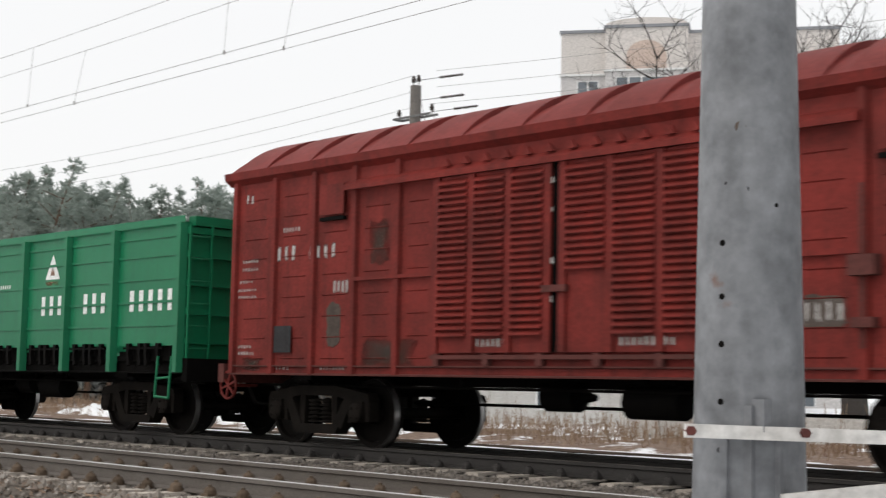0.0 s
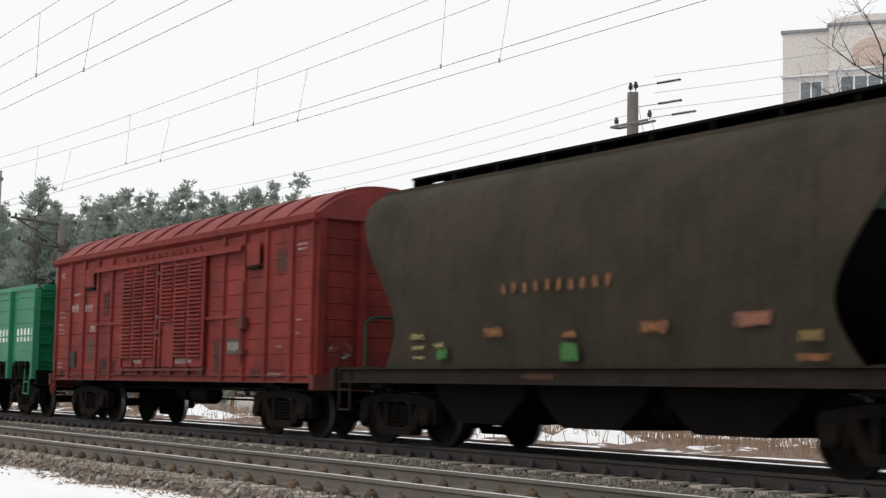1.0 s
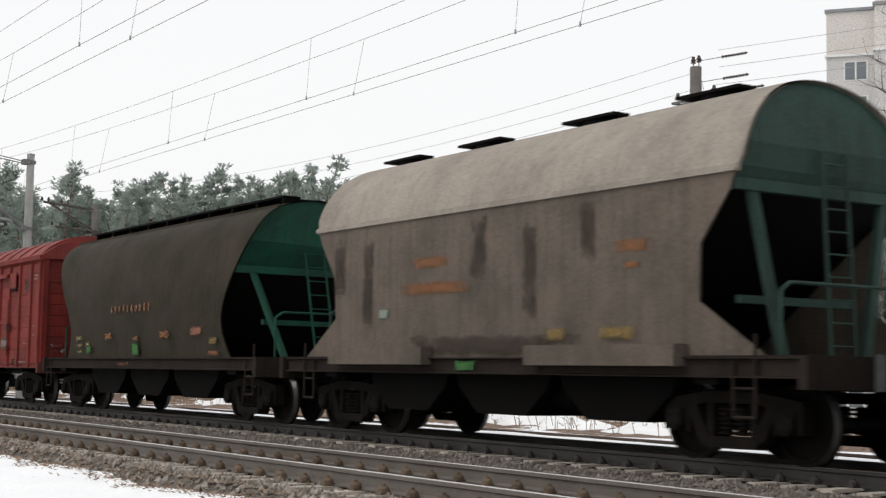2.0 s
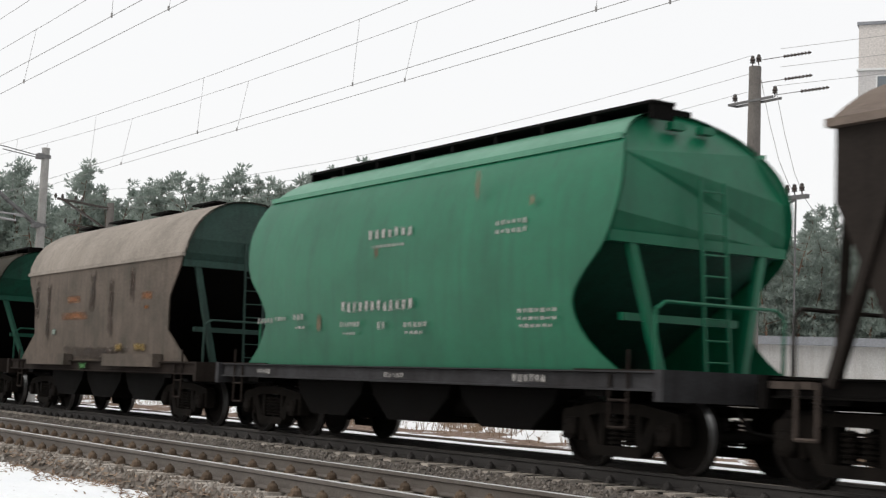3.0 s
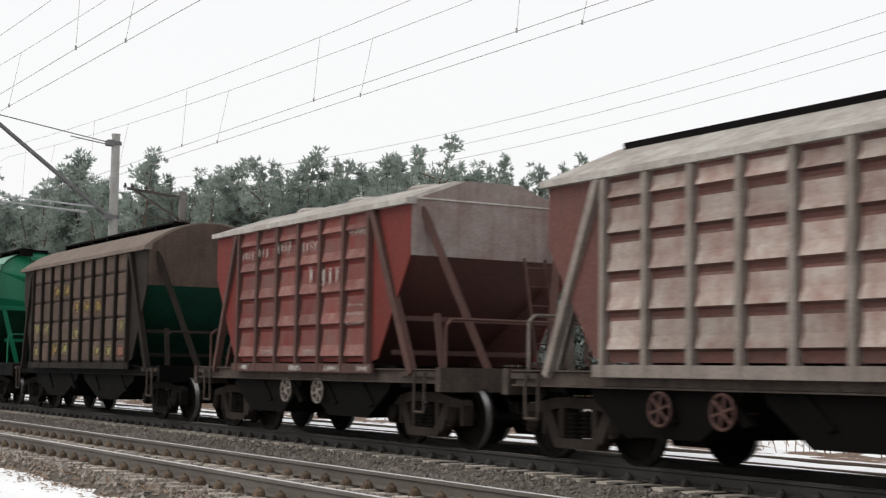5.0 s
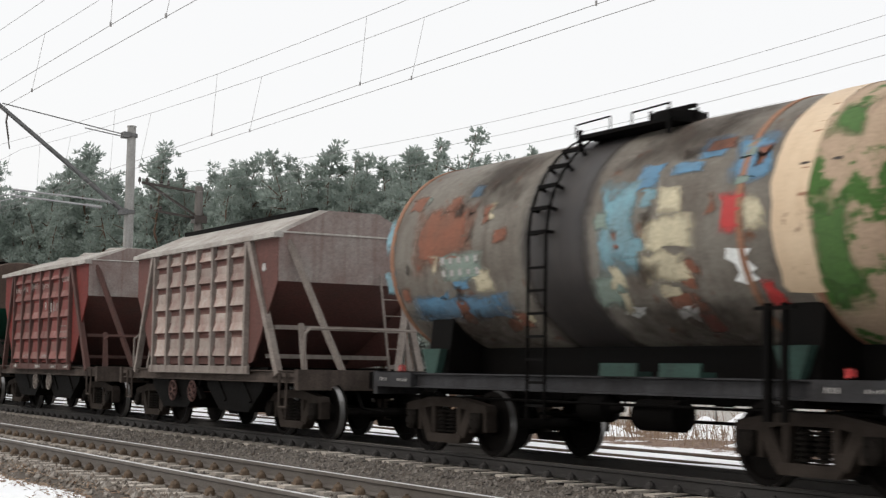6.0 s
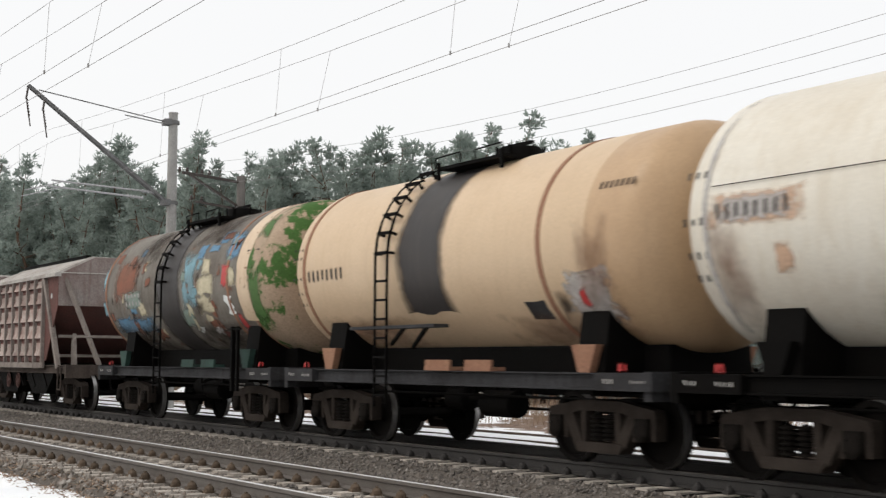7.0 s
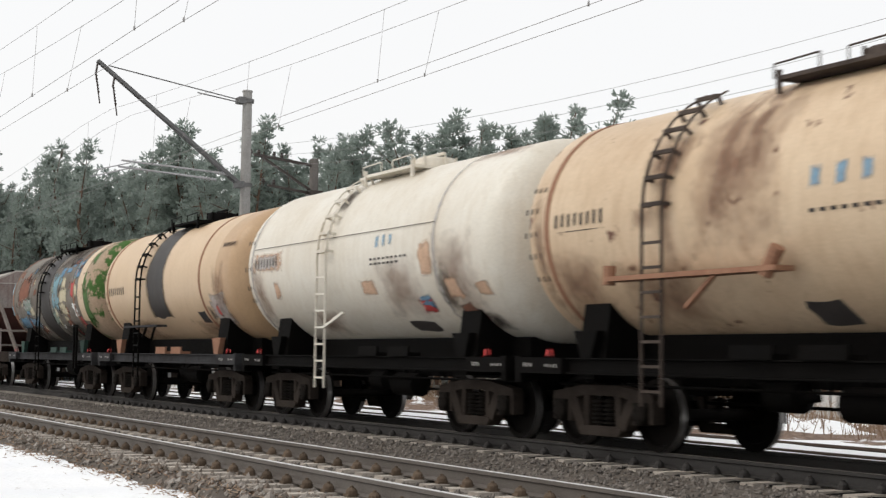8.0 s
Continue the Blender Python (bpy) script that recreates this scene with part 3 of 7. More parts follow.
def fastener_mesh(material):
    """Bolted rail clip: a plate, a humped clip, a nut and the bolt's end."""
    bm = bmesh.new()
    box(bm, -0.05, 0.05, -0.06, 0.06, -0.2, -0.16)
    tube(bm, (0, 0, -0.165), (0, 0, -0.135), 0.056, 10, 0.054)
    tube(bm, (0, 0, -0.135), (0, 0, -0.112), 0.054, 10, 0.036)
    tube(bm, (0, 0, -0.113), (0, 0, -0.095), 0.02, 6)
    return mesh_of("fastener", bm, material)


SLEEPER, FASTENER, SHADED_FASTENER = sleeper_mesh(), fastener_mesh(CLIP_RUST), fastener_mesh(RAIL_SHADED)


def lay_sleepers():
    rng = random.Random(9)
    for track, sides, clip in ((near_track, (-0.91, -0.68, 0.68, 0.91), FASTENER), (train_track, (-0.91, -0.68), SHADED_FASTENER)):
        for i in range(-56, 150):
            x = -4 - i * 0.545
            sl = part("sleeper", SLEEPER, None, track, at=pose(x + rng.uniform(-0.015, 0.015), 0, rng.uniform(-0.006, 0.004), 0, 0, rng.uniform(-0.5, 0.5)))
            if -26 < i < 80:
                for y in sides:
                    part("fastener", clip, None, sl, at=pose(rng.uniform(-0.008, 0.008), y, 0.035, 0, 0, rng.uniform(-6, 6)) @ Matrix.Diagonal((1.1, 1.05, 1.2, 1)))


# ---- running gear ----
def wheelset_mesh():
    bm = bmesh.new()
    for s in (-1, 1):
        y = s * 0.72
        prof = [(y, 0.10), (y, 0.16), (y + s * 0.035, 0.17), (y + s * 0.03, 0.38), (y, 0.40), (y - s * 0.002, 0.502), (y + s * 0.03, 0.503), (y + s * 0.038, 0.48),
                (y + s * 0.13, 0.472), (y + s * 0.132, 0.405), (y + s * 0.075, 0.385), (y + s * 0.08, 0.17), (y + s * 0.16, 0.15), (y + s * 0.16, 0.08)]
        mats = [0] * (len(prof) - 1)
        mats[7] = 1
        lathe(bm, prof, "y", 36, mats=mats)
    lathe(bm, [(-1.08, 0.0), (-1.08, 0.065), (-0.7, 0.08), (0.7, 0.08), (1.08, 0.065), (1.08, 0.0)], "y", 12)
    return mesh_of("wheelset", bm, [WHEEL, TREAD], 35)


def side_frame_mesh(material):
    bm = bmesh.new()
    y0, y1 = -0.09, 0.09
    prism(bm, [(-1.16, 0.66), (-1.12, 0.74), (-0.70, 0.80), (-0.42, 0.84), (0.42, 0.84), (0.70, 0.80), (1.12, 0.74), (1.16, 0.66), (1.14, 0.58), (0.72, 0.64), (0.42, 0.70), (-0.42, 0.70), (-0.72, 0.64), (-1.14, 0.58)], "y", y0, y1)
    for s in (-1, 1):
        prism(bm, [(s * 0.78, 0.66), (s * 0.60, 0.68), (s * 0.36, 0.30), (s * 0.44, 0.20), (s * 0.56, 0.26)], "y", y0, y1)
        prism(bm, [(s * 0.30, 0.72), (s * 0.42, 0.72), (s * 0.42, 0.26), (s * 0.32, 0.26)], "y", y0 * 0.8, y1 * 0.8)
        prism(bm, [(s * 1.16, 0.62), (s * 1.06, 0.62), (s * 1.08, 0.36), (s * 1.15, 0.36)], "y", y0, y1)
        prism(bm, [(s * 0.72, 0.66), (s * 0.80, 0.64), (s * 0.775, 0.34), (s * 0.70, 0.34)], "y", y0, y1)
    prism(bm, [(-0.52, 0.27), (-0.44, 0.17), (0.44, 0.17), (0.52, 0.27), (0.44, 0.30), (-0.44, 0.30)], "y", y0 * 1.3, y1 * 1.3)
    return mesh_of("side_frame", bm, material)


def spring_mesh():
    bm = bmesh.new()
    prof = [(0.31, 0.0)]
    for k in range(6):
        z = 0.32 + k * 0.058
        prof += [(z, 0.072), (z + 0.008, 0.108), (z + 0.03, 0.108), (z + 0.038, 0.072)]
    lathe(bm, prof + [(0.68, 0.0)], "z", 12)
    return mesh_of("spring", bm, BOGIE_STEEL, 40)


def axle_box_mesh():
    bm = bmesh.new()
    lathe(bm, [(-0.16, 0.0), (-0.16, 0.115), (-0.145, 0.135), (0.1, 0.145), (0.1, 0.0)], "y", 14)
    box(bm, -0.13, 0.13, -0.13, 0.1, 0.02, 0.16)
    for a in range(4):
        t = math.pi / 4 + a * math.pi / 2
        tube(bm, (0.09 * math.cos(t), -0.175, 0.09 * math.sin(t)), (0.09 * math.cos(t), -0.155, 0.09 * math.sin(t)), 0.016, 6)
    return mesh_of("axle_box", bm, BOGIE_STEEL, 40)


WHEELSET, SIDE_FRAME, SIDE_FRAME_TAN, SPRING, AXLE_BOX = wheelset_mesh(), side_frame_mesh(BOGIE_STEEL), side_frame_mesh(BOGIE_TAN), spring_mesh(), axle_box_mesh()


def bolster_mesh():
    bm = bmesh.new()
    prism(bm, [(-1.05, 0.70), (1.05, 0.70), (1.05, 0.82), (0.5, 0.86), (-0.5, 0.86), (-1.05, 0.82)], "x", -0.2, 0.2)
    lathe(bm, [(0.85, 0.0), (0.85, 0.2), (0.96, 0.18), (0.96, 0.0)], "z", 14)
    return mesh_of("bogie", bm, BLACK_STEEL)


def brake_beam_mesh():
    bm = bmesh.new()
    bar(bm, (0.42, -0.75, 0.42), (0.42, 0.75, 0.42), 0.07)
    bar(bm, (0.42, -0.74, 0.42), (0.14, 0, 0.52), 0.04)
    bar(bm, (0.42, 0.74, 0.42), (0.14, 0, 0.52), 0.04)
    for y in (-0.77, 0.77):
        prism(bm, [(0.36, 0.30), (0.43, 0.26), (0.45, 0.62), (0.39, 0.62)], "y", y - 0.05, y + 0.05)
    return mesh_of("brake_beam", bm, BLACK_STEEL)



BOLSTER, BRAKE_BEAM = bolster_mesh(), brake_beam_mesh()
wagons, wheelsets = [], []


def running_gear(wagon, base, tan=False):
    for c in (-base / 2, base / 2):
        bog = part("bogie", BOLSTER, None, wagon, at=pose(c, 0, 0))
        for s in (-1, 1):
            part("side_frame", SIDE_FRAME_TAN if tan else SIDE_FRAME, None, bog, at=pose(0, s * 1.02, 0, 0, 0, 0 if s < 0 else 180))
            for dx in (-0.13, 0.13):
                part("spring", SPRING, None, bog, at=pose(dx, s * 1.02, 0))
            part("brake_beam", BRAKE_BEAM, None, bog, at=pose(0, 0, 0, 0, 0, 0 if s < 0 else 180))
            for a in (-0.925, 0.925):
                part("axle_box", AXLE_BOX, None, bog, at=pose(a, s * 1.03, 0.475, 0, 0, 0 if s < 0 else 180))
        for a in (-0.925, 0.925):
            ws = part("wheelset", WHEELSET, None, wagon, at=pose(c + a, 0, 0.475))
            wheelsets.append((ws, c + a))


def coupler_mesh():
    bm = bmesh.new()
    box(bm, -0.62, 0.1, -0.09, 0.09, 0.96, 1.14)
    prism(bm, [(0.1, -0.16), (0.3, -0.2), (0.42, -0.1), (0.30, -0.02), (0.36, 0.12), (0.25, 0.2), (0.1, 0.14)], "z", 0.90, 1.2)
    tube(bm, (-0.1, -0.3, 0.85), (0.2, -0.34, 0.55), 0.03)
    tube(bm, (0.2, -0.34, 0.55), (0.5, -0.1, 0.5), 0.025)
    bar(bm, (-0.05, -1.2, 1.1), (-0.05, 0.1, 1.05), 0.03)
    return mesh_of("coupler", bm, BLACK_STEEL)


COUPLER = coupler_mesh()


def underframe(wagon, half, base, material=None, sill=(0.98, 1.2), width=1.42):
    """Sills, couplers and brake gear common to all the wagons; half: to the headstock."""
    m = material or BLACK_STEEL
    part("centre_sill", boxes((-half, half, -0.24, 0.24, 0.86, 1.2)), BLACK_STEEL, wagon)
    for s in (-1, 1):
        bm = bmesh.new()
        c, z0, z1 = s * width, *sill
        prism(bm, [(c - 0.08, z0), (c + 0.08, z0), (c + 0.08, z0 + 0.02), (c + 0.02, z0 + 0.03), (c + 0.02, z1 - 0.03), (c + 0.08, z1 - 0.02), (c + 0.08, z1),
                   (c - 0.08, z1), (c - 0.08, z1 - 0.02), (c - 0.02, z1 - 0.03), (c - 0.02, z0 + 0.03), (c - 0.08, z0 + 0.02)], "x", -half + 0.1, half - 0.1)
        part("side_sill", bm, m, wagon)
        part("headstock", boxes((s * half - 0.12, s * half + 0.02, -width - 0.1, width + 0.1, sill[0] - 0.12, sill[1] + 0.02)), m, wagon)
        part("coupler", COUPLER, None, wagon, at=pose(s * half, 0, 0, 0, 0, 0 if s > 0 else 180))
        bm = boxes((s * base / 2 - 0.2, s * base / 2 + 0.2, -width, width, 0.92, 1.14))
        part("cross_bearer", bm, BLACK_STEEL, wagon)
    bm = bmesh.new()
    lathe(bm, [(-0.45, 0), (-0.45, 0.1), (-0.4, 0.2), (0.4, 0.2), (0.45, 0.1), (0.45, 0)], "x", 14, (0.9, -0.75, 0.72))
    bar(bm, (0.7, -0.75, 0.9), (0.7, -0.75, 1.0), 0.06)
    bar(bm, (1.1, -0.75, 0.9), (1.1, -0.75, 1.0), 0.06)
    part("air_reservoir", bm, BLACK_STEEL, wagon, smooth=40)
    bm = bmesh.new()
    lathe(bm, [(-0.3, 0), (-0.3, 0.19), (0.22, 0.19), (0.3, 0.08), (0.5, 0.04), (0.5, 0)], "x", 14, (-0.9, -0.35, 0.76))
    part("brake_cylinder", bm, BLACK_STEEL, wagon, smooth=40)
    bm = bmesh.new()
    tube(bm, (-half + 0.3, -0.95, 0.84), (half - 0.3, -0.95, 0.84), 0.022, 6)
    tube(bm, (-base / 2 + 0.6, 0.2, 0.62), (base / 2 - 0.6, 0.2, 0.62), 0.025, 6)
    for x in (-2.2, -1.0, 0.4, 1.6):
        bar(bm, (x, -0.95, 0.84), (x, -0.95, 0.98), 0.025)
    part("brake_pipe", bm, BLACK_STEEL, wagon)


def wagon_of(name, centre, label):
    w = new(name)
    tagged(w, label, "freight wagon", "wagons of the train")
    wagons.append((w, centre))
    return w


def marking(parent, cells, y, material, label, name="letter_bar"):
    """Plain bars on a flat side: cells are x0, x1, z0, z1."""
    for x0, x1, z0, z1 in cells:
        x1 = x0 + (x1 - x0) * 0.62 if name == "letter_bar" else x1
        part(name, boxes((x0, x1, y - 0.004, y + 0.002, z0, z1)), material, parent, label)


def row_of_bars(x, z, h, w, n, gap):
    return [(x + i * (w + gap), x + i * (w + gap) + w, z, z + h) for i in range(n)]


def scuff(parent, x0, x1, z0, z1, y, material, seed, name="paint_patch", ragged=0.18):
    """A ragged patch of other paint on a flat side."""
    rng = random.Random(seed)
    w, h = x1 - x0, z1 - z0
    pts = []
    for i in range(20):
        a = 2 * math.pi * i / 20
        c, s = math.cos(a), math.sin(a)
        k = 1 / max(abs(c), abs(s)) * (1 - ragged * rng.random())
        pts.append(((x0 + x1) / 2 + w / 2 * c * k, (z0 + z1) / 2 + h / 2 * s * k))
    bm = bmesh.new()
    prism(bm, pts, "y", y - 0.003, y + 0.002)
    return part(name, bm, material, parent)


def handwheel(parent, x, y, z, r, material):
    bm = bmesh.new()
    prof = [(y - 0.02 + 0.02 * math.cos(t), r + 0.02 * math.sin(t)) for t in (math.pi * i / 3 for i in range(7))]
    lathe(bm, prof, "y", 20, (x, 0, z))
    for i in range(3):
        a = math.pi * i / 3 + 0.3
        bar(bm, (x - r * math.cos(a), y - 0.02, z - r * math.sin(a)), (x + r * math.cos(a), y - 0.02, z + r * math.sin(a)), 0.03)
    tube(bm, (x, y, z), (x, y + 0.5, z), 0.025)
    part("brake_handwheel", bm, material, parent, smooth=40)


def ladder(name, parent, p, q, width, rungs, material, across="x", label=""):
    """Two rails from p up to q and rungs between them."""
    bm = bmesh.new()
    off = Vector((width / 2, 0, 0)) if across == "x" else Vector((0, width / 2, 0))
    p, q = Vector(p), Vector(q)
    for s in (-1, 1):
        bar(bm, p + s * off, q + s * off, 0.035)
    for i in range(rungs):
        c = p.lerp(q, (i + 0.5) / rungs)
        tube(bm, c - off, c + off, 0.013, 6)
    return part(name, bm, material, parent, label)


# ---- gondola ----
def gondola(centre):
    w = wagon_of("gondola_wagon", centre, "fresh green steel open gondola wagon with white lettering")
    running_gear(w, 8.65)
    underframe(w, 6.45, 8.65)
    for s in (-1, 1):
        y = s * 1.5
        part("side_wall", boxes((-6.3, 6.3, y - 0.012, y + 0.012, 1.42, 3.36)), GON_GREEN, w)
        for z in (1.75, 2.12, 2.49, 2.86, 3.16):
            bm = bmesh.new()
            prism(bm, [(-6.25, z - 0.02), (6.25, z - 0.02), (6.25, z + 0.02), (-6.25, z + 0.02)], "y", y + s * 0.012, y + s * 0.035)
            part("wall_ridge", bm, GON_GREEN, w)
        part("top_chord", boxes((-6.36, 6.36, y - 0.07, y + 0.09 * s + 0.02, 3.33, 3.45)), GON_GREEN, w)
        for x in (-6.25, -4.22, -2.6, -1.0, 1.0, 2.6, 4.22, 6.25):
            bm = bmesh.new()
            prism(bm, [(x - 0.09, y), (x + 0.09, y), (x + 0.06, y + s * 0.12), (x - 0.06, y + s * 0.12)], "z", 1.0, 3.34)
            part("side_post", bm, GON_GREEN, w)
        for i, x in enumerate((-5.2, -3.4, -1.8, 0.0, 1.8, 3.4, 5.2)):
            flap = part("floor_hatch", boxes((x - 0.68, x + 0.68, y - s * 0.06 - 0.02, y - s * 0.06 + 0.02, 1.18, 1.44)), BLACK_STEEL, w)
            for dx in (-0.45, -0.1, 0.1, 0.45):
                bm = bmesh.new()
                prism(bm, [(x + dx - 0.05, 1.46), (x + dx + 0.05, 1.46), (x + dx + 0.03, 1.28), (x + dx + 0.07, 1.12), (x + dx - 0.02, 1.1), (x + dx - 0.03, 1.28)], "y", y + s * 0.0, y + s * 0.07)
                part("hatch_latch", bm, BLACK_STEEL, flap)
            bm = bmesh.new()
            bar(bm, (x - 0.6, y + s * 0.05, 1.38), (x + 0.6, y + s * 0.05, 1.38), 0.03)
            part("hatch_shaft", bm, BLACK_STEEL, flap)
    for s in (-1, 1):
        part("end_wall", boxes((s * 6.25 - 0.012, s * 6.25 + 0.012, -1.5, 1.5, 1.2, 3.36)), GON_GREEN, w)
        for z in (1.5, 1.95, 2.4, 2.85, 3.22):
            xa, xb = sorted((s * 6.262, s * 6.37))
            part("end_rib", boxes((xa, xb, -1.5, 1.5, z - 0.05, z + 0.05)), GON_GREEN, w)
        xa, xb = sorted((s * 6.2, s * 6.4))
        part("end_chord", boxes((xa, xb, -1.4, 1.4, 3.3, 3.45)), GON_GREEN, w)
        ladder("ladder", w, (s * 6.42, -1.3, 1.2), (s * 6.42, -1.3, 3.3), 0.4, 6, GON_GREEN, "y")
    part("floor", boxes((-6.25, 6.25, -1.48, 1.48, 1.2, 1.26)), BLACK_STEEL, w)
    bm = bmesh.new()
    pipe(bm, [(5.75, -1.6, 1.25), (5.72, -1.62, 0.62), (6.12, -1.62, 0.6), (6.15, -1.6, 1.25)], 0.022)
    tube(bm, (5.74, -1.61, 0.9), (6.13, -1.61, 0.92), 0.02)
    part("step", bm, GON_GREEN, w)
    y = -1.514
    marking(w, row_of_bars(1.62, 1.98, 0.34, 0.2, 4, 0.1), y, CLEAN_WHITE, "white block lettering bars")
    marking(w, row_of_bars(3.14, 1.98, 0.34, 0.2, 4, 0.1), y, CLEAN_WHITE, "white block lettering bars")
    marking(w, row_of_bars(4.68, 1.98, 0.34, 0.2, 5, 0.09), y, CLEAN_WHITE, "white block lettering bars")
    bm = bmesh.new()
    prism(bm, [(1.72, 2.62), (2.25, 2.62), (1.98, 3.06)], "y", y - 0.004, y)
    part("emblem", bm, CLEAN_WHITE, w, "white triangular emblem")
    bm = bmesh.new()
    prism(bm, [(1.72, 2.58), (2.25, 2.58), (2.15, 2.48), (1.82, 2.48)], "y", y - 0.006, y)
    prism(bm, [(1.9, 2.69), (2.07, 2.69), (1.98, 2.89)], "y", y - 0.006, y)
    part("emblem_mark", bm, ORANGE_MARK, w, "orange emblem detail")
    marking(w, row_of_bars(-0.75, 2.62, 0.07, 0.05, 6, 0.03) + row_of_bars(-0.75, 2.45, 0.07, 0.05, 4, 0.03) + row_of_bars(-0.05, 2.5, 0.08, 0.06, 5, 0.03)
            + row_of_bars(-0.75, 2.0, 0.06, 0.05, 7, 0.02) + row_of_bars(-0.75, 1.62, 0.1, 0.06, 8, 0.02), y, CLEAN_WHITE, "small white stencil bars")
    return w


# ---- covered boxcar ----
def boxcar(centre):
    w = wagon_of("boxcar", centre, "weathered oxide-red covered boxcar with double louvred doors")
    running_gear(w, 10.0)
    underframe(w, 6.85, 10.0, BOX_DARK, (0.98, 1.12), 1.38)
    L, Y = 6.74, 1.40
    bm = bmesh.new()
    for s in (-1, 1):
        box(bm, -L, L, s * Y - 0.015, s * Y + 0.015, 1.0, 3.95)
        box(bm, s * L - 0.015, s * L + 0.015, -Y, Y, 1.0, 3.95)
    part("body_sheet", bm, BOX_RED, w)
    # posts
    for s in (-1, 1):
        for x in (-6.68, -5.69, -4.75, -3.84, -2.94, 3.05, 3.97, 4.9, 5.91, 6.68):
            bm = bmesh.new()
            y = s * Y
            prism(bm, [(x - 0.07, y), (x + 0.07, y), (x + 0.045, y + s * 0.07), (x - 0.045, y + s * 0.07)], "z", 1.0, 3.93)
            part("side_post", bm, BOX_RED, w)
        # pressed ridges between the posts
        for x0, x1 in ((-6.5, -5.85), (-5.55, -4.9), (-4.6, -3.98), (-3.7, -3.08), (-2.8, -2.3), (2.45, 2.92), (3.2, 3.82), (4.12, 4.76), (5.05, 5.76), (6.06, 6.54)):
            for k in range(9):
                z = 1.22 + k * 0.292
                if x0 == -4.6 and k == 7:
                    continue
                bm = bmesh.new()
                prism(bm, [(s * Y, z - 0.03), (s * (Y + 0.028), z), (s * Y, z + 0.012)], "x", x0 + 0.06, x1 - 0.06)
                part("pressed_ridge", bm, BOX_RED, w)
    # ends
    for s in (-1, 1):
        for y in (-1.33, -0.48, 0.48, 1.33):
            part("end_post", boxes((s * L, s * (L + 0.09), y - 0.07, y + 0.07, 1.0, 3.9)), BOX_RED, w)
        for y0, y1 in ((-1.2, -0.58), (-0.38, 0.38), (0.58, 1.2)):
            for k in range(9):
                z = 1.25 + k * 0.29
                bm = bmesh.new()
                prism(bm, [(s * L, z - 0.03), (s * (L + 0.03), z), (s * L, z + 0.012)], "y", y0, y1)
                part("end_ridge", bm, BOX_RED, w)
    # roof: an arch with raised ribs
    def arch(y):
        return 3.96 + 0.56 * (1 - (abs(y) / 1.5) ** 2.3)
    ys = [-1.5 + 0.15 * i for i in range(21)]
    bm = bmesh.new()
    prism(bm, [(y, arch(y)) for y in ys] + [(1.5, 3.9), (-1.5, 3.9)], "x", -6.86, 6.86)
    part("roof", bm, BOX_ROOF, w, smooth=40)
    for i in range(13):
        c = -6.3 + i * 1.05
        bm = bmesh.new()
        up = [(y, arch(y) + 0.075 * (1 - (abs(y) / 1.52) ** 6)) for y in ys]
        prism(bm, up + [(y, arch(y) - 0.02) for y in ys[::-1]], "x", c - 0.38, c + 0.38)
        part("roof_panel", bm, BOX_ROOF, w, smooth=40)
    for s in (-1, 1):
        bm = bmesh.new()
        prism(bm, [(s * 1.40, 3.80), (s * 1.53, 3.88), (s * 1.55, 3.99), (s * 1.40, 4.0)], "x", -6.88, 6.88)
        part("cornice", bm, BOX_RED, w)
    # doors on both sides
    for s in (-1, 1):
        y = s * (Y + 0.05)
        for x0, x1, plain in ((-2.12, -0.17, 0), (0.07, 2.24, 1)):
            door = part("door", boxes((x0, x1, y - 0.03, y + 0.03, 1.28, 3.5)), BOX_RED, w)
            wd = (x1 - x0) / 3
            for i in range(4):
                xx = x0 + i * wd
                part("door_post", boxes((xx - 0.055, xx + 0.055, y - 0.02 + s * 0.045, y + 0.02 + s * 0.045, 1.28, 3.5)), BOX_RED, door)
            for i in range(3):
                xa, xb = x0 + i * wd + 0.06, x0 + (i + 1) * wd - 0.06
                for k in range(24):
                    z = 1.5 + k * 0.083
                    if plain and i == 0 and z < 2.2:
                        continue
                    bm = bmesh.new()
                    prism(bm, [(y + s * 0.03, z), (y + s * 0.1, z - 0.02), (y + s * 0.1, z - 0.004), (y + s * 0.03, z + 0.055)], "x", xa, xb)
                    part("louvre", bm, BOX_RED, door)
        part("door_gap", boxes((-0.2, 0.1, y - 0.012, y + 0.012, 1.28, 3.52)), BLACK_STEEL, w, "black gap between the doors")
        for z in (3.3, 2.95, 2.35, 1.9):
            part("latch_plate", boxes((-0.15, -0.07, y - 0.02 + s * 0.03, y + 0.02 + s * 0.03, z - 0.05, z + 0.05)), WHITE_MARK, w, "worn grey latch plate")
        part("door_latch", boxes((-0.22, 0.16, y - 0.03 + s * 0.07, y + 0.03 + s * 0.07, 1.98, 2.06)), BOX_DARK, w)
        bm = bmesh.new()
        prism(bm, [(y - s * 0.03, 3.52), (y + s * 0.11, 3.50), (y + s * 0.11, 3.57), (y - s * 0.03, 3.66)], "x", -3.95, 3.97)
        part("door_rail", bm, BOX_RED, w)
        for i in range(12):
            x = -1.95 + i * 0.36
            bm = bmesh.new()
            prism(bm, [(x - 0.07, 3.64), (x + 0.07, 3.64), (x, 3.74)], "y", y - 0.02, y + s * 0.07)
            part("rail_bracket", bm, BOX_RED, w)
        bm = boxes((-2.2, 2.3, y - 0.05, y + 0.06, 1.2, 1.25))
        for x in (-2.1, -1.2, -0.3, 0.6, 1.5, 2.2):
            box(bm, x - 0.05, x + 0.05, y - 0.05, y + 0.08, 1.12, 1.27)
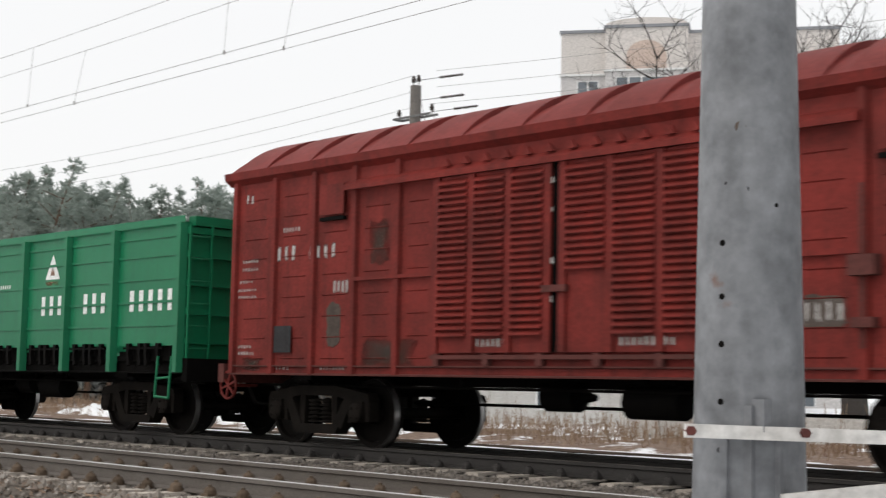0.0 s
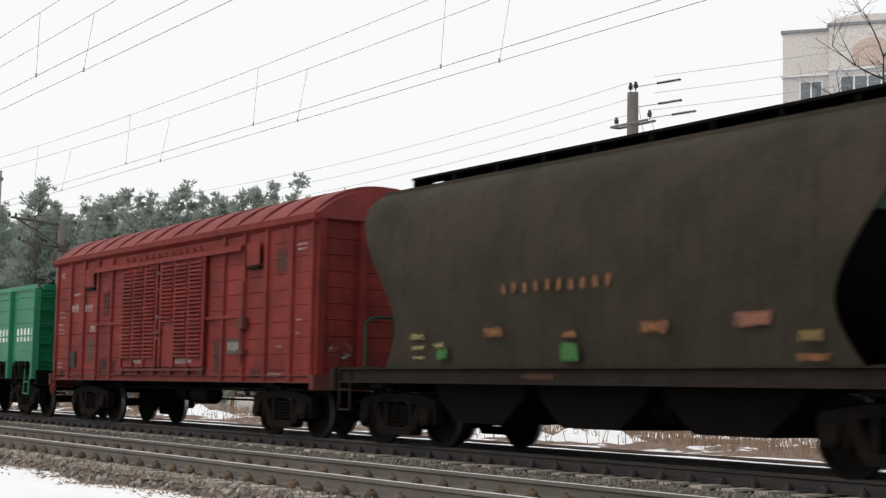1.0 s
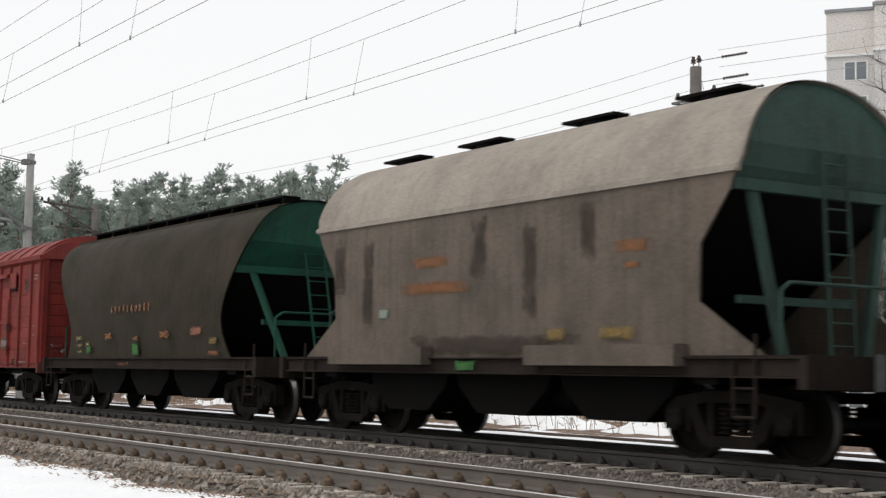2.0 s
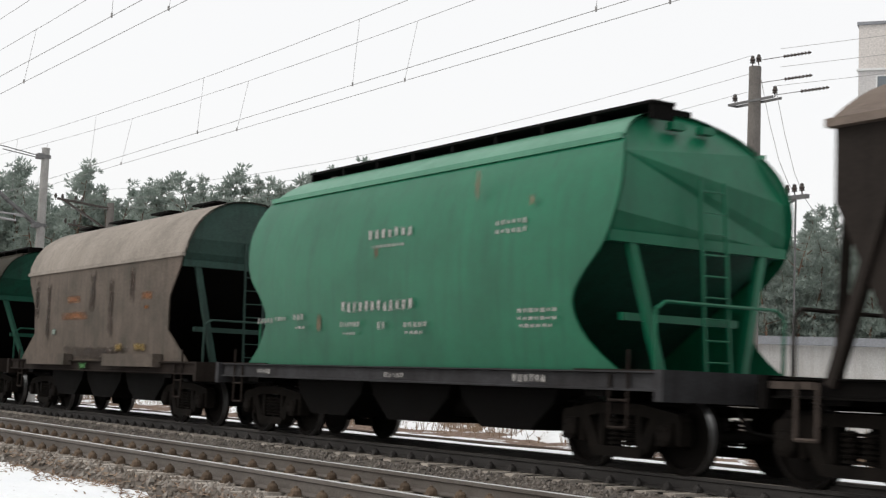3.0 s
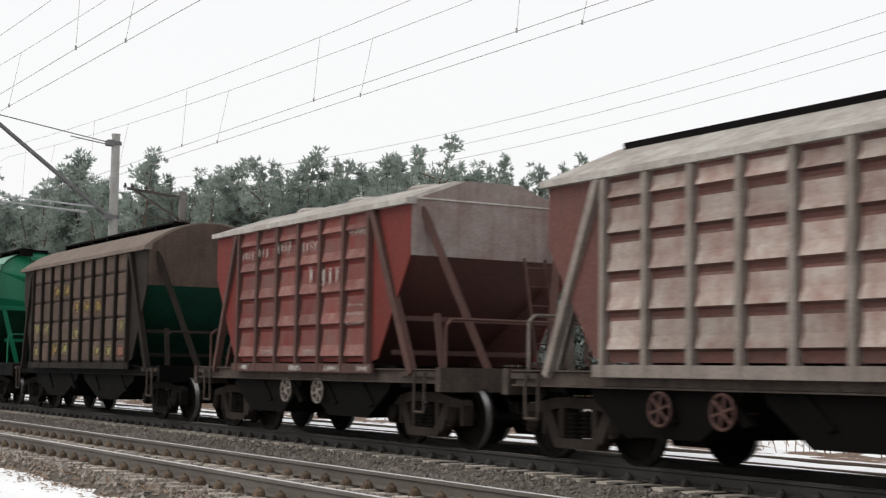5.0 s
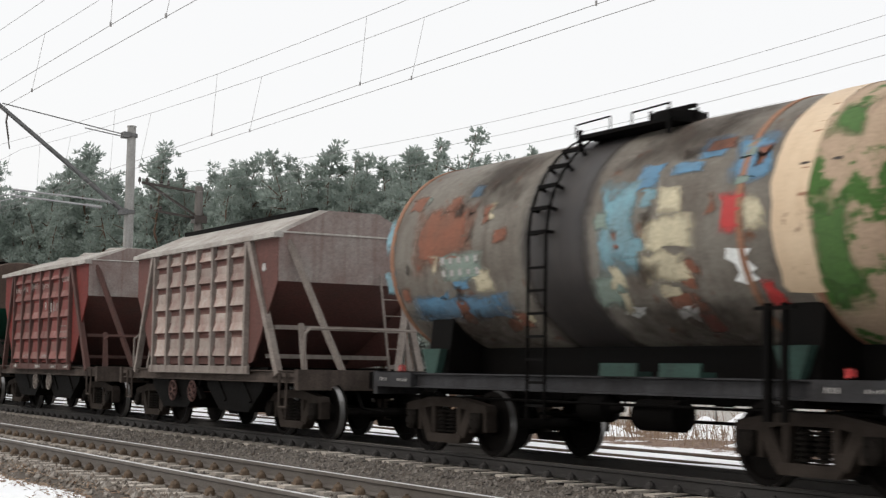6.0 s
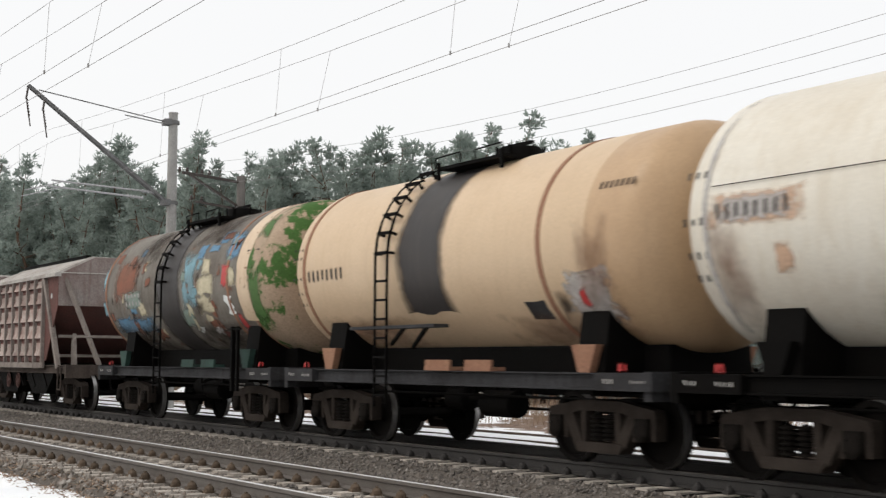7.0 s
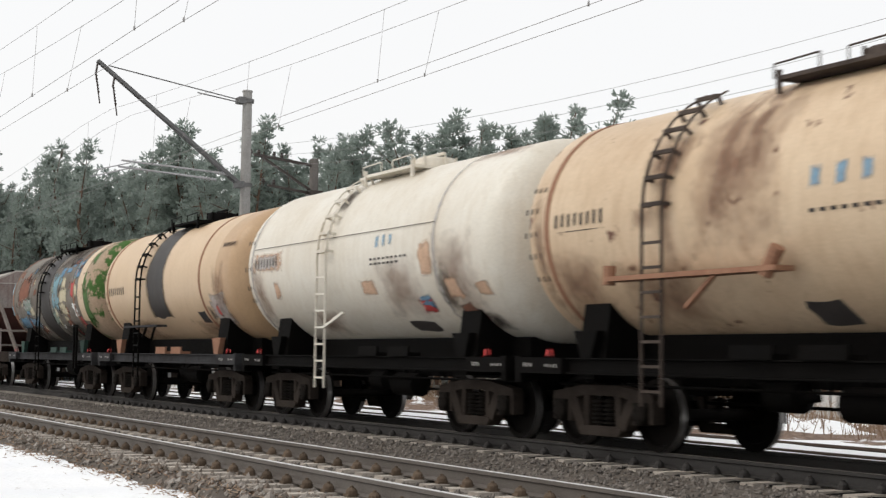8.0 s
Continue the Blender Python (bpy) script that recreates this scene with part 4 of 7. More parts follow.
        part("door_track", bm, BOX_DARK, w, "scraped rusty lower door track")
        bm = boxes((-3.84, -2.2, y - 0.03, y + 0.01, 2.26, 2.31), (2.3, 3.97, y - 0.03, y + 0.01, 2.22, 2.28))
        part("belt_rail", bm, BOX_RED, w)
        for x in (-4.3, 4.42):
            part("vent_hatch", boxes((x - 0.27, x + 0.27, y - 0.05, y + s * 0.015 - 0.015, 3.2, 3.62)), BOX_RED, w)
            part("vent_slot", boxes((x - 0.27, x + 0.27, y - 0.04, y + 0.02, 3.12, 3.17)), BLACK_STEEL, w)
    # marks on the seen side
    y = -(Y + 0.017)
    marking(w, row_of_bars(-5.8, 2.6, 0.24, 0.13, 4, 0.04) + row_of_bars(-4.88, 2.6, 0.22, 0.13, 4, 0.04), y, WHITE_MARK, "faded white number bars")
    marking(w, row_of_bars(-6.45, 3.5, 0.16, 0.09, 2, 0.03) + row_of_bars(-5.5, 3.02, 0.08, 0.05, 6, 0.02) + row_of_bars(-6.5, 2.62, 0.06, 0.05, 6, 0.02) + row_of_bars(-6.5, 2.5, 0.06, 0.05, 6, 0.02)
            + row_of_bars(-6.55, 2.32, 0.06, 0.05, 5, 0.02) + row_of_bars(-6.6, 2.2, 0.05, 0.05, 7, 0.02) + row_of_bars(-6.6, 2.1, 0.05, 0.05, 7, 0.02)
            + row_of_bars(-6.55, 1.36, 0.06, 0.05, 5, 0.02) + row_of_bars(-6.55, 1.26, 0.06, 0.05, 6, 0.02) + row_of_bars(-5.6, 1.05, 0.07, 0.05, 4, 0.04) + row_of_bars(-4.55, 1.05, 0.07, 0.05, 8, 0.02)
            + row_of_bars(6.05, 3.45, 0.06, 0.06, 5, 0.02) + row_of_bars(6.08, 3.36, 0.06, 0.06, 4, 0.02) + row_of_bars(6.1, 2.08, 0.06, 0.05, 3, 0.03) + row_of_bars(5.0, 1.08, 0.1, 0.06, 7, 0.02)
            + row_of_bars(5.35, 1.62, 0.05, 0.05, 3, 0.03) + row_of_bars(6.1, 1.85, 0.05, 0.05, 2, 0.03), y, WHITE_MARK, "small faded white stencil bars")
    marking(w, row_of_bars(-1.35, 1.34, 0.12, 0.07, 7, 0.02) + row_of_bars(0.95, 1.34, 0.12, 0.07, 9, 0.02), y - 0.08, WHITE_MARK, "faded white stencil bars")
    marking(w, [(-5.62, -5.22, 1.3, 1.68)], y - 0.03, FRAME_GREY, "dark grey notice panel", "notice_panel")
    scuff(w, -4.45, -4.12, 1.35, 2.0, y, FRAME_BROWN, 3)
    marking(w, row_of_bars(-4.3, 2.1, 0.2, 0.08, 4, 0.01), y - 0.003, WHITE_MARK, "smudged white stencil bars")
    scuff(w, 3.2, 3.78, 1.5, 1.85, y, FRAME_BROWN, 5)
    marking(w, row_of_bars(3.28, 1.55, 0.24, 0.1, 4, 0.03), y - 0.003, WHITE_MARK, "smudged white stencil bars")
    for k, (x0, x1, z0, z1) in enumerate(((-3.7, -2.5, 1.05, 1.5), (2.6, 3.0, 1.05, 1.9), (4.2, 4.8, 1.02, 1.3), (-6.5, -5.9, 1.02, 1.25), (5.2, 5.8, 2.9, 3.5), (-3.6, -3.1, 2.4, 3.1))):
        scuff(w, x0, x1, z0, z1, y, GRIME, 300 + k, "grime_patch", 0.3)
    bm = boxes((6.76, 6.775, -1.12, -0.66, 1.42, 1.72))
    part("end_plate", bm, WHITE_MARK, w, "grey data plate on the end wall")
    bm = bmesh.new()
    tube(bm, (3.97, y - 0.05, 2.9), (3.97, y - 0.05, 1.3), 0.03)
    box(bm, 3.85, 4.15, y - 0.14, y, 2.0, 2.2)
    box(bm, 3.87, 4.12, y - 0.12, y, 1.5, 1.6)
    part("locking_bar", bm, BOX_DARK, w)
    handwheel(w, -6.75, -1.42, 0.82, 0.2, BOX_RED)
    return w


# ---- hoppers with a rounded shell ----
def shell_hopper(centre, name, label, base, half, prof, end_in, m_body, m_roof, m_end, roof_from, beam_z, m_shaded_slope):
    """prof: (y, z) from the sill up to the crown; end_in: how far the shell's end is drawn in at a height."""
    w = wagon_of(name, centre, label)
    running_gear(w, base)
    underframe(w, 6.3, base, FRAME_DARK if m_body is not HOP_GREEN else FRAME_GREY, (1.0, 1.24), 1.5)
    full = [(-y, z) for y, z in prof] + [(y, z) for y, z in prof[::-1][1:]]
    n = 14
    for nm, mat, keep in (("shell", m_body, lambda z: z <= roof_from), ("roof", m_roof, lambda z: z > roof_from)):
        for side in ((0, 1) if nm == "shell" else (2,)):
            pts = [(y, z) for y, z in full if (keep(z) or (nm == "roof" and z >= roof_from)) and (side == 2 or (y < 0) == (side == 0))]
            bm = bmesh.new()
            for lay, off in ((0, 0.0), (1, -0.03)):
                rows = []
                for y, z in pts:
                    e = half - end_in(z)
                    sc = 1 + off / 1.5
                    rows.append([bm.verts.new((e * (2 * i / n - 1), y * sc, z + (off if nm == "roof" else 0))) for i in range(n + 1)])
                for a, b in zip(rows, rows[1:]):
                    for i in range(n):
                        bm.faces.new((a[i], a[i + 1], b[i + 1], b[i]))
            part(nm, bm, mat, w, smooth=30)
    if roof_from < 4.6:
        for s in (-1, 1):
            yy = [y for y, z in prof if z <= roof_from][-1]
            part("roof_seam", boxes((-half + end_in(roof_from), half - end_in(roof_from), s * (yy + 0.02) - 0.02, s * (yy + 0.02) + 0.02, roof_from - 0.05, roof_from + 0.03)), m_roof, w)
    top = [(y, z) for y, z in full if z >= beam_z]
    low = [y for y, z in prof if z < beam_z][-1]
    for s in (-1, 1):
        bm = bmesh.new()
        # upper end panel follows the shell's end a little inside it
        vs = [bm.verts.new((s * (half - end_in(z) - 0.06), y * 0.985, z - 0.02)) for y, z in top]
        vb = [bm.verts.new((s * (half - end_in(beam_z) - 0.06), y, beam_z)) for y in (low * 0.97, -low * 0.97)]
        bm.faces.new(vs + vb)
        part("end_panel", bm, m_end, w)
        # shade in the end recess is put into the slope sheet's dark colour
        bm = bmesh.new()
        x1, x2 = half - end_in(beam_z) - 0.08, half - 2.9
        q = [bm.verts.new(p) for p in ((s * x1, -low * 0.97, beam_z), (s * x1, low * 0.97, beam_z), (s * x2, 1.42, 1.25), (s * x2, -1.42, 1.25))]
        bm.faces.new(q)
        part("slope_sheet", bm, m_shaded_slope, w)
        part("end_beam", boxes((s * (x1 + 0.02) - 0.06, s * (x1 + 0.02) + 0.06, -low * 0.97, low * 0.97, beam_z - 0.09, beam_z + 0.05)), m_end, w)
        for y in (-0.95, 0.95):
            bm = bmesh.new()
            bar(bm, (s * x1, y * 1.2, beam_z - 0.05), (s * (half - 0.15), y * 0.75, 1.25), 0.12, 0.1)
            part("end_strut", bm, m_end, w)
        bm = bmesh.new()
        bar(bm, (s * (half - 0.6), -1.0, 1.95), (s * (half - 0.6), 1.0, 1.95), 0.1)
        part("cross_rail", bm, m_end, w)
        part("end_platform", boxes((s * (half - 0.9), s * 6.3, -1.5, 1.5, 1.2, 1.26)), FRAME_DARK, w)
        ladder("end_ladder", w, (s * (half + 0.1), 0.05, 1.26), (s * (half - end_in(beam_z) + 0.12), 0.05, 3.75), 0.42, 9, m_end, "y")
        bm = bmesh.new()
        pipe(bm, [(s * (half + 0.2), -1.1, 1.26), (s * (half + 0.2), -1.1, 2.02), (s * (half + 0.2), -0.95, 2.12), (s * (half + 0.2), 0.95, 2.12), (s * (half + 0.2), 1.1, 2.02), (s * (half + 0.2), 1.1, 1.26)], 0.025)
        part("guard_rail", bm, m_end, w)
        bm = bmesh.new()
        pipe(bm, [(s * (half - 0.1), -1.56, 1.2), (s * (half - 0.1), -1.56, 0.55), (s * (half + 0.25), -1.56, 0.55), (s * (half + 0.25), -1.56, 1.5)], 0.022)
        tube(bm, (s * (half - 0.1), -1.56, 0.88), (s * (half + 0.25), -1.56, 0.88), 0.018)
        part("step", bm, FRAME_DARK, w)
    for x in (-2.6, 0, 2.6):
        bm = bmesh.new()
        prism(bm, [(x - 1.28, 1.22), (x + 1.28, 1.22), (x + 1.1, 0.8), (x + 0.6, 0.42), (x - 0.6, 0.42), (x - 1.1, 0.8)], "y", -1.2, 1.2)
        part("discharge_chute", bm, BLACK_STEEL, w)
    return w


def roof_walk(w, x0, x1, z, material, y=0.45):
    """A long walkway or hatch edge along the crown."""
    bm = boxes((x0, x1, -y - 0.2, -y + 0.2, z + 0.1, z + 0.14))
    n = int((x1 - x0) / 1.1)
    for i in range(n + 1):
        x = x0 + 0.05 + (x1 - x0 - 0.1) * i / n
        box(bm, x - 0.03, x + 0.03, -y - 0.18, -y + 0.2, z - 0.1, z + 0.1)
    part("roof_walkway", bm, material, w, "dark steel walkway along the roof")
    bm = boxes((x0 + 0.3, x1 - 0.3, -0.22, 0.3, z + 0.05, z + 0.13))
    part("loading_hatch", bm, material, w)


PROF_A = [(1.45, 1.24), (1.50, 1.7), (1.55, 2.2), (1.57, 2.7), (1.55, 3.1), (1.48, 3.5), (1.32, 3.9), (1.05, 4.14), (0.7, 4.29), (0.3, 4.37), (0, 4.38)]
PROF_B = [(1.48, 1.2), (1.50, 1.9), (1.52, 2.6), (1.52, 3.2), (1.52, 3.46), (1.46, 3.75), (1.28, 4.1), (1.0, 4.38), (0.65, 4.57), (0.3, 4.65), (0, 4.67)]
PROF_C = [(1.44, 1.24), (1.50, 1.7), (1.56, 2.2), (1.59, 2.7), (1.57, 3.1), (1.50, 3.55), (1.38, 3.95), (1.22, 4.25), (0.95, 4.5), (0.6, 4.66), (0.25, 4.74), (0, 4.75)]


def rounded(pts, times=2):
    """Cut a polyline's corners."""
    for _ in range(times):
        out = [pts[0]]
        for (a, b), (c, d) in zip(pts, pts[1:]):
            out += [(0.75 * a + 0.25 * c, 0.75 * b + 0.25 * d), (0.25 * a + 0.75 * c, 0.25 * b + 0.75 * d)]
        pts = out + [pts[-1]]
    return pts


def end_table(rows, times):
    xs, ys = zip(*rounded(rows, times))
    return lambda z: float(np.interp(z, xs, ys))


PROF_A, PROF_C = rounded(PROF_A), rounded(PROF_C)
PROF_B = PROF_B[:5] + rounded(PROF_B[4:])[1:]
# how far the side sheet's end is drawn in at a height: long at the roof, short below, flared at the sill
rounded_end = end_table([(1.2, 0.0), (1.6, 0.68), (2.1, 1.0), (2.5, 0.66), (2.8, 0.26), (3.3, 0.06), (3.8, 0.08), (4.27, 0.36), (4.9, 0.95)], 2)
tapered_end = end_table([(1.2, 1.0), (1.52, 1.26), (1.96, 1.45), (2.53, 1.14), (3.25, 0.5), (4.0, 0.0), (4.6, 0.3)], 3)
angled_end = end_table([(1.15, -0.5), (1.63, 0.25), (2.1, 1.1), (2.48, 0.8), (3.46, 0.0), (4.1, 0.03), (4.7, 0.2)], 1)


def dusty_hopper(centre):
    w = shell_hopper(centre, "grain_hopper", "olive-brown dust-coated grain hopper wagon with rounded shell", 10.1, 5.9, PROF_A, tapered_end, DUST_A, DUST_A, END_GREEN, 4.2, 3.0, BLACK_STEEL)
    roof_walk(w, -5.45, 5.35, 4.33, BLACK_STEEL)
    y = -1.585
    marking(w, row_of_bars(-1.55, 2.26, 0.2, 0.2, 10, 0.055), y, ORANGE_MARK, "worn orange lettering bars")
    for x, z, m, ww, hh in ((-4.05, 1.66, OLIVE_PATCH, 0.5, 0.12), (-4.0, 1.5, OLIVE_PATCH, 0.45, 0.1), (-3.95, 1.36, OLIVE_PATCH, 0.4, 0.07), (-3.4, 1.52, OLIVE_PATCH, 0.4, 0.12), (-3.3, 1.32, GREEN_PATCH, 0.4, 0.25), (-2.05, 1.66, ORANGE_MARK, 0.55, 0.18),
                            (-0.25, 1.3, GREEN_PATCH, 0.45, 0.3), (-0.25, 1.62, ORANGE_MARK, 0.4, 0.12), (1.3, 1.64, ORANGE_MARK, 0.65, 0.2), (3.0, 1.68, SPRAY_RUST, 0.7, 0.22), (4.0, 1.5, YELLOW_MARK, 0.4, 0.16), (3.95, 1.28, ORANGE_MARK, 0.6, 0.12)):
        scuff(w, x, x + ww, z, z + hh, -1.545 if z < 1.8 else -1.56, m, int(100 * (x + 9)), ragged=0.12)
    marking(w, row_of_bars(-1.0, 1.06, 0.1, 0.09, 6, 0.03), -1.59, ORANGE_MARK, "worn stencil bars on the sill")
    return w


def cement_hopper(centre):
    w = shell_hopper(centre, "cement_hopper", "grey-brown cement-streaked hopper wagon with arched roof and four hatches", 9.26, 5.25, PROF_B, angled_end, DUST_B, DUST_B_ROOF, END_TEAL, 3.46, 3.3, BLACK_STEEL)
    for x in (-4.2, -1.8, 1.0, 3.5):
        bm = bmesh.new()
        lathe(bm, [(4.5, 0.0), (4.5, 0.42), (4.72, 0.42), (4.75, 0.36), (4.77, 0)], "z", 16, (x, 0, 0))
        bar(bm, (x - 0.6, -0.3, 4.72), (x + 0.6, -0.3, 4.72), 0.3, 0.04)
        part("roof_hatch", bm, BLACK_STEEL, w, "dark hatch with a walkway plate")
    for s in (-1, 1):
        bm = bmesh.new()
        prism(bm, [(s * 1.5, 3.40), (s * 1.56, 3.42), (s * 1.56, 3.47), (s * 1.5, 3.5)], "x", -5.2, 5.2)
        part("roof_seam", bm, DUST_B_ROOF, w)
    for x0, x1 in ((-4.35, -1.4), (1.25, 4.3)):
        part("side_box", boxes((x0, x1, -1.72, -1.5, 1.13, 1.4)), DUST_B, w)
    y = -1.528
    for x, z, m, ww, hh in ((-2.1, 2.6, ORANGE_MARK, 1.2, 0.2), (-2.4, 2.2, ORANGE_MARK, 2.1, 0.22), (2.95, 2.55, ORANGE_MARK, 0.8, 0.2), (1.4, 1.45, YELLOW_MARK, 0.6, 0.2), (2.6, 1.45, YELLOW_MARK, 0.8, 0.2),
                            (-3.05, 1.85, SPRAY_TEAL, 0.35, 0.18), (3.1, 2.36, ORANGE_MARK, 0.35, 0.1)):
        scuff(w, x, x + ww, z, z + hh, y, m, int(100 * (x + 9)), ragged=0.1)
    for k, (x0, x1, z0, z1) in enumerate(((-4.6, -4.1, 2.2, 3.3), (-3.6, -3.2, 1.6, 3.35), (-0.4, 0.1, 2.3, 3.35), (0.9, 1.3, 1.7, 3.3), (2.2, 2.6, 2.4, 3.35), (-2.6, 2.5, 1.25, 1.6))):
        scuff(w, x0, x1, z0, z1, y + 0.002, GRIME, 320 + k, "grime_streak", 0.25)
    marking(w, [(-0.65, -0.1, 1.03, 1.2)], -1.59, GREEN_PATCH, "green panel on the sill", "sill_panel")
    return w


def green_hopper(centre):
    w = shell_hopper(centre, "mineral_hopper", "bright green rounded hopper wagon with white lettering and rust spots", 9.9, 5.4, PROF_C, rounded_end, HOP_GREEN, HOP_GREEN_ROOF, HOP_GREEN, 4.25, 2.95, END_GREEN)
    roof_walk(w, -4.75, 4.9, 4.67, BLACK_STEEL)
    y = -1.6
    marking(w, row_of_bars(-1.55, 2.08, 0.2, 0.15, 12, 0.04), y, WHITE_MARK, "white lettering bars")
    marking(w, row_of_bars(-0.8, 3.22, 0.17, 0.15, 7, 0.05) + row_of_bars(-0.7, 3.08, 0.06, 0.1, 8, 0.03), -1.575, WHITE_MARK, "white number bars")
    marking(w, row_of_bars(2.75, 3.2, 0.08, 0.1, 6, 0.03) + row_of_bars(2.75, 3.08, 0.08, 0.1, 6, 0.03) + row_of_bars(2.85, 2.82, 0.07, 0.08, 2, 0.03), -1.575, WHITE_MARK, "white stencil bars")
    marking(w, row_of_bars(-4.7, 1.95, 0.12, 0.09, 5, 0.04) + row_of_bars(-4.0, 1.98, 0.1, 0.08, 4, 0.03) + row_of_bars(-3.3, 1.98, 0.14, 0.1, 3, 0.04) + row_of_bars(-3.2, 1.84, 0.06, 0.1, 3, 0.03)
            + row_of_bars(-1.6, 1.85, 0.1, 0.08, 6, 0.03) + row_of_bars(-1.5, 1.72, 0.06, 0.08, 4, 0.03) + row_of_bars(-0.4, 1.8, 0.14, 0.1, 2, 0.04) + row_of_bars(0.4, 1.82, 0.1, 0.1, 5, 0.04) + row_of_bars(0.45, 1.72, 0.06, 0.1, 4, 0.04)
            + row_of_bars(3.35, 1.98, 0.07, 0.1, 7, 0.03) + row_of_bars(3.35, 1.88, 0.06, 0.1, 7, 0.03) + row_of_bars(3.4, 1.78, 0.06, 0.1, 6, 0.03), y + 0.02, WHITE_MARK, "white stencil bars")
    for x, z, ww, hh in ((2.15, 3.55, 0.2, 0.55), (3.5, 3.4, 0.16, 0.2), (-0.65, 2.85, 0.2, 0.3), (1.75, 2.68, 0.16, 0.14), (-2.5, 1.75, 0.2, 0.4)):
        scuff(w, x, x + ww, z, z + hh, -1.578 if z > 2.4 else -1.56, STAIN, int(100 * (x + 9)), "rust_spot", 0.4)
    for y0 in (-0.32, 0.2):
        part("end_lamp_bracket", boxes((4.8, 4.95, y0, y0 + 0.22, 4.45, 4.55)), HOP_GREEN, w)
    marking(w, row_of_bars(-4.6, 1.06, 0.1, 0.08, 5, 0.03) + row_of_bars(-0.1, 1.06, 0.1, 0.09, 5, 0.03) + row_of_bars(3.3, 1.06, 0.12, 0.1, 6, 0.03), -1.59, WHITE_MARK, "white stencil bars on the sill")
    return w


# ---- ribbed hoppers ----
def ribbed_hopper(centre, name, label, base, half, panel, ribs, rows_z, eave, crest, m_panel, m_rib, m_roof, m_end, m_cheek, tan=False, m_dust=None, m_head=None, arched=False):
    """panel: half length of the ribbed side; half: to the eave's end."""
    w = wagon_of(name, centre, label)
    running_gear(w, base, tan)
    frame_m = FRAME_BROWN
    underframe(w, half + 0.95, base, frame_m if tan else BLACK_STEEL, (0.98, 1.2), 1.42)
    Y = 1.5
    # the roof's outline, seen from the end, and how far it is drawn in at its ends
    if arched:
        crown = [(y, eave + 0.03 + (crest - eave - 0.03) * (1 - abs(y / 1.6) ** 2.2), 0.0) for y in (1.6 * i / 8 for i in range(-8, 9))]
    else:
        crown = [(-Y - 0.1, eave + 0.03, -0.04), (-0.55, crest, 0.25), (0.55, crest, 0.25), (Y + 0.1, eave + 0.03, -0.04)]
    for s in (-1, 1):
        y = s * Y
        bm = bmesh.new()
        prism(bm, [(-half, eave), (half, eave), (half, eave - 0.85), (panel + 0.25, 1.35), (panel, 1.3), (-panel, 1.3), (-panel - 0.25, 1.35), (-half, eave - 0.85)], "y", y - 0.015, y + 0.015)
        part("side_wall", bm, m_cheek, w)
        step = 2 * panel / (ribs - 1)
        for i in range(ribs - 1):
            x0, x1 = -panel + i * step + 0.06, -panel + (i + 1) * step - 0.06
            for z0, z1 in zip(rows_z, rows_z[1:]):
                bm = bmesh.new()
                v = [bm.verts.new(p) for p in ((x0, y, z0), (x1, y, z0), (x1, y, z1), (x0, y, z1), (x0 + 0.04, y + s * 0.045, z0 + 0.05), (x1 - 0.04, y + s * 0.045, z0 + 0.05), (x1 - 0.04, y + s * 0.045, z1 - 0.05), (x0 + 0.04, y + s * 0.045, z1 - 0.05))]
                for f in ((4, 5, 6, 7), (0, 1, 5, 4), (1, 2, 6, 5), (2, 3, 7, 6), (3, 0, 4, 7)):
                    bm.faces.new([v[k] for k in f])
                if m_dust:
                    # pressed pillow: a leaning lower half where cement dust has settled
                    bm.clear()
                    zm = z0 + 0.45 * (z1 - z0)
                    v = [bm.verts.new((x0 + (x1 - x0) * u + k, y + s * o, z)) for z, o, k in ((z0 + 0.02, 0.0, 0), (z0 + 0.06, 0.09, 0.03), (zm, 0.04, 0.05), (z1 - 0.07, 0.035, 0.05), (z1, 0.0, 0)) for u, k in ((0, k), (1, -k))]
                    for r in range(4):
                        bm.faces.new((v[2 * r], v[2 * r + 1], v[2 * r + 3], v[2 * r + 2])).material_index = 1 if r == 1 or (r == 2 and m_dust is DUST_F) else 0
                    for q in ((0, 2, 4, 6, 8), (1, 3, 5, 7, 9)):
                        bm.faces.new([v[k] for k in q])
                part("side_panel", bm, [m_panel, m_dust] if m_dust else m_panel, w)
        for i in range(ribs):
            x = -panel + i * step
            bm = bmesh.new()
            prism(bm, [(x - 0.055, y), (x + 0.055, y), (x + 0.045, y + s * 0.11), (x - 0.045, y + s * 0.11)], "z", 1.12, eave)
            part("rib", bm, m_rib, w)
        part("lower_chord", boxes((-panel - 0.2, panel + 0.2, y - 0.05, y + s * 0.1, 1.12, 1.27)), m_rib, w)
        bm = bmesh.new()
        prism(bm, [(s * (Y - 0.05), eave - 0.06), (s * (Y + 0.13), eave - 0.06), (s * (Y + 0.13), eave + 0.03), (s * (Y - 0.05), eave + 0.05)], "x", -half - 0.06, half + 0.06)
        part("eave", bm, m_roof, w)
        for e in (-1, 1):
            bm = bmesh.new()
            bar(bm, (e * (panel + 0.12), y + s * 0.06, eave - 0.05), (e * (half + 0.05), y * 0.98, 1.12), 0.12, 0.13)
            part("corner_brace", bm, m_rib, w)
    for e in (-1, 1):
        bm = bmesh.new()
        prism(bm, [(-Y, eave - 0.85), (Y, eave - 0.85)] + [(y * 0.94, z - 0.03) for y, z, _ in crown[::-1]], "x", e * half - 0.02, e * half + 0.02)
        part("end_panel", bm, m_head or m_panel, w)
        bm = bmesh.new()
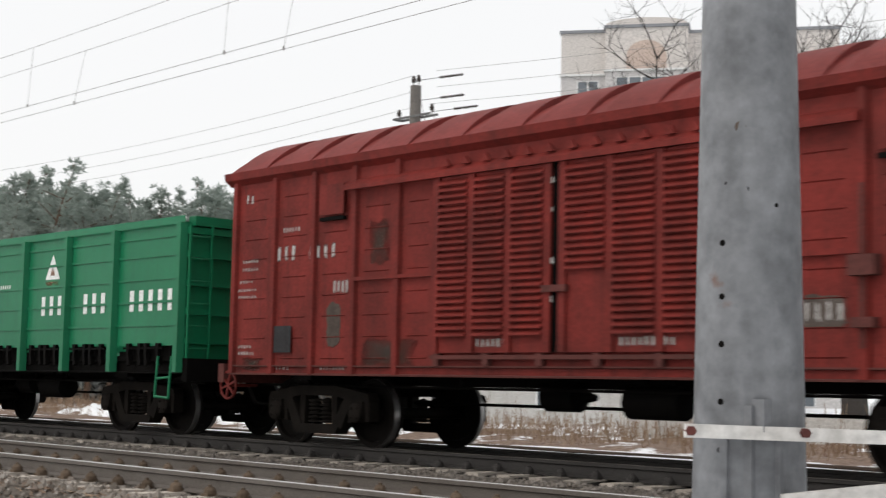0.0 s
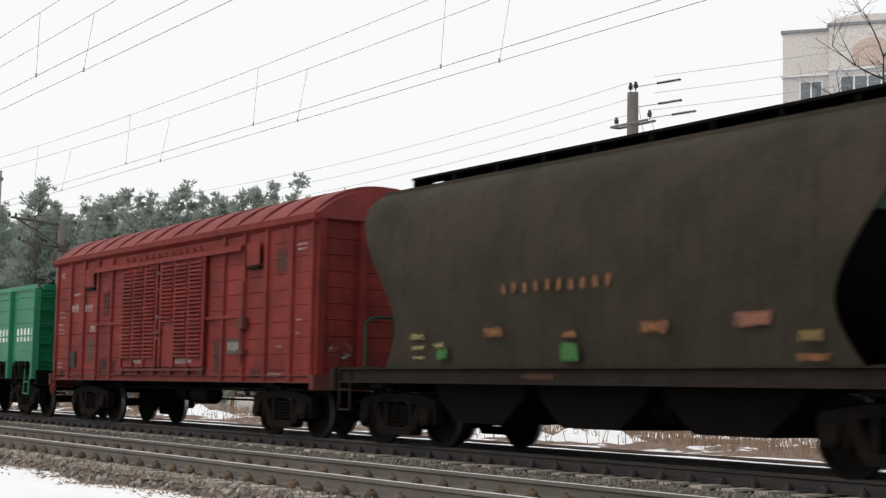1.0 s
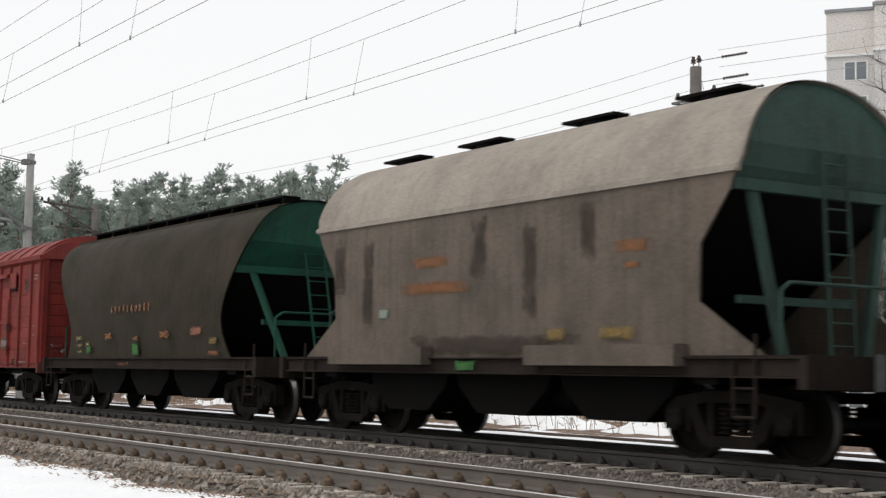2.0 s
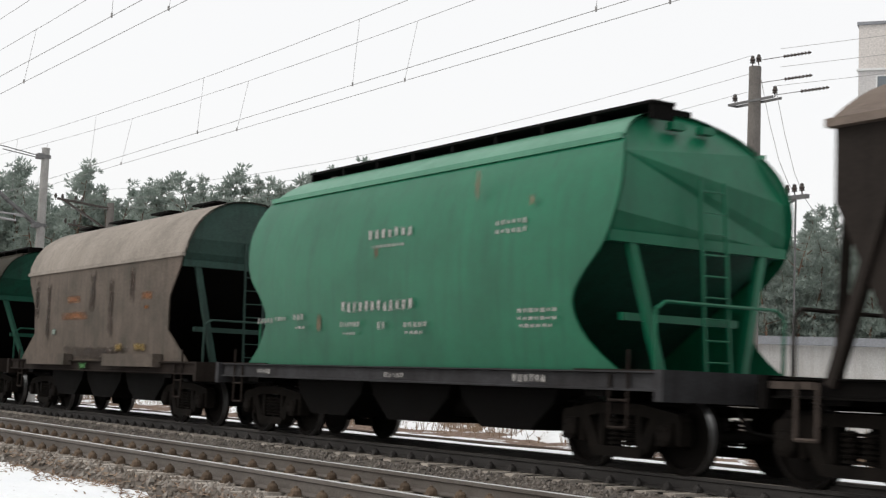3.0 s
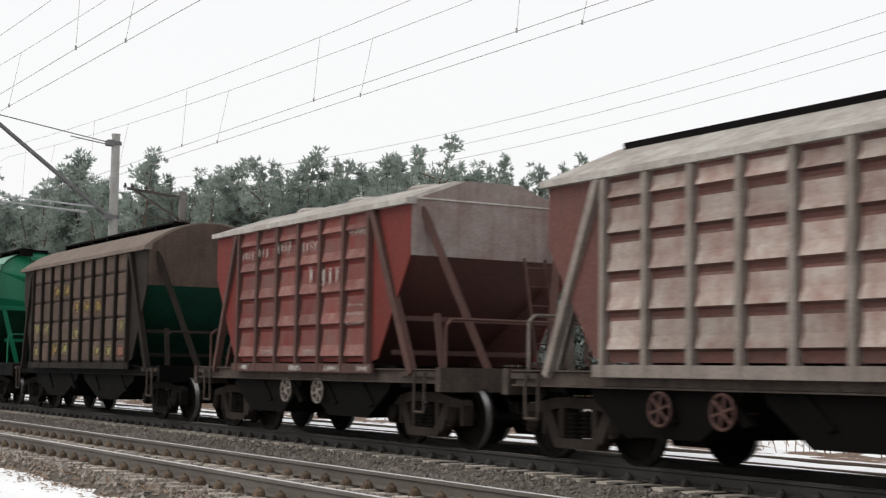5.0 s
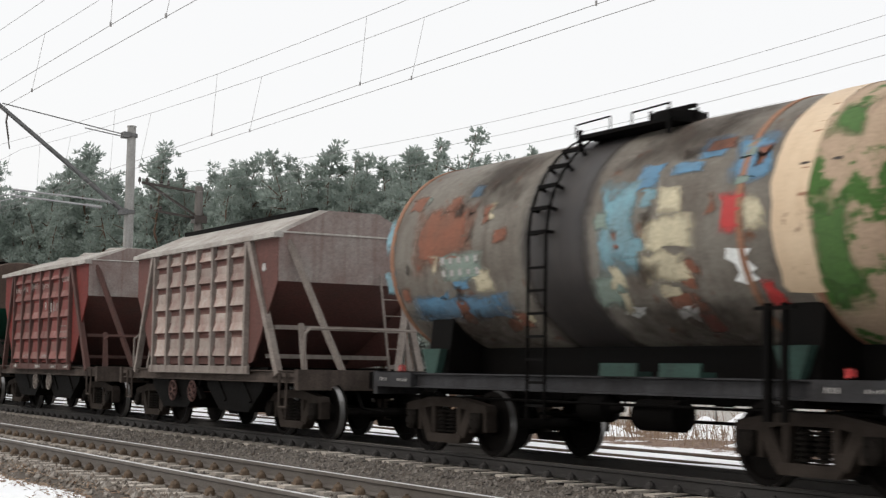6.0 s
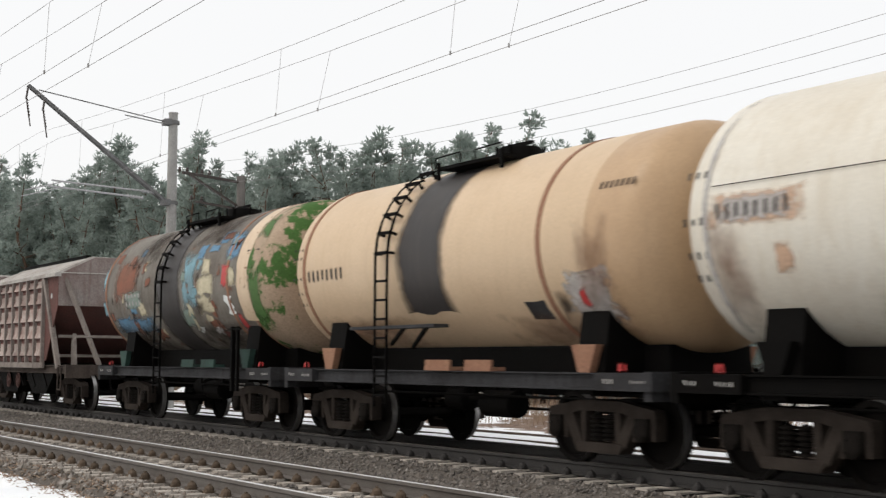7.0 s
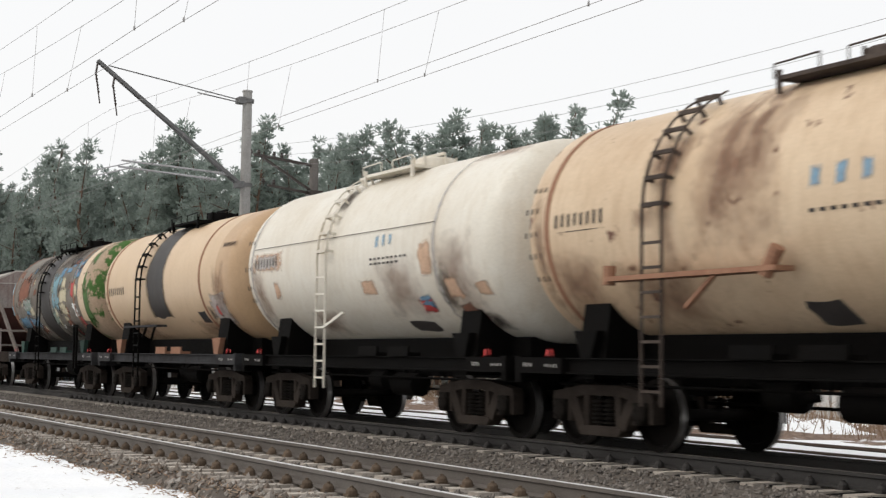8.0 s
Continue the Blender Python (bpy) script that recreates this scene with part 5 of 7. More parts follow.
        q = [bm.verts.new(p) for p in ((e * half, -Y, eave - 0.85), (e * half, Y, eave - 0.85), (e * (half - 2.6), 1.1, 1.2), (e * (half - 2.6), -1.1, 1.2))]
        bm.faces.new(q)
        for s in (-1, 1):
            q = [bm.verts.new(p) for p in ((e * half, s * Y, eave - 0.85), (e * (panel + 0.25), s * Y, 1.35), (e * (half - 2.6), s * 1.1, 1.2))]
            bm.faces.new(q)
        part("slope_sheet", bm, m_end, w)
        for y in (-1, 1):
            bm = bmesh.new()
            bar(bm, (e * (half - 0.02), y * 1.3, eave - 0.1), (e * (half + 0.8), y * 0.55, 1.15), 0.11, 0.1)
            part("end_brace", bm, m_rib, w)
            bm = bmesh.new()
            bar(bm, (e * (half + 0.05), y * 1.05, 2.05), (e * (half + 0.35), y * 1.1, 1.15), 0.1, 0.06)
            part("end_post", bm, m_rib, w)
        bm = bmesh.new()
        x = e * (half + 0.75)
        pipe(bm, [(x, -1.3, 1.15), (x, -1.3, 1.85), (x, -1.2, 1.95), (x, 1.2, 1.95), (x, 1.3, 1.85), (x, 1.3, 1.15)], 0.026)
        part("guard_rail", bm, m_rib, w)
        part("cross_tie", boxes((e * (half - 0.45) - 0.04, e * (half - 0.45) + 0.04, -1.35, 1.35, 1.95, 2.03), (e * (half - 0.9) - 0.04, e * (half - 0.9) + 0.04, -1.3, 1.3, 1.42, 1.5)), m_rib, w)
        part("end_platform", boxes((e * half - 0.3, e * (half + 0.95), -1.48, 1.48, 1.08, 1.16)), frame_m, w)
        ladder("end_ladder", w, (e * (half + 0.5), 0.75, 1.16), (e * (half + 0.08), 0.75, 3.0), 0.4, 6, m_rib, "y")
        bm = bmesh.new()
        pipe(bm, [(e * (half + 0.2), -1.52, 1.15), (e * (half + 0.2), -1.52, 0.55), (e * (half + 0.5), -1.52, 0.55), (e * (half + 0.5), -1.52, 1.15)], 0.024)
        part("step", bm, frame_m, w)
    bm = bmesh.new()
    lines = [[bm.verts.new((e * (half - draw), y, z)) for e in (-1, 1)] for y, z, draw in crown]
    for p, q in zip(lines, lines[1:]):
        bm.faces.new((p[0], p[1], q[1], q[0]))
    for e in (0, 1):
        bm.faces.new([p[e] for p in (lines if e else lines[::-1])])
    part("roof", bm, m_roof, w, smooth=25)
    for x in (-half * 0.42, half * 0.42):
        bm = bmesh.new()
        prism(bm, [(x - half * 0.42, 1.25), (x + half * 0.42, 1.25), (x + half * 0.36, 0.85), (x + 0.7, 0.4), (x - 0.7, 0.4), (x - half * 0.36, 0.85)], "y", -1.38, 1.38)
        part("discharge_chute", bm, BLACK_STEEL, w)
    for s in (-1, 1):
        for i in range(4):
            x = -panel + (i + 0.5) * panel / 2
            bm = bmesh.new()
            prism(bm, [(x - 0.16, 1.14), (x + 0.02, 1.14), (x + 0.62, 0.62), (x + 0.5, 0.58)], "y", s * 1.36 - 0.05, s * 1.36 + 0.05)
            part("chute_arm", bm, BLACK_STEEL, w)
    return w


def brown_hopper(centre):
    w = ribbed_hopper(centre, "ribbed_grain_hopper", "dark brown ribbed hopper wagon with worn yellow panels and green end", 10.3, 5.1, 3.96, 10, [1.28, 1.80, 2.33, 2.86, 3.38, 3.84],
                      3.86, 4.5, BROWN_D, RIB_D, ROOF_D, END_GREEN, RIB_D, arched=True)
    roof_walk(w, -4.3, 4.3, 4.42, BLACK_STEEL)
    y = -1.55
    pat = 0.884
    for col, row, m in ((2, 3, YELLOW_MARK), (3, 3, YELLOW_MARK), (4, 2.15, YELLOW_MARK), (5, 2.12, YELLOW_MARK), (6, 2.08, YELLOW_MARK), (0, 1.15, OLIVE_PATCH), (1, 1.15, OLIVE_PATCH), (2, 0.1, YELLOW_MARK), (3, 0.15, OLIVE_PATCH),
                        (4, 0.8, OLIVE_PATCH), (8, 1.1, OLIVE_PATCH), (8, 0.0, SPRAY_RUST), (0, 0.0, OLIVE_PATCH), (7, 0.0, OLIVE_PATCH), (6, 0.0, OLIVE_PATCH)):
        x0 = -3.98 + col * pat + 0.14
        z0 = 1.28 + row * 0.524 + 0.1
        scuff(w, x0, x0 + 0.62, z0, z0 + 0.34, y, m, int(col * 10 + row * 7), ragged=0.14)
    return w


def red_hopper(centre):
    w = ribbed_hopper(centre, "red_cement_hopper", "scuffed red ribbed cement hopper wagon with dusty panels and handwheels", 7.4, 3.9, 2.64, 7, [1.34, 1.88, 2.42, 2.94, 3.42, 3.76],
                      3.8, 4.2, RED_E, RIB_E, ROOF_F, END_F, RED_E_CLEAN, True, DUST_E, HEAD_GREY)
    for i, x in enumerate((-2.3, -0.1, 2.1)):
        bm = bmesh.new()
        lathe(bm, [(4.15, 0.0), (4.15, 0.5), (4.25, 0.5), (4.3, 0.42), (4.32, 0)], "z", 16, (x, 0, 0))
        part("roof_hatch", bm, ROOF_F, w, smooth=40)
    y = -1.588
    marking(w, row_of_bars(-2.45, 3.2, 0.18, 0.11, 4, 0.04) + row_of_bars(-1.7, 3.2, 0.2, 0.13, 3, 0.05) + row_of_bars(-0.85, 3.22, 0.24, 0.12, 4, 0.04) + row_of_bars(0.2, 3.2, 0.2, 0.12, 4, 0.04) + row_of_bars(1.0, 2.56, 0.34, 0.2, 3, 0.05) + row_of_bars(0.5, 2.62, 0.34, 0.24, 1, 0.05)
            + row_of_bars(1.95, 1.9, 0.06, 0.06, 7, 0.02) + row_of_bars(1.95, 2.05, 0.06, 0.06, 7, 0.02) + row_of_bars(1.95, 2.2, 0.06, 0.06, 7, 0.02) + row_of_bars(2.0, 3.35, 0.14, 0.08, 6, 0.02)
            + row_of_bars(-1.5, 1.42, 0.12, 0.08, 6, 0.02) + row_of_bars(0.3, 1.42, 0.1, 0.08, 5, 0.02), y - 0.004, SLUDGE, "white stencil bars and numbers")
    for x in (-0.62, 0.66):
        handwheel(w, x, -1.45, 0.8, 0.2, RIB_F)
    marking(w, [(-2.5, -2.0, 1.15, 1.25), (-0.3, 0.3, 1.14, 1.25), (1.1, 1.8, 1.14, 1.25), (2.3, 2.8, 1.14, 1.25)], -1.607, SLUDGE, "pale dust on the lower chord", "dust_band")
    return w


def pale_hopper(centre):
    w = ribbed_hopper(centre, "dusty_cement_hopper", "dusty pink-grey ribbed cement hopper wagon with pale cement-caked roof", 7.3, 3.75, 2.47, 7, [1.4, 1.88, 2.36, 2.84, 3.28, 3.6],
                      3.66, 4.18, PANEL_F, RIB_F, ROOF_F, END_F, END_F, True, DUST_F, HEAD_GREY)
    for x in (-2.3, -0.1, 2.1):
        bm = bmesh.new()
        lathe(bm, [(4.1, 0.0), (4.1, 0.5), (4.2, 0.5), (4.26, 0.42), (4.28, 0)], "z", 16, (x, 0, 0))
        part("roof_hatch", bm, ROOF_F, w, smooth=40)
    part("roof_kerb", boxes((-3.3, 3.3, -0.62, -0.5, 4.1, 4.24)), BLACK_STEEL, w)
    marking(w, [(3.05, 3.25, 3.0, 3.2)], -1.517, WHITE_MARK, "small white label", "label_plate")
    for x in (-1.5, -0.4):
        handwheel(w, x, -1.45, 0.75, 0.2, RIB_E)
    return w


# ---- tank wagons ----
def on_tank(parent, name, x0, x1, a0, a1, R, cz, material, seed=None, ragged=0.0, label=""):
    """A patch of paint on the barrel between two heights given as angles from the side (up is positive)."""
    rng = random.Random(seed or 0)
    nx, na = max(2, int((x1 - x0) / 0.3) + 1), max(2, int(abs(a1 - a0) / 5) + 1)
    bm = bmesh.new()
    g = []
    for i in range(nx + 1):
        row = []
        for j in range(na + 1):
            x, a = x0 + (x1 - x0) * i / nx, a0 + (a1 - a0) * j / na
            if ragged and (i in (0, nx) or j in (0, na)):
                x += rng.uniform(-1, 1) * ragged
                a += rng.uniform(-1, 1) * ragged * 30
            t = radians(a)
            row.append(bm.verts.new((x, -(R + 0.006) * math.cos(t), cz + (R + 0.006) * math.sin(t))))
        g.append(row)
    for i in range(nx):
        for j in range(na):
            bm.faces.new((g[i][j], g[i + 1][j], g[i + 1][j + 1], g[i][j + 1]))
    return part(name, bm, material, parent, label, smooth=60)


def tank_bars(parent, x, a, h, w_, n, gap, R, cz, material, label):
    """A row of plain bars on the barrel; h in degrees."""
    for i in range(n):
        x0 = x + i * (w_ + gap)
        w1 = w_ * 0.65
        bm = bmesh.new()
        q = []
        for xx, aa in ((x0, a), (x0 + w1, a), (x0 + w1, a + h / 2), (x0, a + h / 2), (x0 + w1, a + h), (x0, a + h)):
            t = radians(aa)
            q.append(bm.verts.new((xx, -(R + 0.008) * math.cos(t), cz + (R + 0.008) * math.sin(t))))
        bm.faces.new(q[:4])
        bm.faces.new((q[3], q[2], q[4], q[5]))
        part("letter_bar", bm, material, parent, label)


def tank_wagon(centre, name, label, R, cz, length, m_body, m_frame, bands, m_band, m_saddle, ladder_m, m_end=None, end_from=9.0, lx=-0.35, px=0.0):
    """lx: the ladders; px: the hatch and its platform."""
    w = wagon_of(name, centre, label)
    running_gear(w, 7.5, True)
    underframe(w, 5.25, 7.5, m_frame, (0.98, 1.2), 1.36)
    h, dish = length / 2, 0.62
    prof = [(-h, 0.0)]
    for i in range(1, 9):
        t = math.pi / 2 * i / 8
        prof.append((-h + dish * (1 - math.cos(t)), R * math.sin(t) ** 0.8))
    body = [(-h + dish + (length - 2 * dish) * i / 12, R) for i in range(1, 12)]
    prof = prof + body + [(-x, r) for x, r in prof[::-1]]
    bm = bmesh.new()
    lathe(bm, prof, "x", 64, (0, 0, cz), [1 if (a[0] + b[0]) / 2 > end_from else 0 for a, b in zip(prof, prof[1:])])
    part("barrel", bm, [m_body, m_end or m_body], w, smooth=40)
    for x in bands:
        bm = bmesh.new()
        lathe(bm, [(x - 0.05, R - 0.01), (x - 0.05, R + 0.012), (x + 0.05, R + 0.012), (x + 0.05, R - 0.01)], "x", 64, (0, 0, cz))
        part("strap", bm, m_band, w, smooth=40)
    for s in (-1, 1):
        bm = bmesh.new()
        prism(bm, [(-1.25, 1.2), (1.25, 1.2), (1.15, cz - R * 0.62), (0.6, cz - R * 0.9), (0, cz - R + 0.02), (-0.6, cz - R * 0.9), (-1.15, cz - R * 0.62)], "x", s * 3.75 - 0.3, s * 3.75 + 0.3)
        part("saddle", bm, BLACK_STEEL, w)
        for t in (-1, 1):
            bm = bmesh.new()
            prism(bm, [(s * 3.75 - 0.27, 1.56), (s * 3.75 + 0.27, 1.56), (s * 3.75 + 0.12, 1.2), (s * 3.75 - 0.12, 1.2)], "y", t * 1.3 - 0.06, t * 1.3 + 0.06)
            part("saddle_plate", bm, m_saddle, w)
        bm = boxes((s * 4.72 - 0.55, s * 4.72 + 0.6, -1.5, 1.5, 0.98, 1.2))
        part("end_sill", bm, m_frame, w)
        marking(w, row_of_bars(s * 4.72 - 0.35, 1.06, 0.07, 0.05, 3, 0.03) + row_of_bars(s * 4.72 + 0.2, 1.06, 0.06, 0.05, 4, 0.03), -1.504, WHITE_MARK, "small white stencil bars on the end sill")
        bm = bmesh.new()
        tube(bm, (s * 4.6, -1.38, 1.2), (s * 4.6, -1.38, 1.34), 0.06, 8, 0.045)
        part("lamp_post", bm, SPRAY_RED, w, "small red marker knob")
    # black fill below the barrel: the centre sill and the shade around it
    part("sill_and_shade_fill", boxes((-4.6, 4.6, -0.62, 0.62, 1.15, cz - R + 0.1)), BLACK_STEEL, w)
    # walkway, hatch and ladders
    bm = bmesh.new()
    lathe(bm, [(cz + R - 0.05, 0.0), (cz + R - 0.05, 0.36), (cz + R + 0.16, 0.36), (cz + R + 0.2, 0.33), (cz + R + 0.24, 0)], "z", 18, (px, 0, 0))
    bar(bm, (px - 0.35, 0, cz + R + 0.26), (px + 0.35, 0, cz + R + 0.26), 0.05)
    for i in range(6):
        t = i * math.pi / 3
        tube(bm, (px + 0.37 * math.cos(t), 0.37 * math.sin(t), cz + R + 0.02), (px + 0.37 * math.cos(t), 0.37 * math.sin(t), cz + R + 0.22), 0.025, 6)
    part("hatch", bm, ladder_m, w, smooth=40)
    bm = boxes((px - 0.95, px + 1.0, -0.95, -0.4, cz + R - 0.12, cz + R - 0.07), (px - 0.95, px + 1.0, 0.4, 0.95, cz + R - 0.12, cz + R - 0.07))
    for x in (px - 0.9, px + 0.95):
        bar(bm, (x, -0.95, cz + R - 0.28), (x, -0.95, cz + R + 0.0), 0.05)
    part("top_platform", bm, ladder_m, w)
    for x0, x1, yy in ((px - 0.95, px - 0.2, -0.98), (px + 0.25, px + 1.0, -0.98), (px - 0.95, px + 1.0, 0.98)):
        bm = bmesh.new()
        pipe(bm, [(x0, yy, cz + R - 0.1), (x0, yy, cz + R + 0.07), (x1, yy, cz + R + 0.09), (x1, yy, cz + R - 0.1)], 0.012)
        part("hand_rail", bm, ladder_m, w)
    for s in (-1, 1):
        bm = bmesh.new()
        for dx in (-0.2, 0.2):
            pts = [(lx + dx, s * (R + 0.12), 0.62 if s < 0 else 1.1), (lx + dx, s * (R + 0.12), cz)]
            for i in range(1, 7):
                t = radians(i * 11)
                pts.append((lx + dx, s * (R + 0.12) * math.cos(t), cz + (R + 0.12) * math.sin(t)))
            for p, q in zip(pts, pts[1:]):
                bar(bm, p, q, 0.04, 0.02)
        zs = [0.8, 1.1, 1.4, 1.7, 2.0, 2.3, 2.6]
        for z in zs:
            bar(bm, (lx - 0.2, s * (R + 0.12), z), (lx + 0.2, s * (R + 0.12), z), 0.035)
        for i in range(0, 6):
            t = radians(i * 11.5 + 3)
            c = (s * (R + 0.12) * math.cos(t), cz + (R + 0.12) * math.sin(t))
            bar(bm, (lx - 0.21, *c), (lx + 0.21, *c), 0.05, 0.05)
            for dx in (lx - 0.2, lx + 0.2):
                bar(bm, (dx, *c), (dx, s * R * math.cos(t), cz + R * math.sin(t)), 0.04)
        part("ladder", bm, ladder_m, w)
    bm = bmesh.new()
    lathe(bm, [(cz - R - 0.5, 0.0), (cz - R - 0.5, 0.13), (cz - R + 0.05, 0.17), (cz - R + 0.05, 0)], "z", 12)
    part("drain_valve", bm, BLACK_STEEL, w)
    for x in (lx + 1.2, lx + 2.35):
        part("step_board", boxes((x, x + 0.72, -1.5, -1.25, 1.2, 1.26), (x, x + 0.72, -1.49, -1.45, 1.26, 1.36)), m_saddle, w)
    return w


def graffiti_tank(centre):
    R, cz = 1.5, 2.98
    w = tank_wagon(centre, "graffiti_tank_wagon", "grimy grey tank wagon covered in faded graffiti patches", R, cz, 10.7, TANK_P, FRAME_GREY, (-4.75, 3.1, 4.05), WELD, END_TEAL, BLACK_STEEL, TANK_CAMO, 4.3, -0.62, 0.3)
    on_tank(w, "camouflage_coat", 4.1, 4.72, -62, 88, R, cz, TANK_CAMO, 1, 0.02, "pinkish camouflage paint coat")
    on_tank(w, "cream_band", 3.6, 4.15, -35, 95, R + 0.007, cz, TANK_S, 2, 0.03, "cream painted band")
    on_tank(w, "oil_stain", -1.25, 0.45, -80, 95, R, cz, OIL_SMEAR, 3, 0.05, "dark oil stain below the hatch")
    for i, (x0, x1, a0, a1, m) in enumerate((
            (-5.0, -4.72, 2, 24, SPRAY_SKY), (-5.0, -4.7, -22, -8, SPRAY_SKY), (-4.2, -2.4, -14, 30, SPRAY_RUST), (-3.45, -2.05, -17, -1, SPRAY_TEAL), (-4.6, -1.5, -42, -26, SPRAY_BLUE), (-3.1, -2.6, -24, -15, SPRAY_BLUE),
            (0.5, 1.3, -24, 26, SPRAY_SKY), (0.2, 0.9, -38, -20, SPRAY_TEAL), (1.3, 2.4, -12, 4, SPRAY_CREAM), (1.6, 2.1, 4, 18, SPRAY_CREAM), (1.3, 2.2, -28, -12, SPRAY_CREAM), (1.2, 1.6, 18, 32, SPRAY_BLUE),
            (2.2, 2.7, 30, 42, SPRAY_BLUE), (2.75, 3.5, 14, 40, SPRAY_BLUE), (2.75, 3.15, -6, 12, SPRAY_RED), (3.15, 3.5, -8, 8, SPRAY_CREAM), (2.9, 3.2, -30, -14, CLEAN_WHITE), (3.2, 3.5, -44, -26, SPRAY_RED),
            (1.9, 2.3, -56, -42, SPRAY_RED), (1.7, 2.0, -46, -36, CLEAN_WHITE), (0.7, 1.1, -44, -38, CLEAN_WHITE), (4.2, 4.72, 28, 52, SPRAY_GREEN), (4.15, 4.72, -48, 8, SPRAY_GREEN))):
        on_tank(w, "graffiti_patch", x0, x1, a0, a1, R + 0.003 + 0.0005 * (i % 5), cz, m, 20 + i, 0.09)
    rng = random.Random(31)
    for i in range(46):
        x0, a0 = rng.choice((rng.uniform(-5.0, -1.6), rng.uniform(0.4, 3.3))), rng.uniform(-52, 34)
        on_tank(w, "graffiti_patch", x0, x0 + rng.uniform(0.12, 0.5), a0, a0 + rng.uniform(3, 13), R + 0.006 + 0.0004 * (i % 7), cz,
                rng.choice((SPRAY_BLUE, SPRAY_SKY, SPRAY_TEAL, SPRAY_CREAM, SPRAY_RUST, SPRAY_RUST, GRIME, GRIME)), 90 + i, 0.12)
    for k, (x0, x1, a0, a1) in enumerate(((-4.9, -1.4, -75, -30), (0.3, 3.6, -75, -32), (-3.2, -1.3, 20, 80), (0.5, 3.0, 30, 85))):
        on_tank(w, "grime_patch", x0, x1, a0, a1, R + 0.0095 + 0.0006 * k, cz, GRIME, 70 + k, 0.0, "dark grime on the barrel")
    tank_bars(w, -3.3, -8, 5, 0.2, 5, 0.03, R + 0.006, cz, WHITE_MARK, "pale number bars")
    tank_bars(w, -3.3, -15, 5, 0.2, 5, 0.03, R + 0.006, cz, WHITE_MARK, "pale number bars")
    tank_bars(w, 3.95, 18, 1.5, 0.3, 2, 0.15, R + 0.006, cz, BLACK_MARK, "black stencil bars")
    bm = bmesh.new()
    bar(bm, (3.6, -1.55, 0.75), (3.6, -1.55, 2.0), 0.08)
    bar(bm, (3.85, -1.55, 0.75), (3.85, -1.55, 2.0), 0.06)
    bar(bm, (3.4, -1.55, 1.95), (4.0, -1.55, 1.95), 0.04)
    part("side_stand", bm, BLACK_STEEL, w)
    return w


def beige_tank(centre, name="beige_tank_wagon"):
    R, cz = 1.5, 2.96
    w = tank_wagon(centre, name, "clean beige tank wagon with a dark oil stain under its hatch", R, cz, 10.7, TANK_Q, FRAME_GREY, (-4.5, 2.9), WELD, WELD, BLACK_STEEL, TANK_Q_TAN, 4.3, -1.35, 0.2)
    on_tank(w, "oil_stain", -1.15, 0.45, -36, 95, R, cz, OIL_SMEAR, 3, 0.05, "dark oil stain below the hatch")
    for k, (x0, x1, a0, a1) in enumerate(((-4.6, -1.0, -80, -34), (1.2, 4.6, -80, -38), (3.6, 4.5, -50, 10))):
        on_tank(w, "grime_patch", x0, x1, a0, a1, R + 0.001 * k, cz, STAIN, 80 + k, 0.0, "faint brown grime")
    tank_bars(w, -4.35, -10, 9, 0.15, 8, 0.03, R, cz, BLACK_MARK, "black number bars")
    for x, a in ((-4.95, 12), (-4.95, 6), (-4.95, -8), (-4.85, -18), (-4.8, -26)):
        tank_bars(w, x, a, 2.5, 0.1, 3, 0.04, R, cz, BLACK_MARK, "black stencil bars")
    tank_bars(w, 4.15, 22, 4, 0.08, 7, 0.03, R, cz, FRAME_BROWN, "faded stencil bars")
    on_tank(w, "dark_panel", 2.25, 2.75, -44, -32, R, cz, FRAME_GREY, 5, 0.02, "dark grey painted panel")
    on_tank(w, "peeling_patch", 3.35, 4.3, -50, -16, R, cz, WHITE_MARK, 6, 0.14, "flaking white paint patch")
    on_tank(w, "peeling_patch", 3.0, 3.35, -46, -26, R, cz, GRIME, 7, 0.03, "flaking dark patch")
    on_tank(w, "graffiti_patch", 3.6, 3.8, -38, -26, R + 0.004, cz, SPRAY_RED, 8, 0.05)
    part("side_shelf", boxes((-2.35, 0.4, -1.66, -1.4, 1.84, 1.89)), FRAME_GREY, w)
    bm = bmesh.new()
    bar(bm, (-1.2, -1.5, 1.6), (-0.6, -1.6, 1.85), 0.05)
    bar(bm, (-0.5, -1.5, 1.55), (0.1, -1.6, 1.85), 0.05)
    part("shelf_brace", bm, BLACK_STEEL, w)
    return w


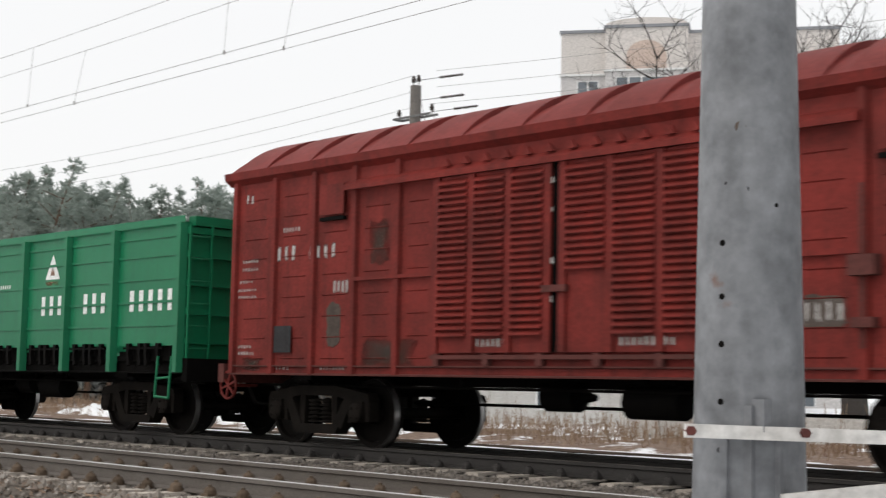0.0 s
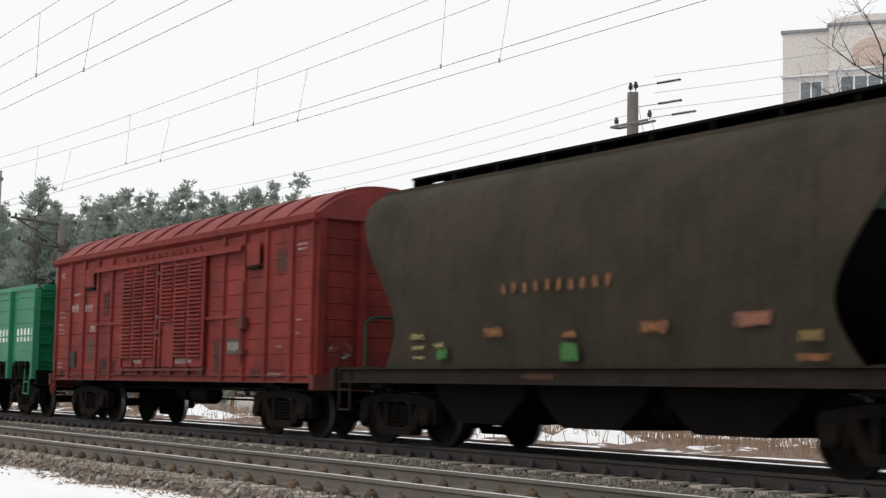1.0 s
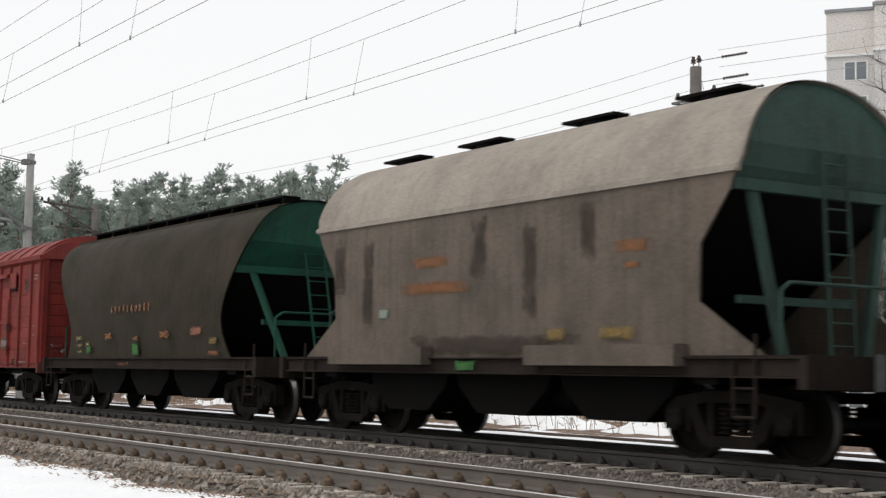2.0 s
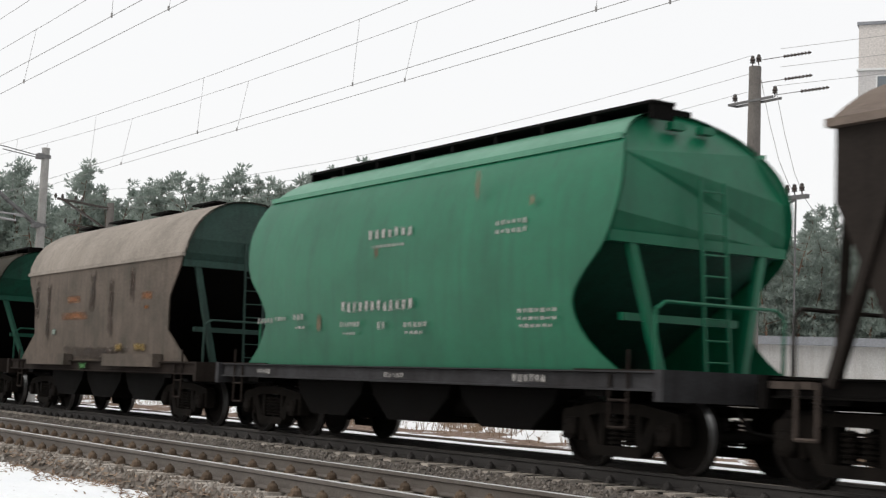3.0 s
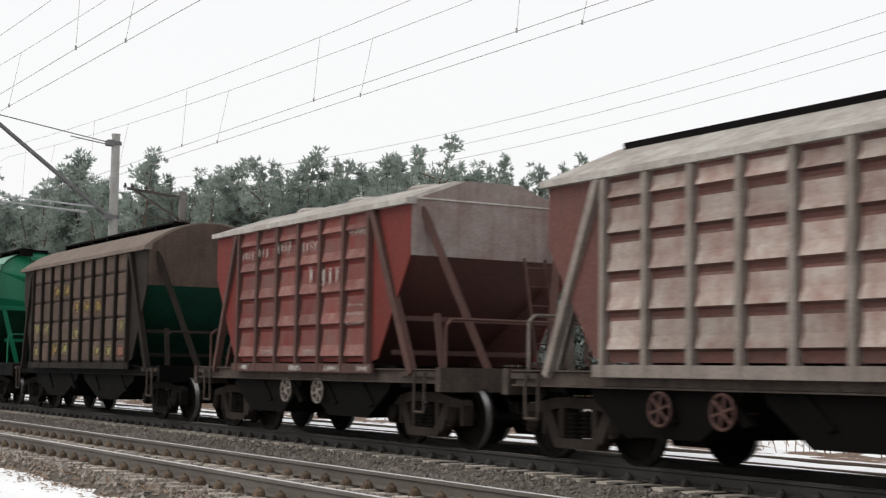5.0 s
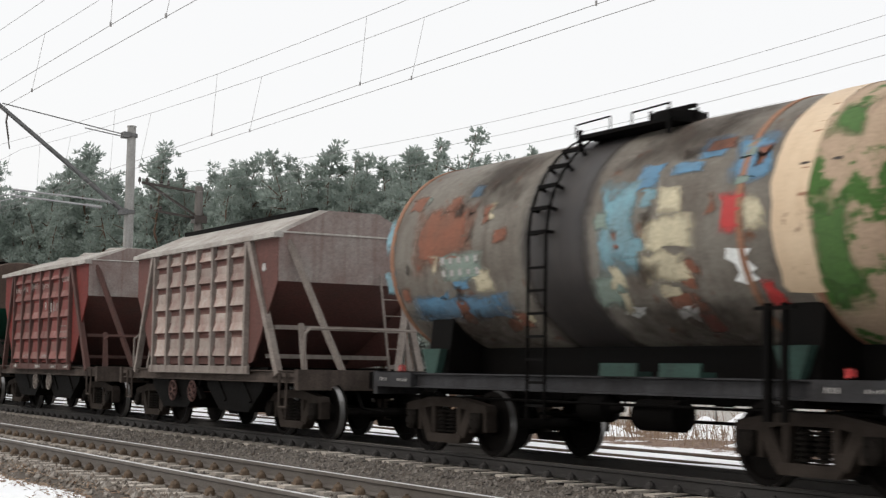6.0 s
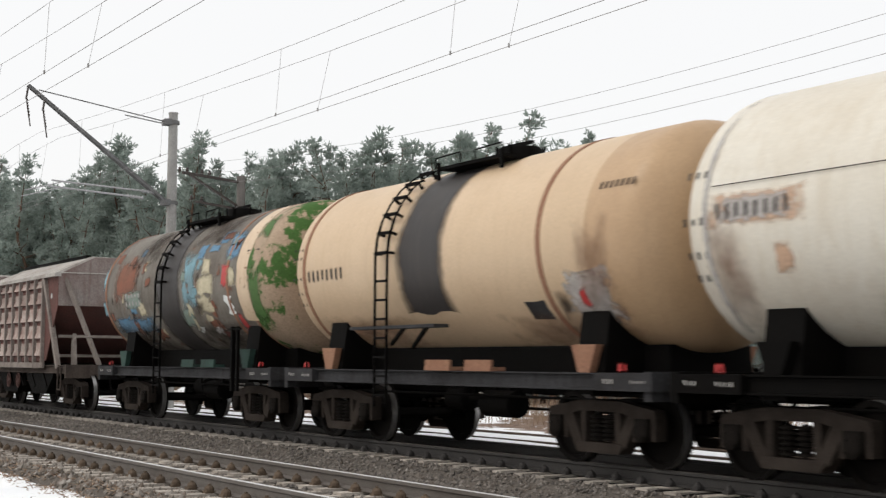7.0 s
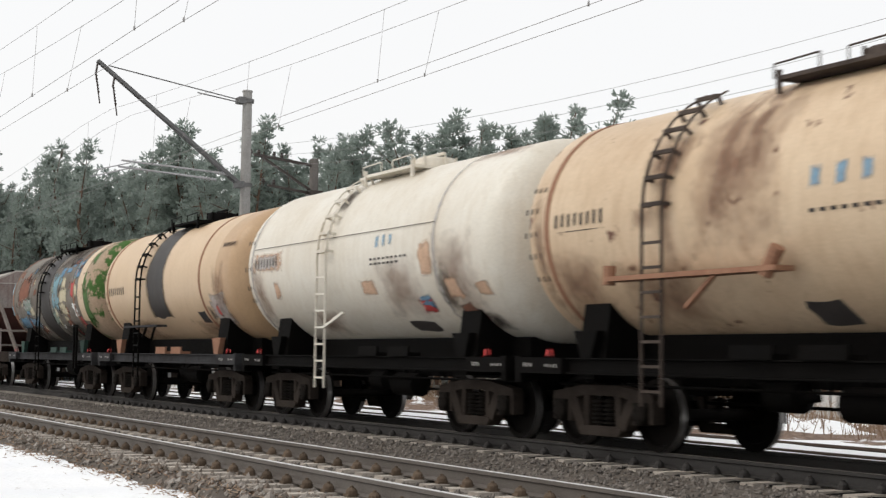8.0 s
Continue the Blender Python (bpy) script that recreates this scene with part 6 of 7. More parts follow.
def white_tank(centre):
    R, cz = 1.57, 2.98
    w = tank_wagon(centre, "white_tank_wagon", "scuffed white tank wagon with pale blue lettering and peach repairs", R, cz, 10.75, TANK_R, BLACK_STEEL, (-4.6, 3.2), WHITE_MARK, BLACK_STEEL, TANK_R, lx=-0.85, px=0.3)
    on_tank(w, "number_frame", -4.65, -3.0, -6, 9, R, cz, PINK_PATCH, 2, 0.02, "peach framed number panel")
    on_tank(w, "number_panel", -4.5, -3.15, -4, 7, R + 0.003, cz, WHITE_MARK, 2, 0.02, "greyish number panel")
    tank_bars(w, -4.42, -2.5, 7.5, 0.11, 8, 0.045, R + 0.004, cz, BLACK_MARK, "black number bars")
    for x, a in ((-4.98, 16), (-4.98, -4), (-4.95, -18), (-4.9, -28)):
        tank_bars(w, x, a, 4, 0.11, 3, 0.03, R, cz, BLACK_MARK, "black stencil bars")
    on_tank(w, "repaint_patch", -3.55, -3.3, -26, -12, R, cz, PINK_PATCH, 3, 0.06, "peach repaint patch")
    on_tank(w, "repaint_patch", 0.3, 0.95, -28, -18, R, cz, PINK_PATCH, 4, 0.05, "peach repaint patch")
    on_tank(w, "repaint_patch", 2.65, 3.1, -20, 2, R, cz, PINK_PATCH, 5, 0.08, "peach repaint patch")
    on_tank(w, "repaint_patch", 4.25, 4.72, -34, -24, R, cz, PINK_PATCH, 9, 0.05, "peach repaint patch")
    tank_bars(w, 1.1, 1, 9, 0.2, 3, 0.05, R, cz, BLUE_MARK, "pale blue lettering bars")
    tank_bars(w, 0.9, -6, 1.3, 0.13, 9, 0.03, R, cz, FRAME_GREY, "faded grey stencil bars")
    tank_bars(w, 0.9, -9, 1.3, 0.13, 7, 0.03, R, cz, FRAME_GREY, "faded grey stencil bars")
    on_tank(w, "dark_panel", 1.4, 2.2, -60, -50, R, cz, OIL, 6, 0.06, "dark scuffed panel")
    on_tank(w, "graffiti_patch", 3.5, 4.1, -58, -44, R, cz, SPRAY_RED, 7, 0.1)
    for k, (x0, x1, a0, a1, m) in enumerate(((3.1, 3.6, -46, -12, GRIME), (3.5, 4.0, -56, -36, SPRAY_RUST), (2.2, 2.75, -44, -34, SPRAY_RED), (2.3, 2.7, -38, -32, SPRAY_BLUE), (3.3, 3.8, -34, -20, PINK_PATCH), (4.0, 4.5, -60, -46, GRIME), (-1.05, -0.6, 30, 62, GRIME))):
        on_tank(w, "peeling_patch", x0, x1, a0, a1, R + 0.006 + 0.0006 * k, cz, m, 200 + k, 0.1, "peeling paint and rust by the weld")
    on_tank(w, "rust_streak", 3.0, 4.8, 55, 95, R, cz, STAIN, 8, 0.0, "rusty stain along the top")
    for k, (x0, x1, a0, a1) in enumerate(((-4.7, -4.0, -60, 5), (1.0, 2.6, -50, -4), (3.0, 4.5, -52, 8), (-2.5, -1.0, -65, -35))):
        on_tank(w, "grime_patch", x0, x1, a0, a1, R + 0.001 * k, cz, STAIN, 60 + k, 0.0, "faint brown grime")
    bm = bmesh.new()
    for a in (12,):
        t = radians(a)
        tube(bm, (-4.5, -(R + 0.02) * math.cos(t), cz + (R + 0.02) * math.sin(t)), (3.2, -(R + 0.02) * math.cos(t), cz + (R + 0.02) * math.sin(t)), 0.006, 6)
    part("seam_line", bm, FRAME_BROWN, w)
    bm = bmesh.new()
    bar(bm, (-0.65, -1.7, 1.7), (-0.05, -1.6, 1.95), 0.05)
    part("ladder_brace", bm, TANK_R, w)
    return w


def cream_tank(centre):
    R, cz = 1.57, 2.98
    w = tank_wagon(centre, "cream_tank_wagon", "stained cream tank wagon with rust runs and blue lettering", R, cz, 10.75, TANK_S, BLACK_STEEL, (-4.4, 3.6), WELD, BLACK_STEEL, FRAME_BROWN, lx=-1.85, px=0.5)
    tank_bars(w, -4.2, -2, 8, 0.12, 8, 0.03, R, cz, BLACK_MARK, "black number bars")
    tank_bars(w, -4.2, -4, 0.6, 1.8, 1, 0.03, R, cz, BLACK_MARK, "thin black line")
    for x, a in ((-4.85, 18), (-4.95, 7), (-4.95, -5), (-4.9, -16), (-4.85, -28)):
        tank_bars(w, x, a, 3.5, 0.1, 3, 0.03, R, cz, BLACK_MARK, "black stencil bars")
    on_tank(w, "rust_stain", -1.4, 0.4, -25, 100, R, cz, STAIN, 3, 0.0, "brown run-down stain under the hatch")
    tank_bars(w, 0.75, 1, 10, 0.3, 3, 0.08, R, cz, BLUE_MARK, "pale blue lettering bars")
    tank_bars(w, 0.75, -8, 1.6, 0.13, 8, 0.03, R, cz, FRAME_GREY, "faded grey stencil bars")
    for k, (x0, x1, a0, a1) in enumerate(((-4.6, -3.2, -60, -10), (-3.0, -1.2, -70, -20), (2.0, 4.4, -55, -12), (-2.4, -1.3, 12, 40), (2.6, 4.4, 40, 85))):
        on_tank(w, "rust_stain", x0, x1, a0, a1, R + 0.001 * k, cz, STAIN, 40 + k, 0.0, "faint brown rust run")
    for k, (x0, x1, a0, a1) in enumerate(((-0.9, -0.55, -10, 85), (-0.5, -0.1, 10, 88), (-4.75, -4.45, -65, 20), (-1.95, -1.6, -30, 40))):
        on_tank(w, "drip_streak", x0, x1, a0, a1, R + 0.007 + 0.0006 * k, cz, STAIN, 120 + k, 0.0, "brown drip streak down the barrel")
    on_tank(w, "dark_panel", 0.15, 0.75, -62, -46, R, cz, OIL, 5, 0.03, "black painted panel")
    on_tank(w, "rust_stain", -2.5, -1.95, -8, 4, R, cz, STAIN, 7, 0.0, "small rust stain")
    part("side_shelf", boxes((-2.8, 0.4, -1.74, -1.45, 2.16, 2.22)), WELD, w)
    bm = bmesh.new()
    bar(bm, (-1.3, -1.6, 1.8), (-0.7, -1.66, 2.16), 0.05)
    part("shelf_brace", bm, WELD, w)
    for x0, x1, z1 in ((-2.8, -2.8, 2.36), (0.15, 0.35, 2.42)):
        bm = bmesh.new()
        tube(bm, (x0, -1.65, 2.12), (x1, -1.64, z1), 0.085)
        part("shelf_stop", bm, WELD, w, "rusty round stop on the shelf")
    return w


beige_tank(-114.6, "leading_tank_wagon")
gondola(-102.75)
boxcar(-88.5)
dusty_hopper(-74.4)
cement_hopper(-60.67)
green_hopper(-47.0)
brown_hopper(-33.05)
red_hopper(-19.95)
pale_hopper(-8.6)
graffiti_tank(4.15)
beige_tank(15.4)
white_tank(26.4)
cream_tank(37.3)


# ---- overhead line ----
def wire(points, r, name, label, group):
    cu = bpy.data.curves.new(name, "CURVE")
    cu.dimensions, cu.bevel_depth, cu.bevel_resolution = "3D", r, 1
    sp = cu.splines.new("POLY")
    sp.points.add(len(points) - 1)
    for p, q in zip(sp.points, points):
        p.co = (*q, 1)
    cu.materials.append(WIRE)
    return tagged(new(name, cu), label, "overhead wire", group)


def catenary(y0, contact_z, low_z, mid, phase):
    def carrier(x):
        u = (x - mid + 33) % 66 - 33
        return low_z + u * u * 0.00095
    xs = [40 - 3.3 * i for i in range(76)]
    for k, dy in enumerate((-0.2, 0.2)):
        wire([(x, y0 + dy + 0.12 * math.sin(x / 21 + k), contact_z) for x in xs], 0.0055, "contact_wire", "thin dark contact wire over the track", "contact wires")
        wire([(x, y0 + dy * 1.6, carrier(x) - 0.12 * k) for x in xs], 0.005, "messenger_wire", "sagging messenger wire above the contact wire", "messenger wires")
        for i in range(17):
            x = phase - 7.1 * i + (1.0 if k else 0)
            bm = bmesh.new()
            top = (x + 0.25, y0 + dy * 1.6, carrier(x) - 0.12 * k)
            bot = (x, y0 + dy + 0.12 * math.sin(x / 21 + k), contact_z)
            tube(bm, top, bot, 0.004, 5)
            tube(bm, (bot[0], bot[1], bot[2] - 0.02), (bot[0], bot[1], bot[2] + 0.05), 0.018, 6)
            tagged(part("dropper", bm, WIRE), "thin dropper wire with a clamp between two wires", "dropper wire", "dropper wires")


catenary(0.0, 6.42, 7.6, -14, -6.0)
catenary(NEAR_Y, 6.4, 7.5, -14, -4.0)


def insulator(bm, p, q, r=0.06, n=6):
    """Ribbed rod insulator from p to q."""
    p, q = Vector(p), Vector(q)
    tube(bm, p, q, r * 0.4, 8)
    for i in range(n):
        a, b = p.lerp(q, (i + 0.2) / n), p.lerp(q, (i + 0.75) / n)
        tube(bm, a, b, r, 8, r * 0.5)


def catenary_mast(x, y, height, tip_y, tip_z):
    mast = new("catenary_mast")
    mast.location = (x, y, -0.3)
    tagged(mast, "grey concrete catenary mast with a sloping steel cantilever", "catenary mast", "catenary masts")
    bm = bmesh.new()
    tube(bm, (0, 0, 0), (0, 0, height), 0.215, 16, 0.15)
    tube(bm, (0, 0, height), (0, 0, height + 0.05), 0.17, 12)
    part("mast_post", bm, MAST_CONC, mast, smooth=40)
    zt, zb = height - 0.3, height - 3.05
    ty, tz = tip_y - y, tip_z + 0.3
    for s in (-1, 1):
        bm = bmesh.new()
        bar(bm, (s * 0.12, -0.2, zb), (s * 0.06, ty, tz), 0.06, 0.1)
        part("cantilever_beam", bm, LINE_STEEL, mast)
    bm = bmesh.new()
    for i in range(9):
        k = (i + 0.5) / 9
        c = (ty * k - 0.2 * (1 - k), zb + (tz - zb) * k)
        bar(bm, (-0.12, *c), (0.12, *c), 0.03)
    part("cantilever_lacing", bm, LINE_STEEL, mast)
    bm = bmesh.new()
    tube(bm, (0, -0.15, zt), (0, ty + 0.35, tz - 0.12), 0.02)
    tube(bm, (0.1, -0.15, zt - 0.1), (0.1, ty * 0.35, zt + 0.1), 0.02)
    part("tie_rod", bm, LINE_STEEL, mast)
    for z in (zt, zb):
        bm = bmesh.new()
        tube(bm, (0, 0, z - 0.06), (0, 0, z + 0.06), 0.22, 12)
        box(bm, -0.2, 0.2, -0.34, -0.1, z - 0.1, z + 0.1)
        part("clamp", bm, LINE_STEEL, mast)
    for k, yy in ((0.97, ty), (0.86, ty + 0.55)):
        bm = bmesh.new()
        z0 = tz - (1 - k) * 3.0
        bar(bm, (0, yy, z0), (0, yy - 0.05, z0 - 0.35), 0.05, 0.09)
        tube(bm, (0, yy - 0.05, z0 - 0.3), (0.02, yy + 0.1, z0 - 1.25), 0.022)
        insulator(bm, (0, yy - 0.03, z0 - 0.35), (0.02, yy + 0.06, z0 - 0.95), 0.045)
        part("suspension_insulator", bm, INSULATOR, mast)
    for yy, z, ln in ((-1.1, zb + 0.35, 3.0), (-1.6, zb + 0.15, 2.6)):
        bm = bmesh.new()
        insulator(bm, (0, yy + 0.6, z - 0.05), (0, yy, z), 0.07)
        tube(bm, (0, yy, z), (0, yy - ln, z + 0.15), 0.03)
        tube(bm, (0, yy - ln + 0.3, z + 0.1), (0.15, yy - ln - 0.9, z - 0.25), 0.018)
        part("registration_arm", bm, PALE_STEEL, mast, "pale steel registration arm")
    return mast


catenary_mast(-47.0, 4.5, 10.05, -0.45, 10.25)
catenary_mast(-112, 4.5, 10.05, -0.45, 10.25)
catenary_mast(19, 4.5, 10.05, -0.45, 10.25)


def power_pole(x, y, height, yaw, wide):
    pole = new("power_pole")
    pole.matrix_basis = pose(x, y, -0.6, 0, 0, yaw)
    tagged(pole, "weathered concrete power pole with dark insulators", "power pole", "power poles")
    bm = bmesh.new()
    tube(bm, (0, 0, 0), (0, 0, height), 0.24, 12, 0.16)
    part("pole_post", bm, POLE_CONC, pole, smooth=40)
    return pole


def pin_insulator(pole, x, z):
    bm = bmesh.new()
    tube(bm, (x, 0, z), (x, 0, z + 0.12), 0.015, 6)
    lathe(bm, [(z + 0.1, 0.0), (z + 0.1, 0.075), (z + 0.15, 0.05), (z + 0.17, 0.08), (z + 0.23, 0.045), (z + 0.27, 0.05), (z + 0.3, 0)], "z", 10, (x, 0, 0))
    part("pin_insulator", bm, INSULATOR, pole)


def line_pole(x, y, height):
    """The nearer pole: a cross arm with pins, and strain insulators on its far side."""
    pole = power_pole(x, y, height, 0, True)
    part("cross_arm", boxes((-0.8, 0.8, -0.17, -0.12, height - 0.95, height - 0.89), (-0.8, 0.8, 0.12, 0.17, height - 0.95, height - 0.89), (-0.8, -0.76, -0.17, 0.17, height - 0.95, height - 0.89)), LINE_STEEL, pole)
    for px in (-0.1, 0.12):
        pin_insulator(pole, px, height + 0.02)
    pin_insulator(pole, -0.72, height - 0.9)
    pin_insulator(pole, 0.72, height - 0.9)
    bm = bmesh.new()
    for z in (height - 0.12, height - 0.35):
        tube(bm, (0, 0, z), (0, 0, z + 0.08), 0.16, 10)
    part("pole_band", bm, LINE_STEEL, pole)
    part("switch_beam", boxes((-0.2, 1.9, -0.06, 0.06, height - 3.6, height - 3.5), (-0.25, 0.6, -0.22, -0.16, height - 3.9, height - 3.83)), LINE_STEEL, pole)
    bm = bmesh.new()
    bar(bm, (0.1, 0, height - 4.1), (1.5, 0, height - 3.6), 0.05)
    part("beam_brace", bm, LINE_STEEL, pole)
    bm = bmesh.new()
    tube(bm, (1.5, 0, height - 3.6), (1.5, 0, 0.4), 0.025, 6)
    part("operating_rod", bm, LINE_STEEL, pole)
    for px in (0.95, 1.2, 1.45, 1.7):
        pin_insulator(pole, px, height - 3.5)
    for px, z in ((0.1, height + 0.15), (0.15, height - 0.45), (0.72, height - 0.85)):
        bm = bmesh.new()
        tube(bm, (px, 0, z), (px + 0.6, 0.3, z + 0.05), 0.01, 5)
        insulator(bm, (px + 0.6, 0.3, z + 0.05), (px + 1.25, 0.62, z + 0.1), 0.05, 8)
        part("strain_insulator", bm, INSULATOR, pole)
    for px, pz in ((0.2, height - 0.3), (0.75, height - 0.7)):
        bm = bmesh.new()
        pts = [(px + 1.1 * k, 0.3 * k, pz - 3.2 * k - 0.6 * math.sin(k * 3.1)) for k in (0, 0.25, 0.5, 0.75, 1)]
        pipe(bm, pts, 0.008, 5)
        part("jumper_wire", bm, WIRE, pole)
    return pole


PP = (-17.0, 13.7, 9.55)
line_pole(PP[0], PP[1], PP[2] + 0.6)


def telegraph_pole(x, y, height):
    pole = power_pole(x, y, height, 90, False)
    bm = bmesh.new()
    bar(bm, (0, 0, height - 0.25), (-2.6, -0.6, height - 0.1), 0.1)
    bar(bm, (-2.3, -0.55, height - 0.15), (-0.1, 0, height - 1.2), 0.09)
    bar(bm, (0, 0, height - 1.3), (-2.0, -0.45, height - 1.15), 0.09)
    part("cross_arm", bm, INSULATOR, pole)
    for px, z in ((-2.5, height - 0.1), (-2.2, height - 0.1), (-1.6, height - 0.13), (-1.3, height - 0.15), (-2.0, height - 1.15), (-1.6, height - 1.17)):
        pin_insulator(pole, px, z)
    part("pole_box", boxes((-0.25, 0.25, -0.3, 0.2, height - 1.5, height - 1.2)), INSULATOR, pole)


telegraph_pole(-52.2, 9.15, 9.1)

for dy, z, k in ((0.0, PP[2] + 0.32, 0), (0.0, PP[2] - 0.15, 1), (-0.1, PP[2] - 0.65, 2)):
    for x1, y1, z1 in ((-52.0, 7.0, 8.8 - 0.4 * k), (30, PP[1] + 14, PP[2] + 2.0 - 0.4 * k)):
        pts = []
        x0 = PP[0] + (-0.1 if x1 < PP[0] else 0.9)
        for i in range(15):
            u = i / 14
            pts.append((x0 + (x1 - x0) * u, PP[1] + dy + (y1 - PP[1]) * u, z + (z1 - z) * u - 1.0 * 4 * u * (1 - u) * (0.5 if x1 > 0 else 0.8)))
        wire(pts, 0.006, "power_line", "thin power line sagging between poles", "power lines")


# ---- galvanised post beside the camera ----
def near_post(x, y):
    post = new("signal_post")
    post.location = (x, y, -0.5)
    tagged(post, "galvanised steel post with bolt holes and rust spots", "steel post")
    bm = bmesh.new()
    n = 24
    tube(bm, (0, 0, 0), (0, 0, 4.2), 0.2, n, 0.124)
    part("shaft", bm, GALV, post, smooth=40)
    def round_at(angle, z, k=1.0):
        t, r = radians(angle - 54.8), (0.2 - 0.0195 * z) * k
        return Vector((r * math.cos(t), r * math.sin(t), z))
    for a in (-24, 1, 30):
        bm = bmesh.new()
        bar(bm, round_at(a, 0.1), round_at(a, 1.22 + 0.1 * (a == 1)), 0.02, 0.03)
        part("seam_rib", bm, GALV, post)
    for z in (1.83, 1.66, 1.51, 1.33, 1.18):
        bm = bmesh.new()
        tube(bm, round_at(-29, z, 0.9), round_at(-29, z, 1.012), 0.0105, 8)
        part("bolt_hole", bm, BLACK_STEEL, post, "dark round bolt hole")
    for a, z, r in ((-9, 2.2, 0.018), (-2, 2.0, 0.008), (-25, 2.02, 0.006), (32, 1.95, 0.007)):
        bm = bmesh.new()
        tube(bm, round_at(a, z, 0.9), round_at(a, z, 1.01), r, 10)
        part("rust_spot", bm, RAIL_RUST if r > 0.01 else BLACK_STEEL, post, "brown rust spot")
    d = Vector((math.cos(radians(47)), math.sin(radians(47)), 0))
    f = Vector((d.y, -d.x, 0)) * 0.19
    for p0, p1 in ((-0.235, 1.24), (0.06, 1.03)):
        bm = bmesh.new()
        bar(bm, f + p0 * d + Vector((0, 0, p1)), f + 1.0 * d + Vector((0, 0, p1 - 0.02 if p1 > 1.2 else 1.14)), 0.03, 0.042)
        part("clamp_bar", bm, PANEL_WHITE, post, "pale flat bracket bar")
    for k in (-0.22, 0.13):
        bm = bmesh.new()
        c = f * 1.1 + k * d + Vector((0, 0, 1.24))
        tube(bm, c - f * 0.25, c + f * 0.12, 0.016, 6)
        part("bolt", bm, BOX_DARK, post, "rusty bolt")
    bm = bmesh.new()
    c = f * 0.9
    box(bm, c.x - 0.03, c.x + 0.03, c.y - 0.02, c.y + 0.02, 1.24, 1.34)
    part("bracket_tab", bm, GALV, post)


near_post(11.77, -9.95)


# ---- pines ----
def pine_meshes(seed, height, spread, clumps, leaves, bare=0.25):
    """Old pine: a bent trunk, boughs that end in flat sprays, an uneven rounded top."""
    rng = random.Random(seed)
    bm = bmesh.new()
    pts = [Vector((0, 0, 0))]
    for i in range(1, 7):
        pts.append(Vector((rng.uniform(-0.14, 0.14) * i, rng.uniform(-0.14, 0.14) * i, height * 0.97 * i / 6)))
    for i in range(6):
        tube(bm, pts[i], pts[i + 1], 0.19 * (1 - i / 6.4), 7, 0.19 * (1 - (i + 1) / 6.4))
    boughs = []
    for i in range(26):
        u = (i + rng.random()) / 26
        boughs.append((u, rng.uniform(0, 6.28), spread * (0.08 + 0.95 * (1 - u) ** 0.75) * rng.uniform(0.5, 1.15)))
    boughs += [(1.0, rng.uniform(0, 6.28), 0.1), (0.97, rng.uniform(0, 6.28), 0.22), (0.94, rng.uniform(0, 6.28), 0.4)]
    verts, faces = [], []
    base = height * bare
    for c in range(clumps):
        u, a, reach = rng.choices(boughs, [0.05 + q[2] for q in boughs])[0]
        z = base + (height - base) * u
        k = min(5, int(z / (height * 0.97) * 6))
        stem = pts[k].lerp(pts[k + 1], min(1, z / (height * 0.97) * 6 - k))
        out = rng.random() ** 0.6
        aa = a + rng.gauss(0, 0.6)
        rad = reach * out
        tip = stem + Vector((rad * math.cos(aa), rad * math.sin(aa), rad * 0.3 + rng.gauss(0, 0.3)))
        if c % 9 == 0:
            tube(bm, stem, tip, 0.045, 4, 0.012)
        size = rng.uniform(0.15, 0.5) * (0.45 + 0.6 * (1 - u))
        for j in range(leaves):
            d = Vector((rng.gauss(0, 1), rng.gauss(0, 1), rng.gauss(0, 0.55)))
            d.normalize()
            p = tip + d * size * rng.random() ** 0.5
            ax = (d * 0.7 + Vector((0.4 * math.cos(aa), 0.4 * math.sin(aa), rng.uniform(0.0, 0.8)))).normalized()
            side = ax.cross(Vector((rng.uniform(-1, 1), rng.uniform(-1, 1), rng.uniform(-1, 1)))).normalized()
            ln, wd = rng.uniform(0.12, 0.3), rng.uniform(0.03, 0.06)
            o = len(verts)
            verts += [p - side * wd, p + side * wd, p + ax * ln + side * wd * 0.5, p + ax * ln - side * wd * 0.5]
            faces.append((o, o + 1, o + 2, o + 3))
    crown = bpy.data.meshes.new("crown")
    crown.from_pydata([tuple(v) for v in verts], [], faces)
    crown.materials.append(HAZY_NEEDLES)
    return mesh_of("trunk", bm, BARK), crown


PINES = [(h, *pine_meshes(30 + i, h, s, n, 17, br)) for i, (h, s, n, br) in enumerate(((15, 2.9, 400, 0.2), (17, 2.5, 360, 0.3), (13.5, 3.2, 420, 0.12), (18, 2.7, 320, 0.38), (15.5, 3.3, 420, 0.2), (16, 2.2, 330, 0.15), (14, 2.7, 360, 0.3)))]
THIN_PINE = pine_meshes(77, 18.5, 2.3, 110, 24, 0.55)


def pine(x, y, z, h, kind, yaw, thin=False):
    ref, trunk, crown = (18.5, *THIN_PINE) if thin else PINES[kind]
    t = new("pine_tree")
    t.matrix_basis = pose(x, y, z, 0, 0, yaw) @ Matrix.Diagonal((h / ref, h / ref, h / ref, 1))
    tagged(t, "tall grey-green pine at the forest edge with a ragged crown", "pine tree", "pines at the forest edge")
    part("trunk", trunk, None, t)
    part("crown", crown, None, t)


EYE = (6.0, -12.7)      # the clearing's middle, from which the wood's edge is laid out


def skyline(a):
    """Elevation, in degrees, of the tree tops in a direction."""
    return float(np.interp(a, (30, 45, 60, 66, 72, 80, 90), (6.9, 7.4, 8.5, 8.0, 7.6, 6.7, 5.9))) + 0.35 * math.sin(a * 1.9) + 0.3 * math.sin(a * 4.3 + 1)


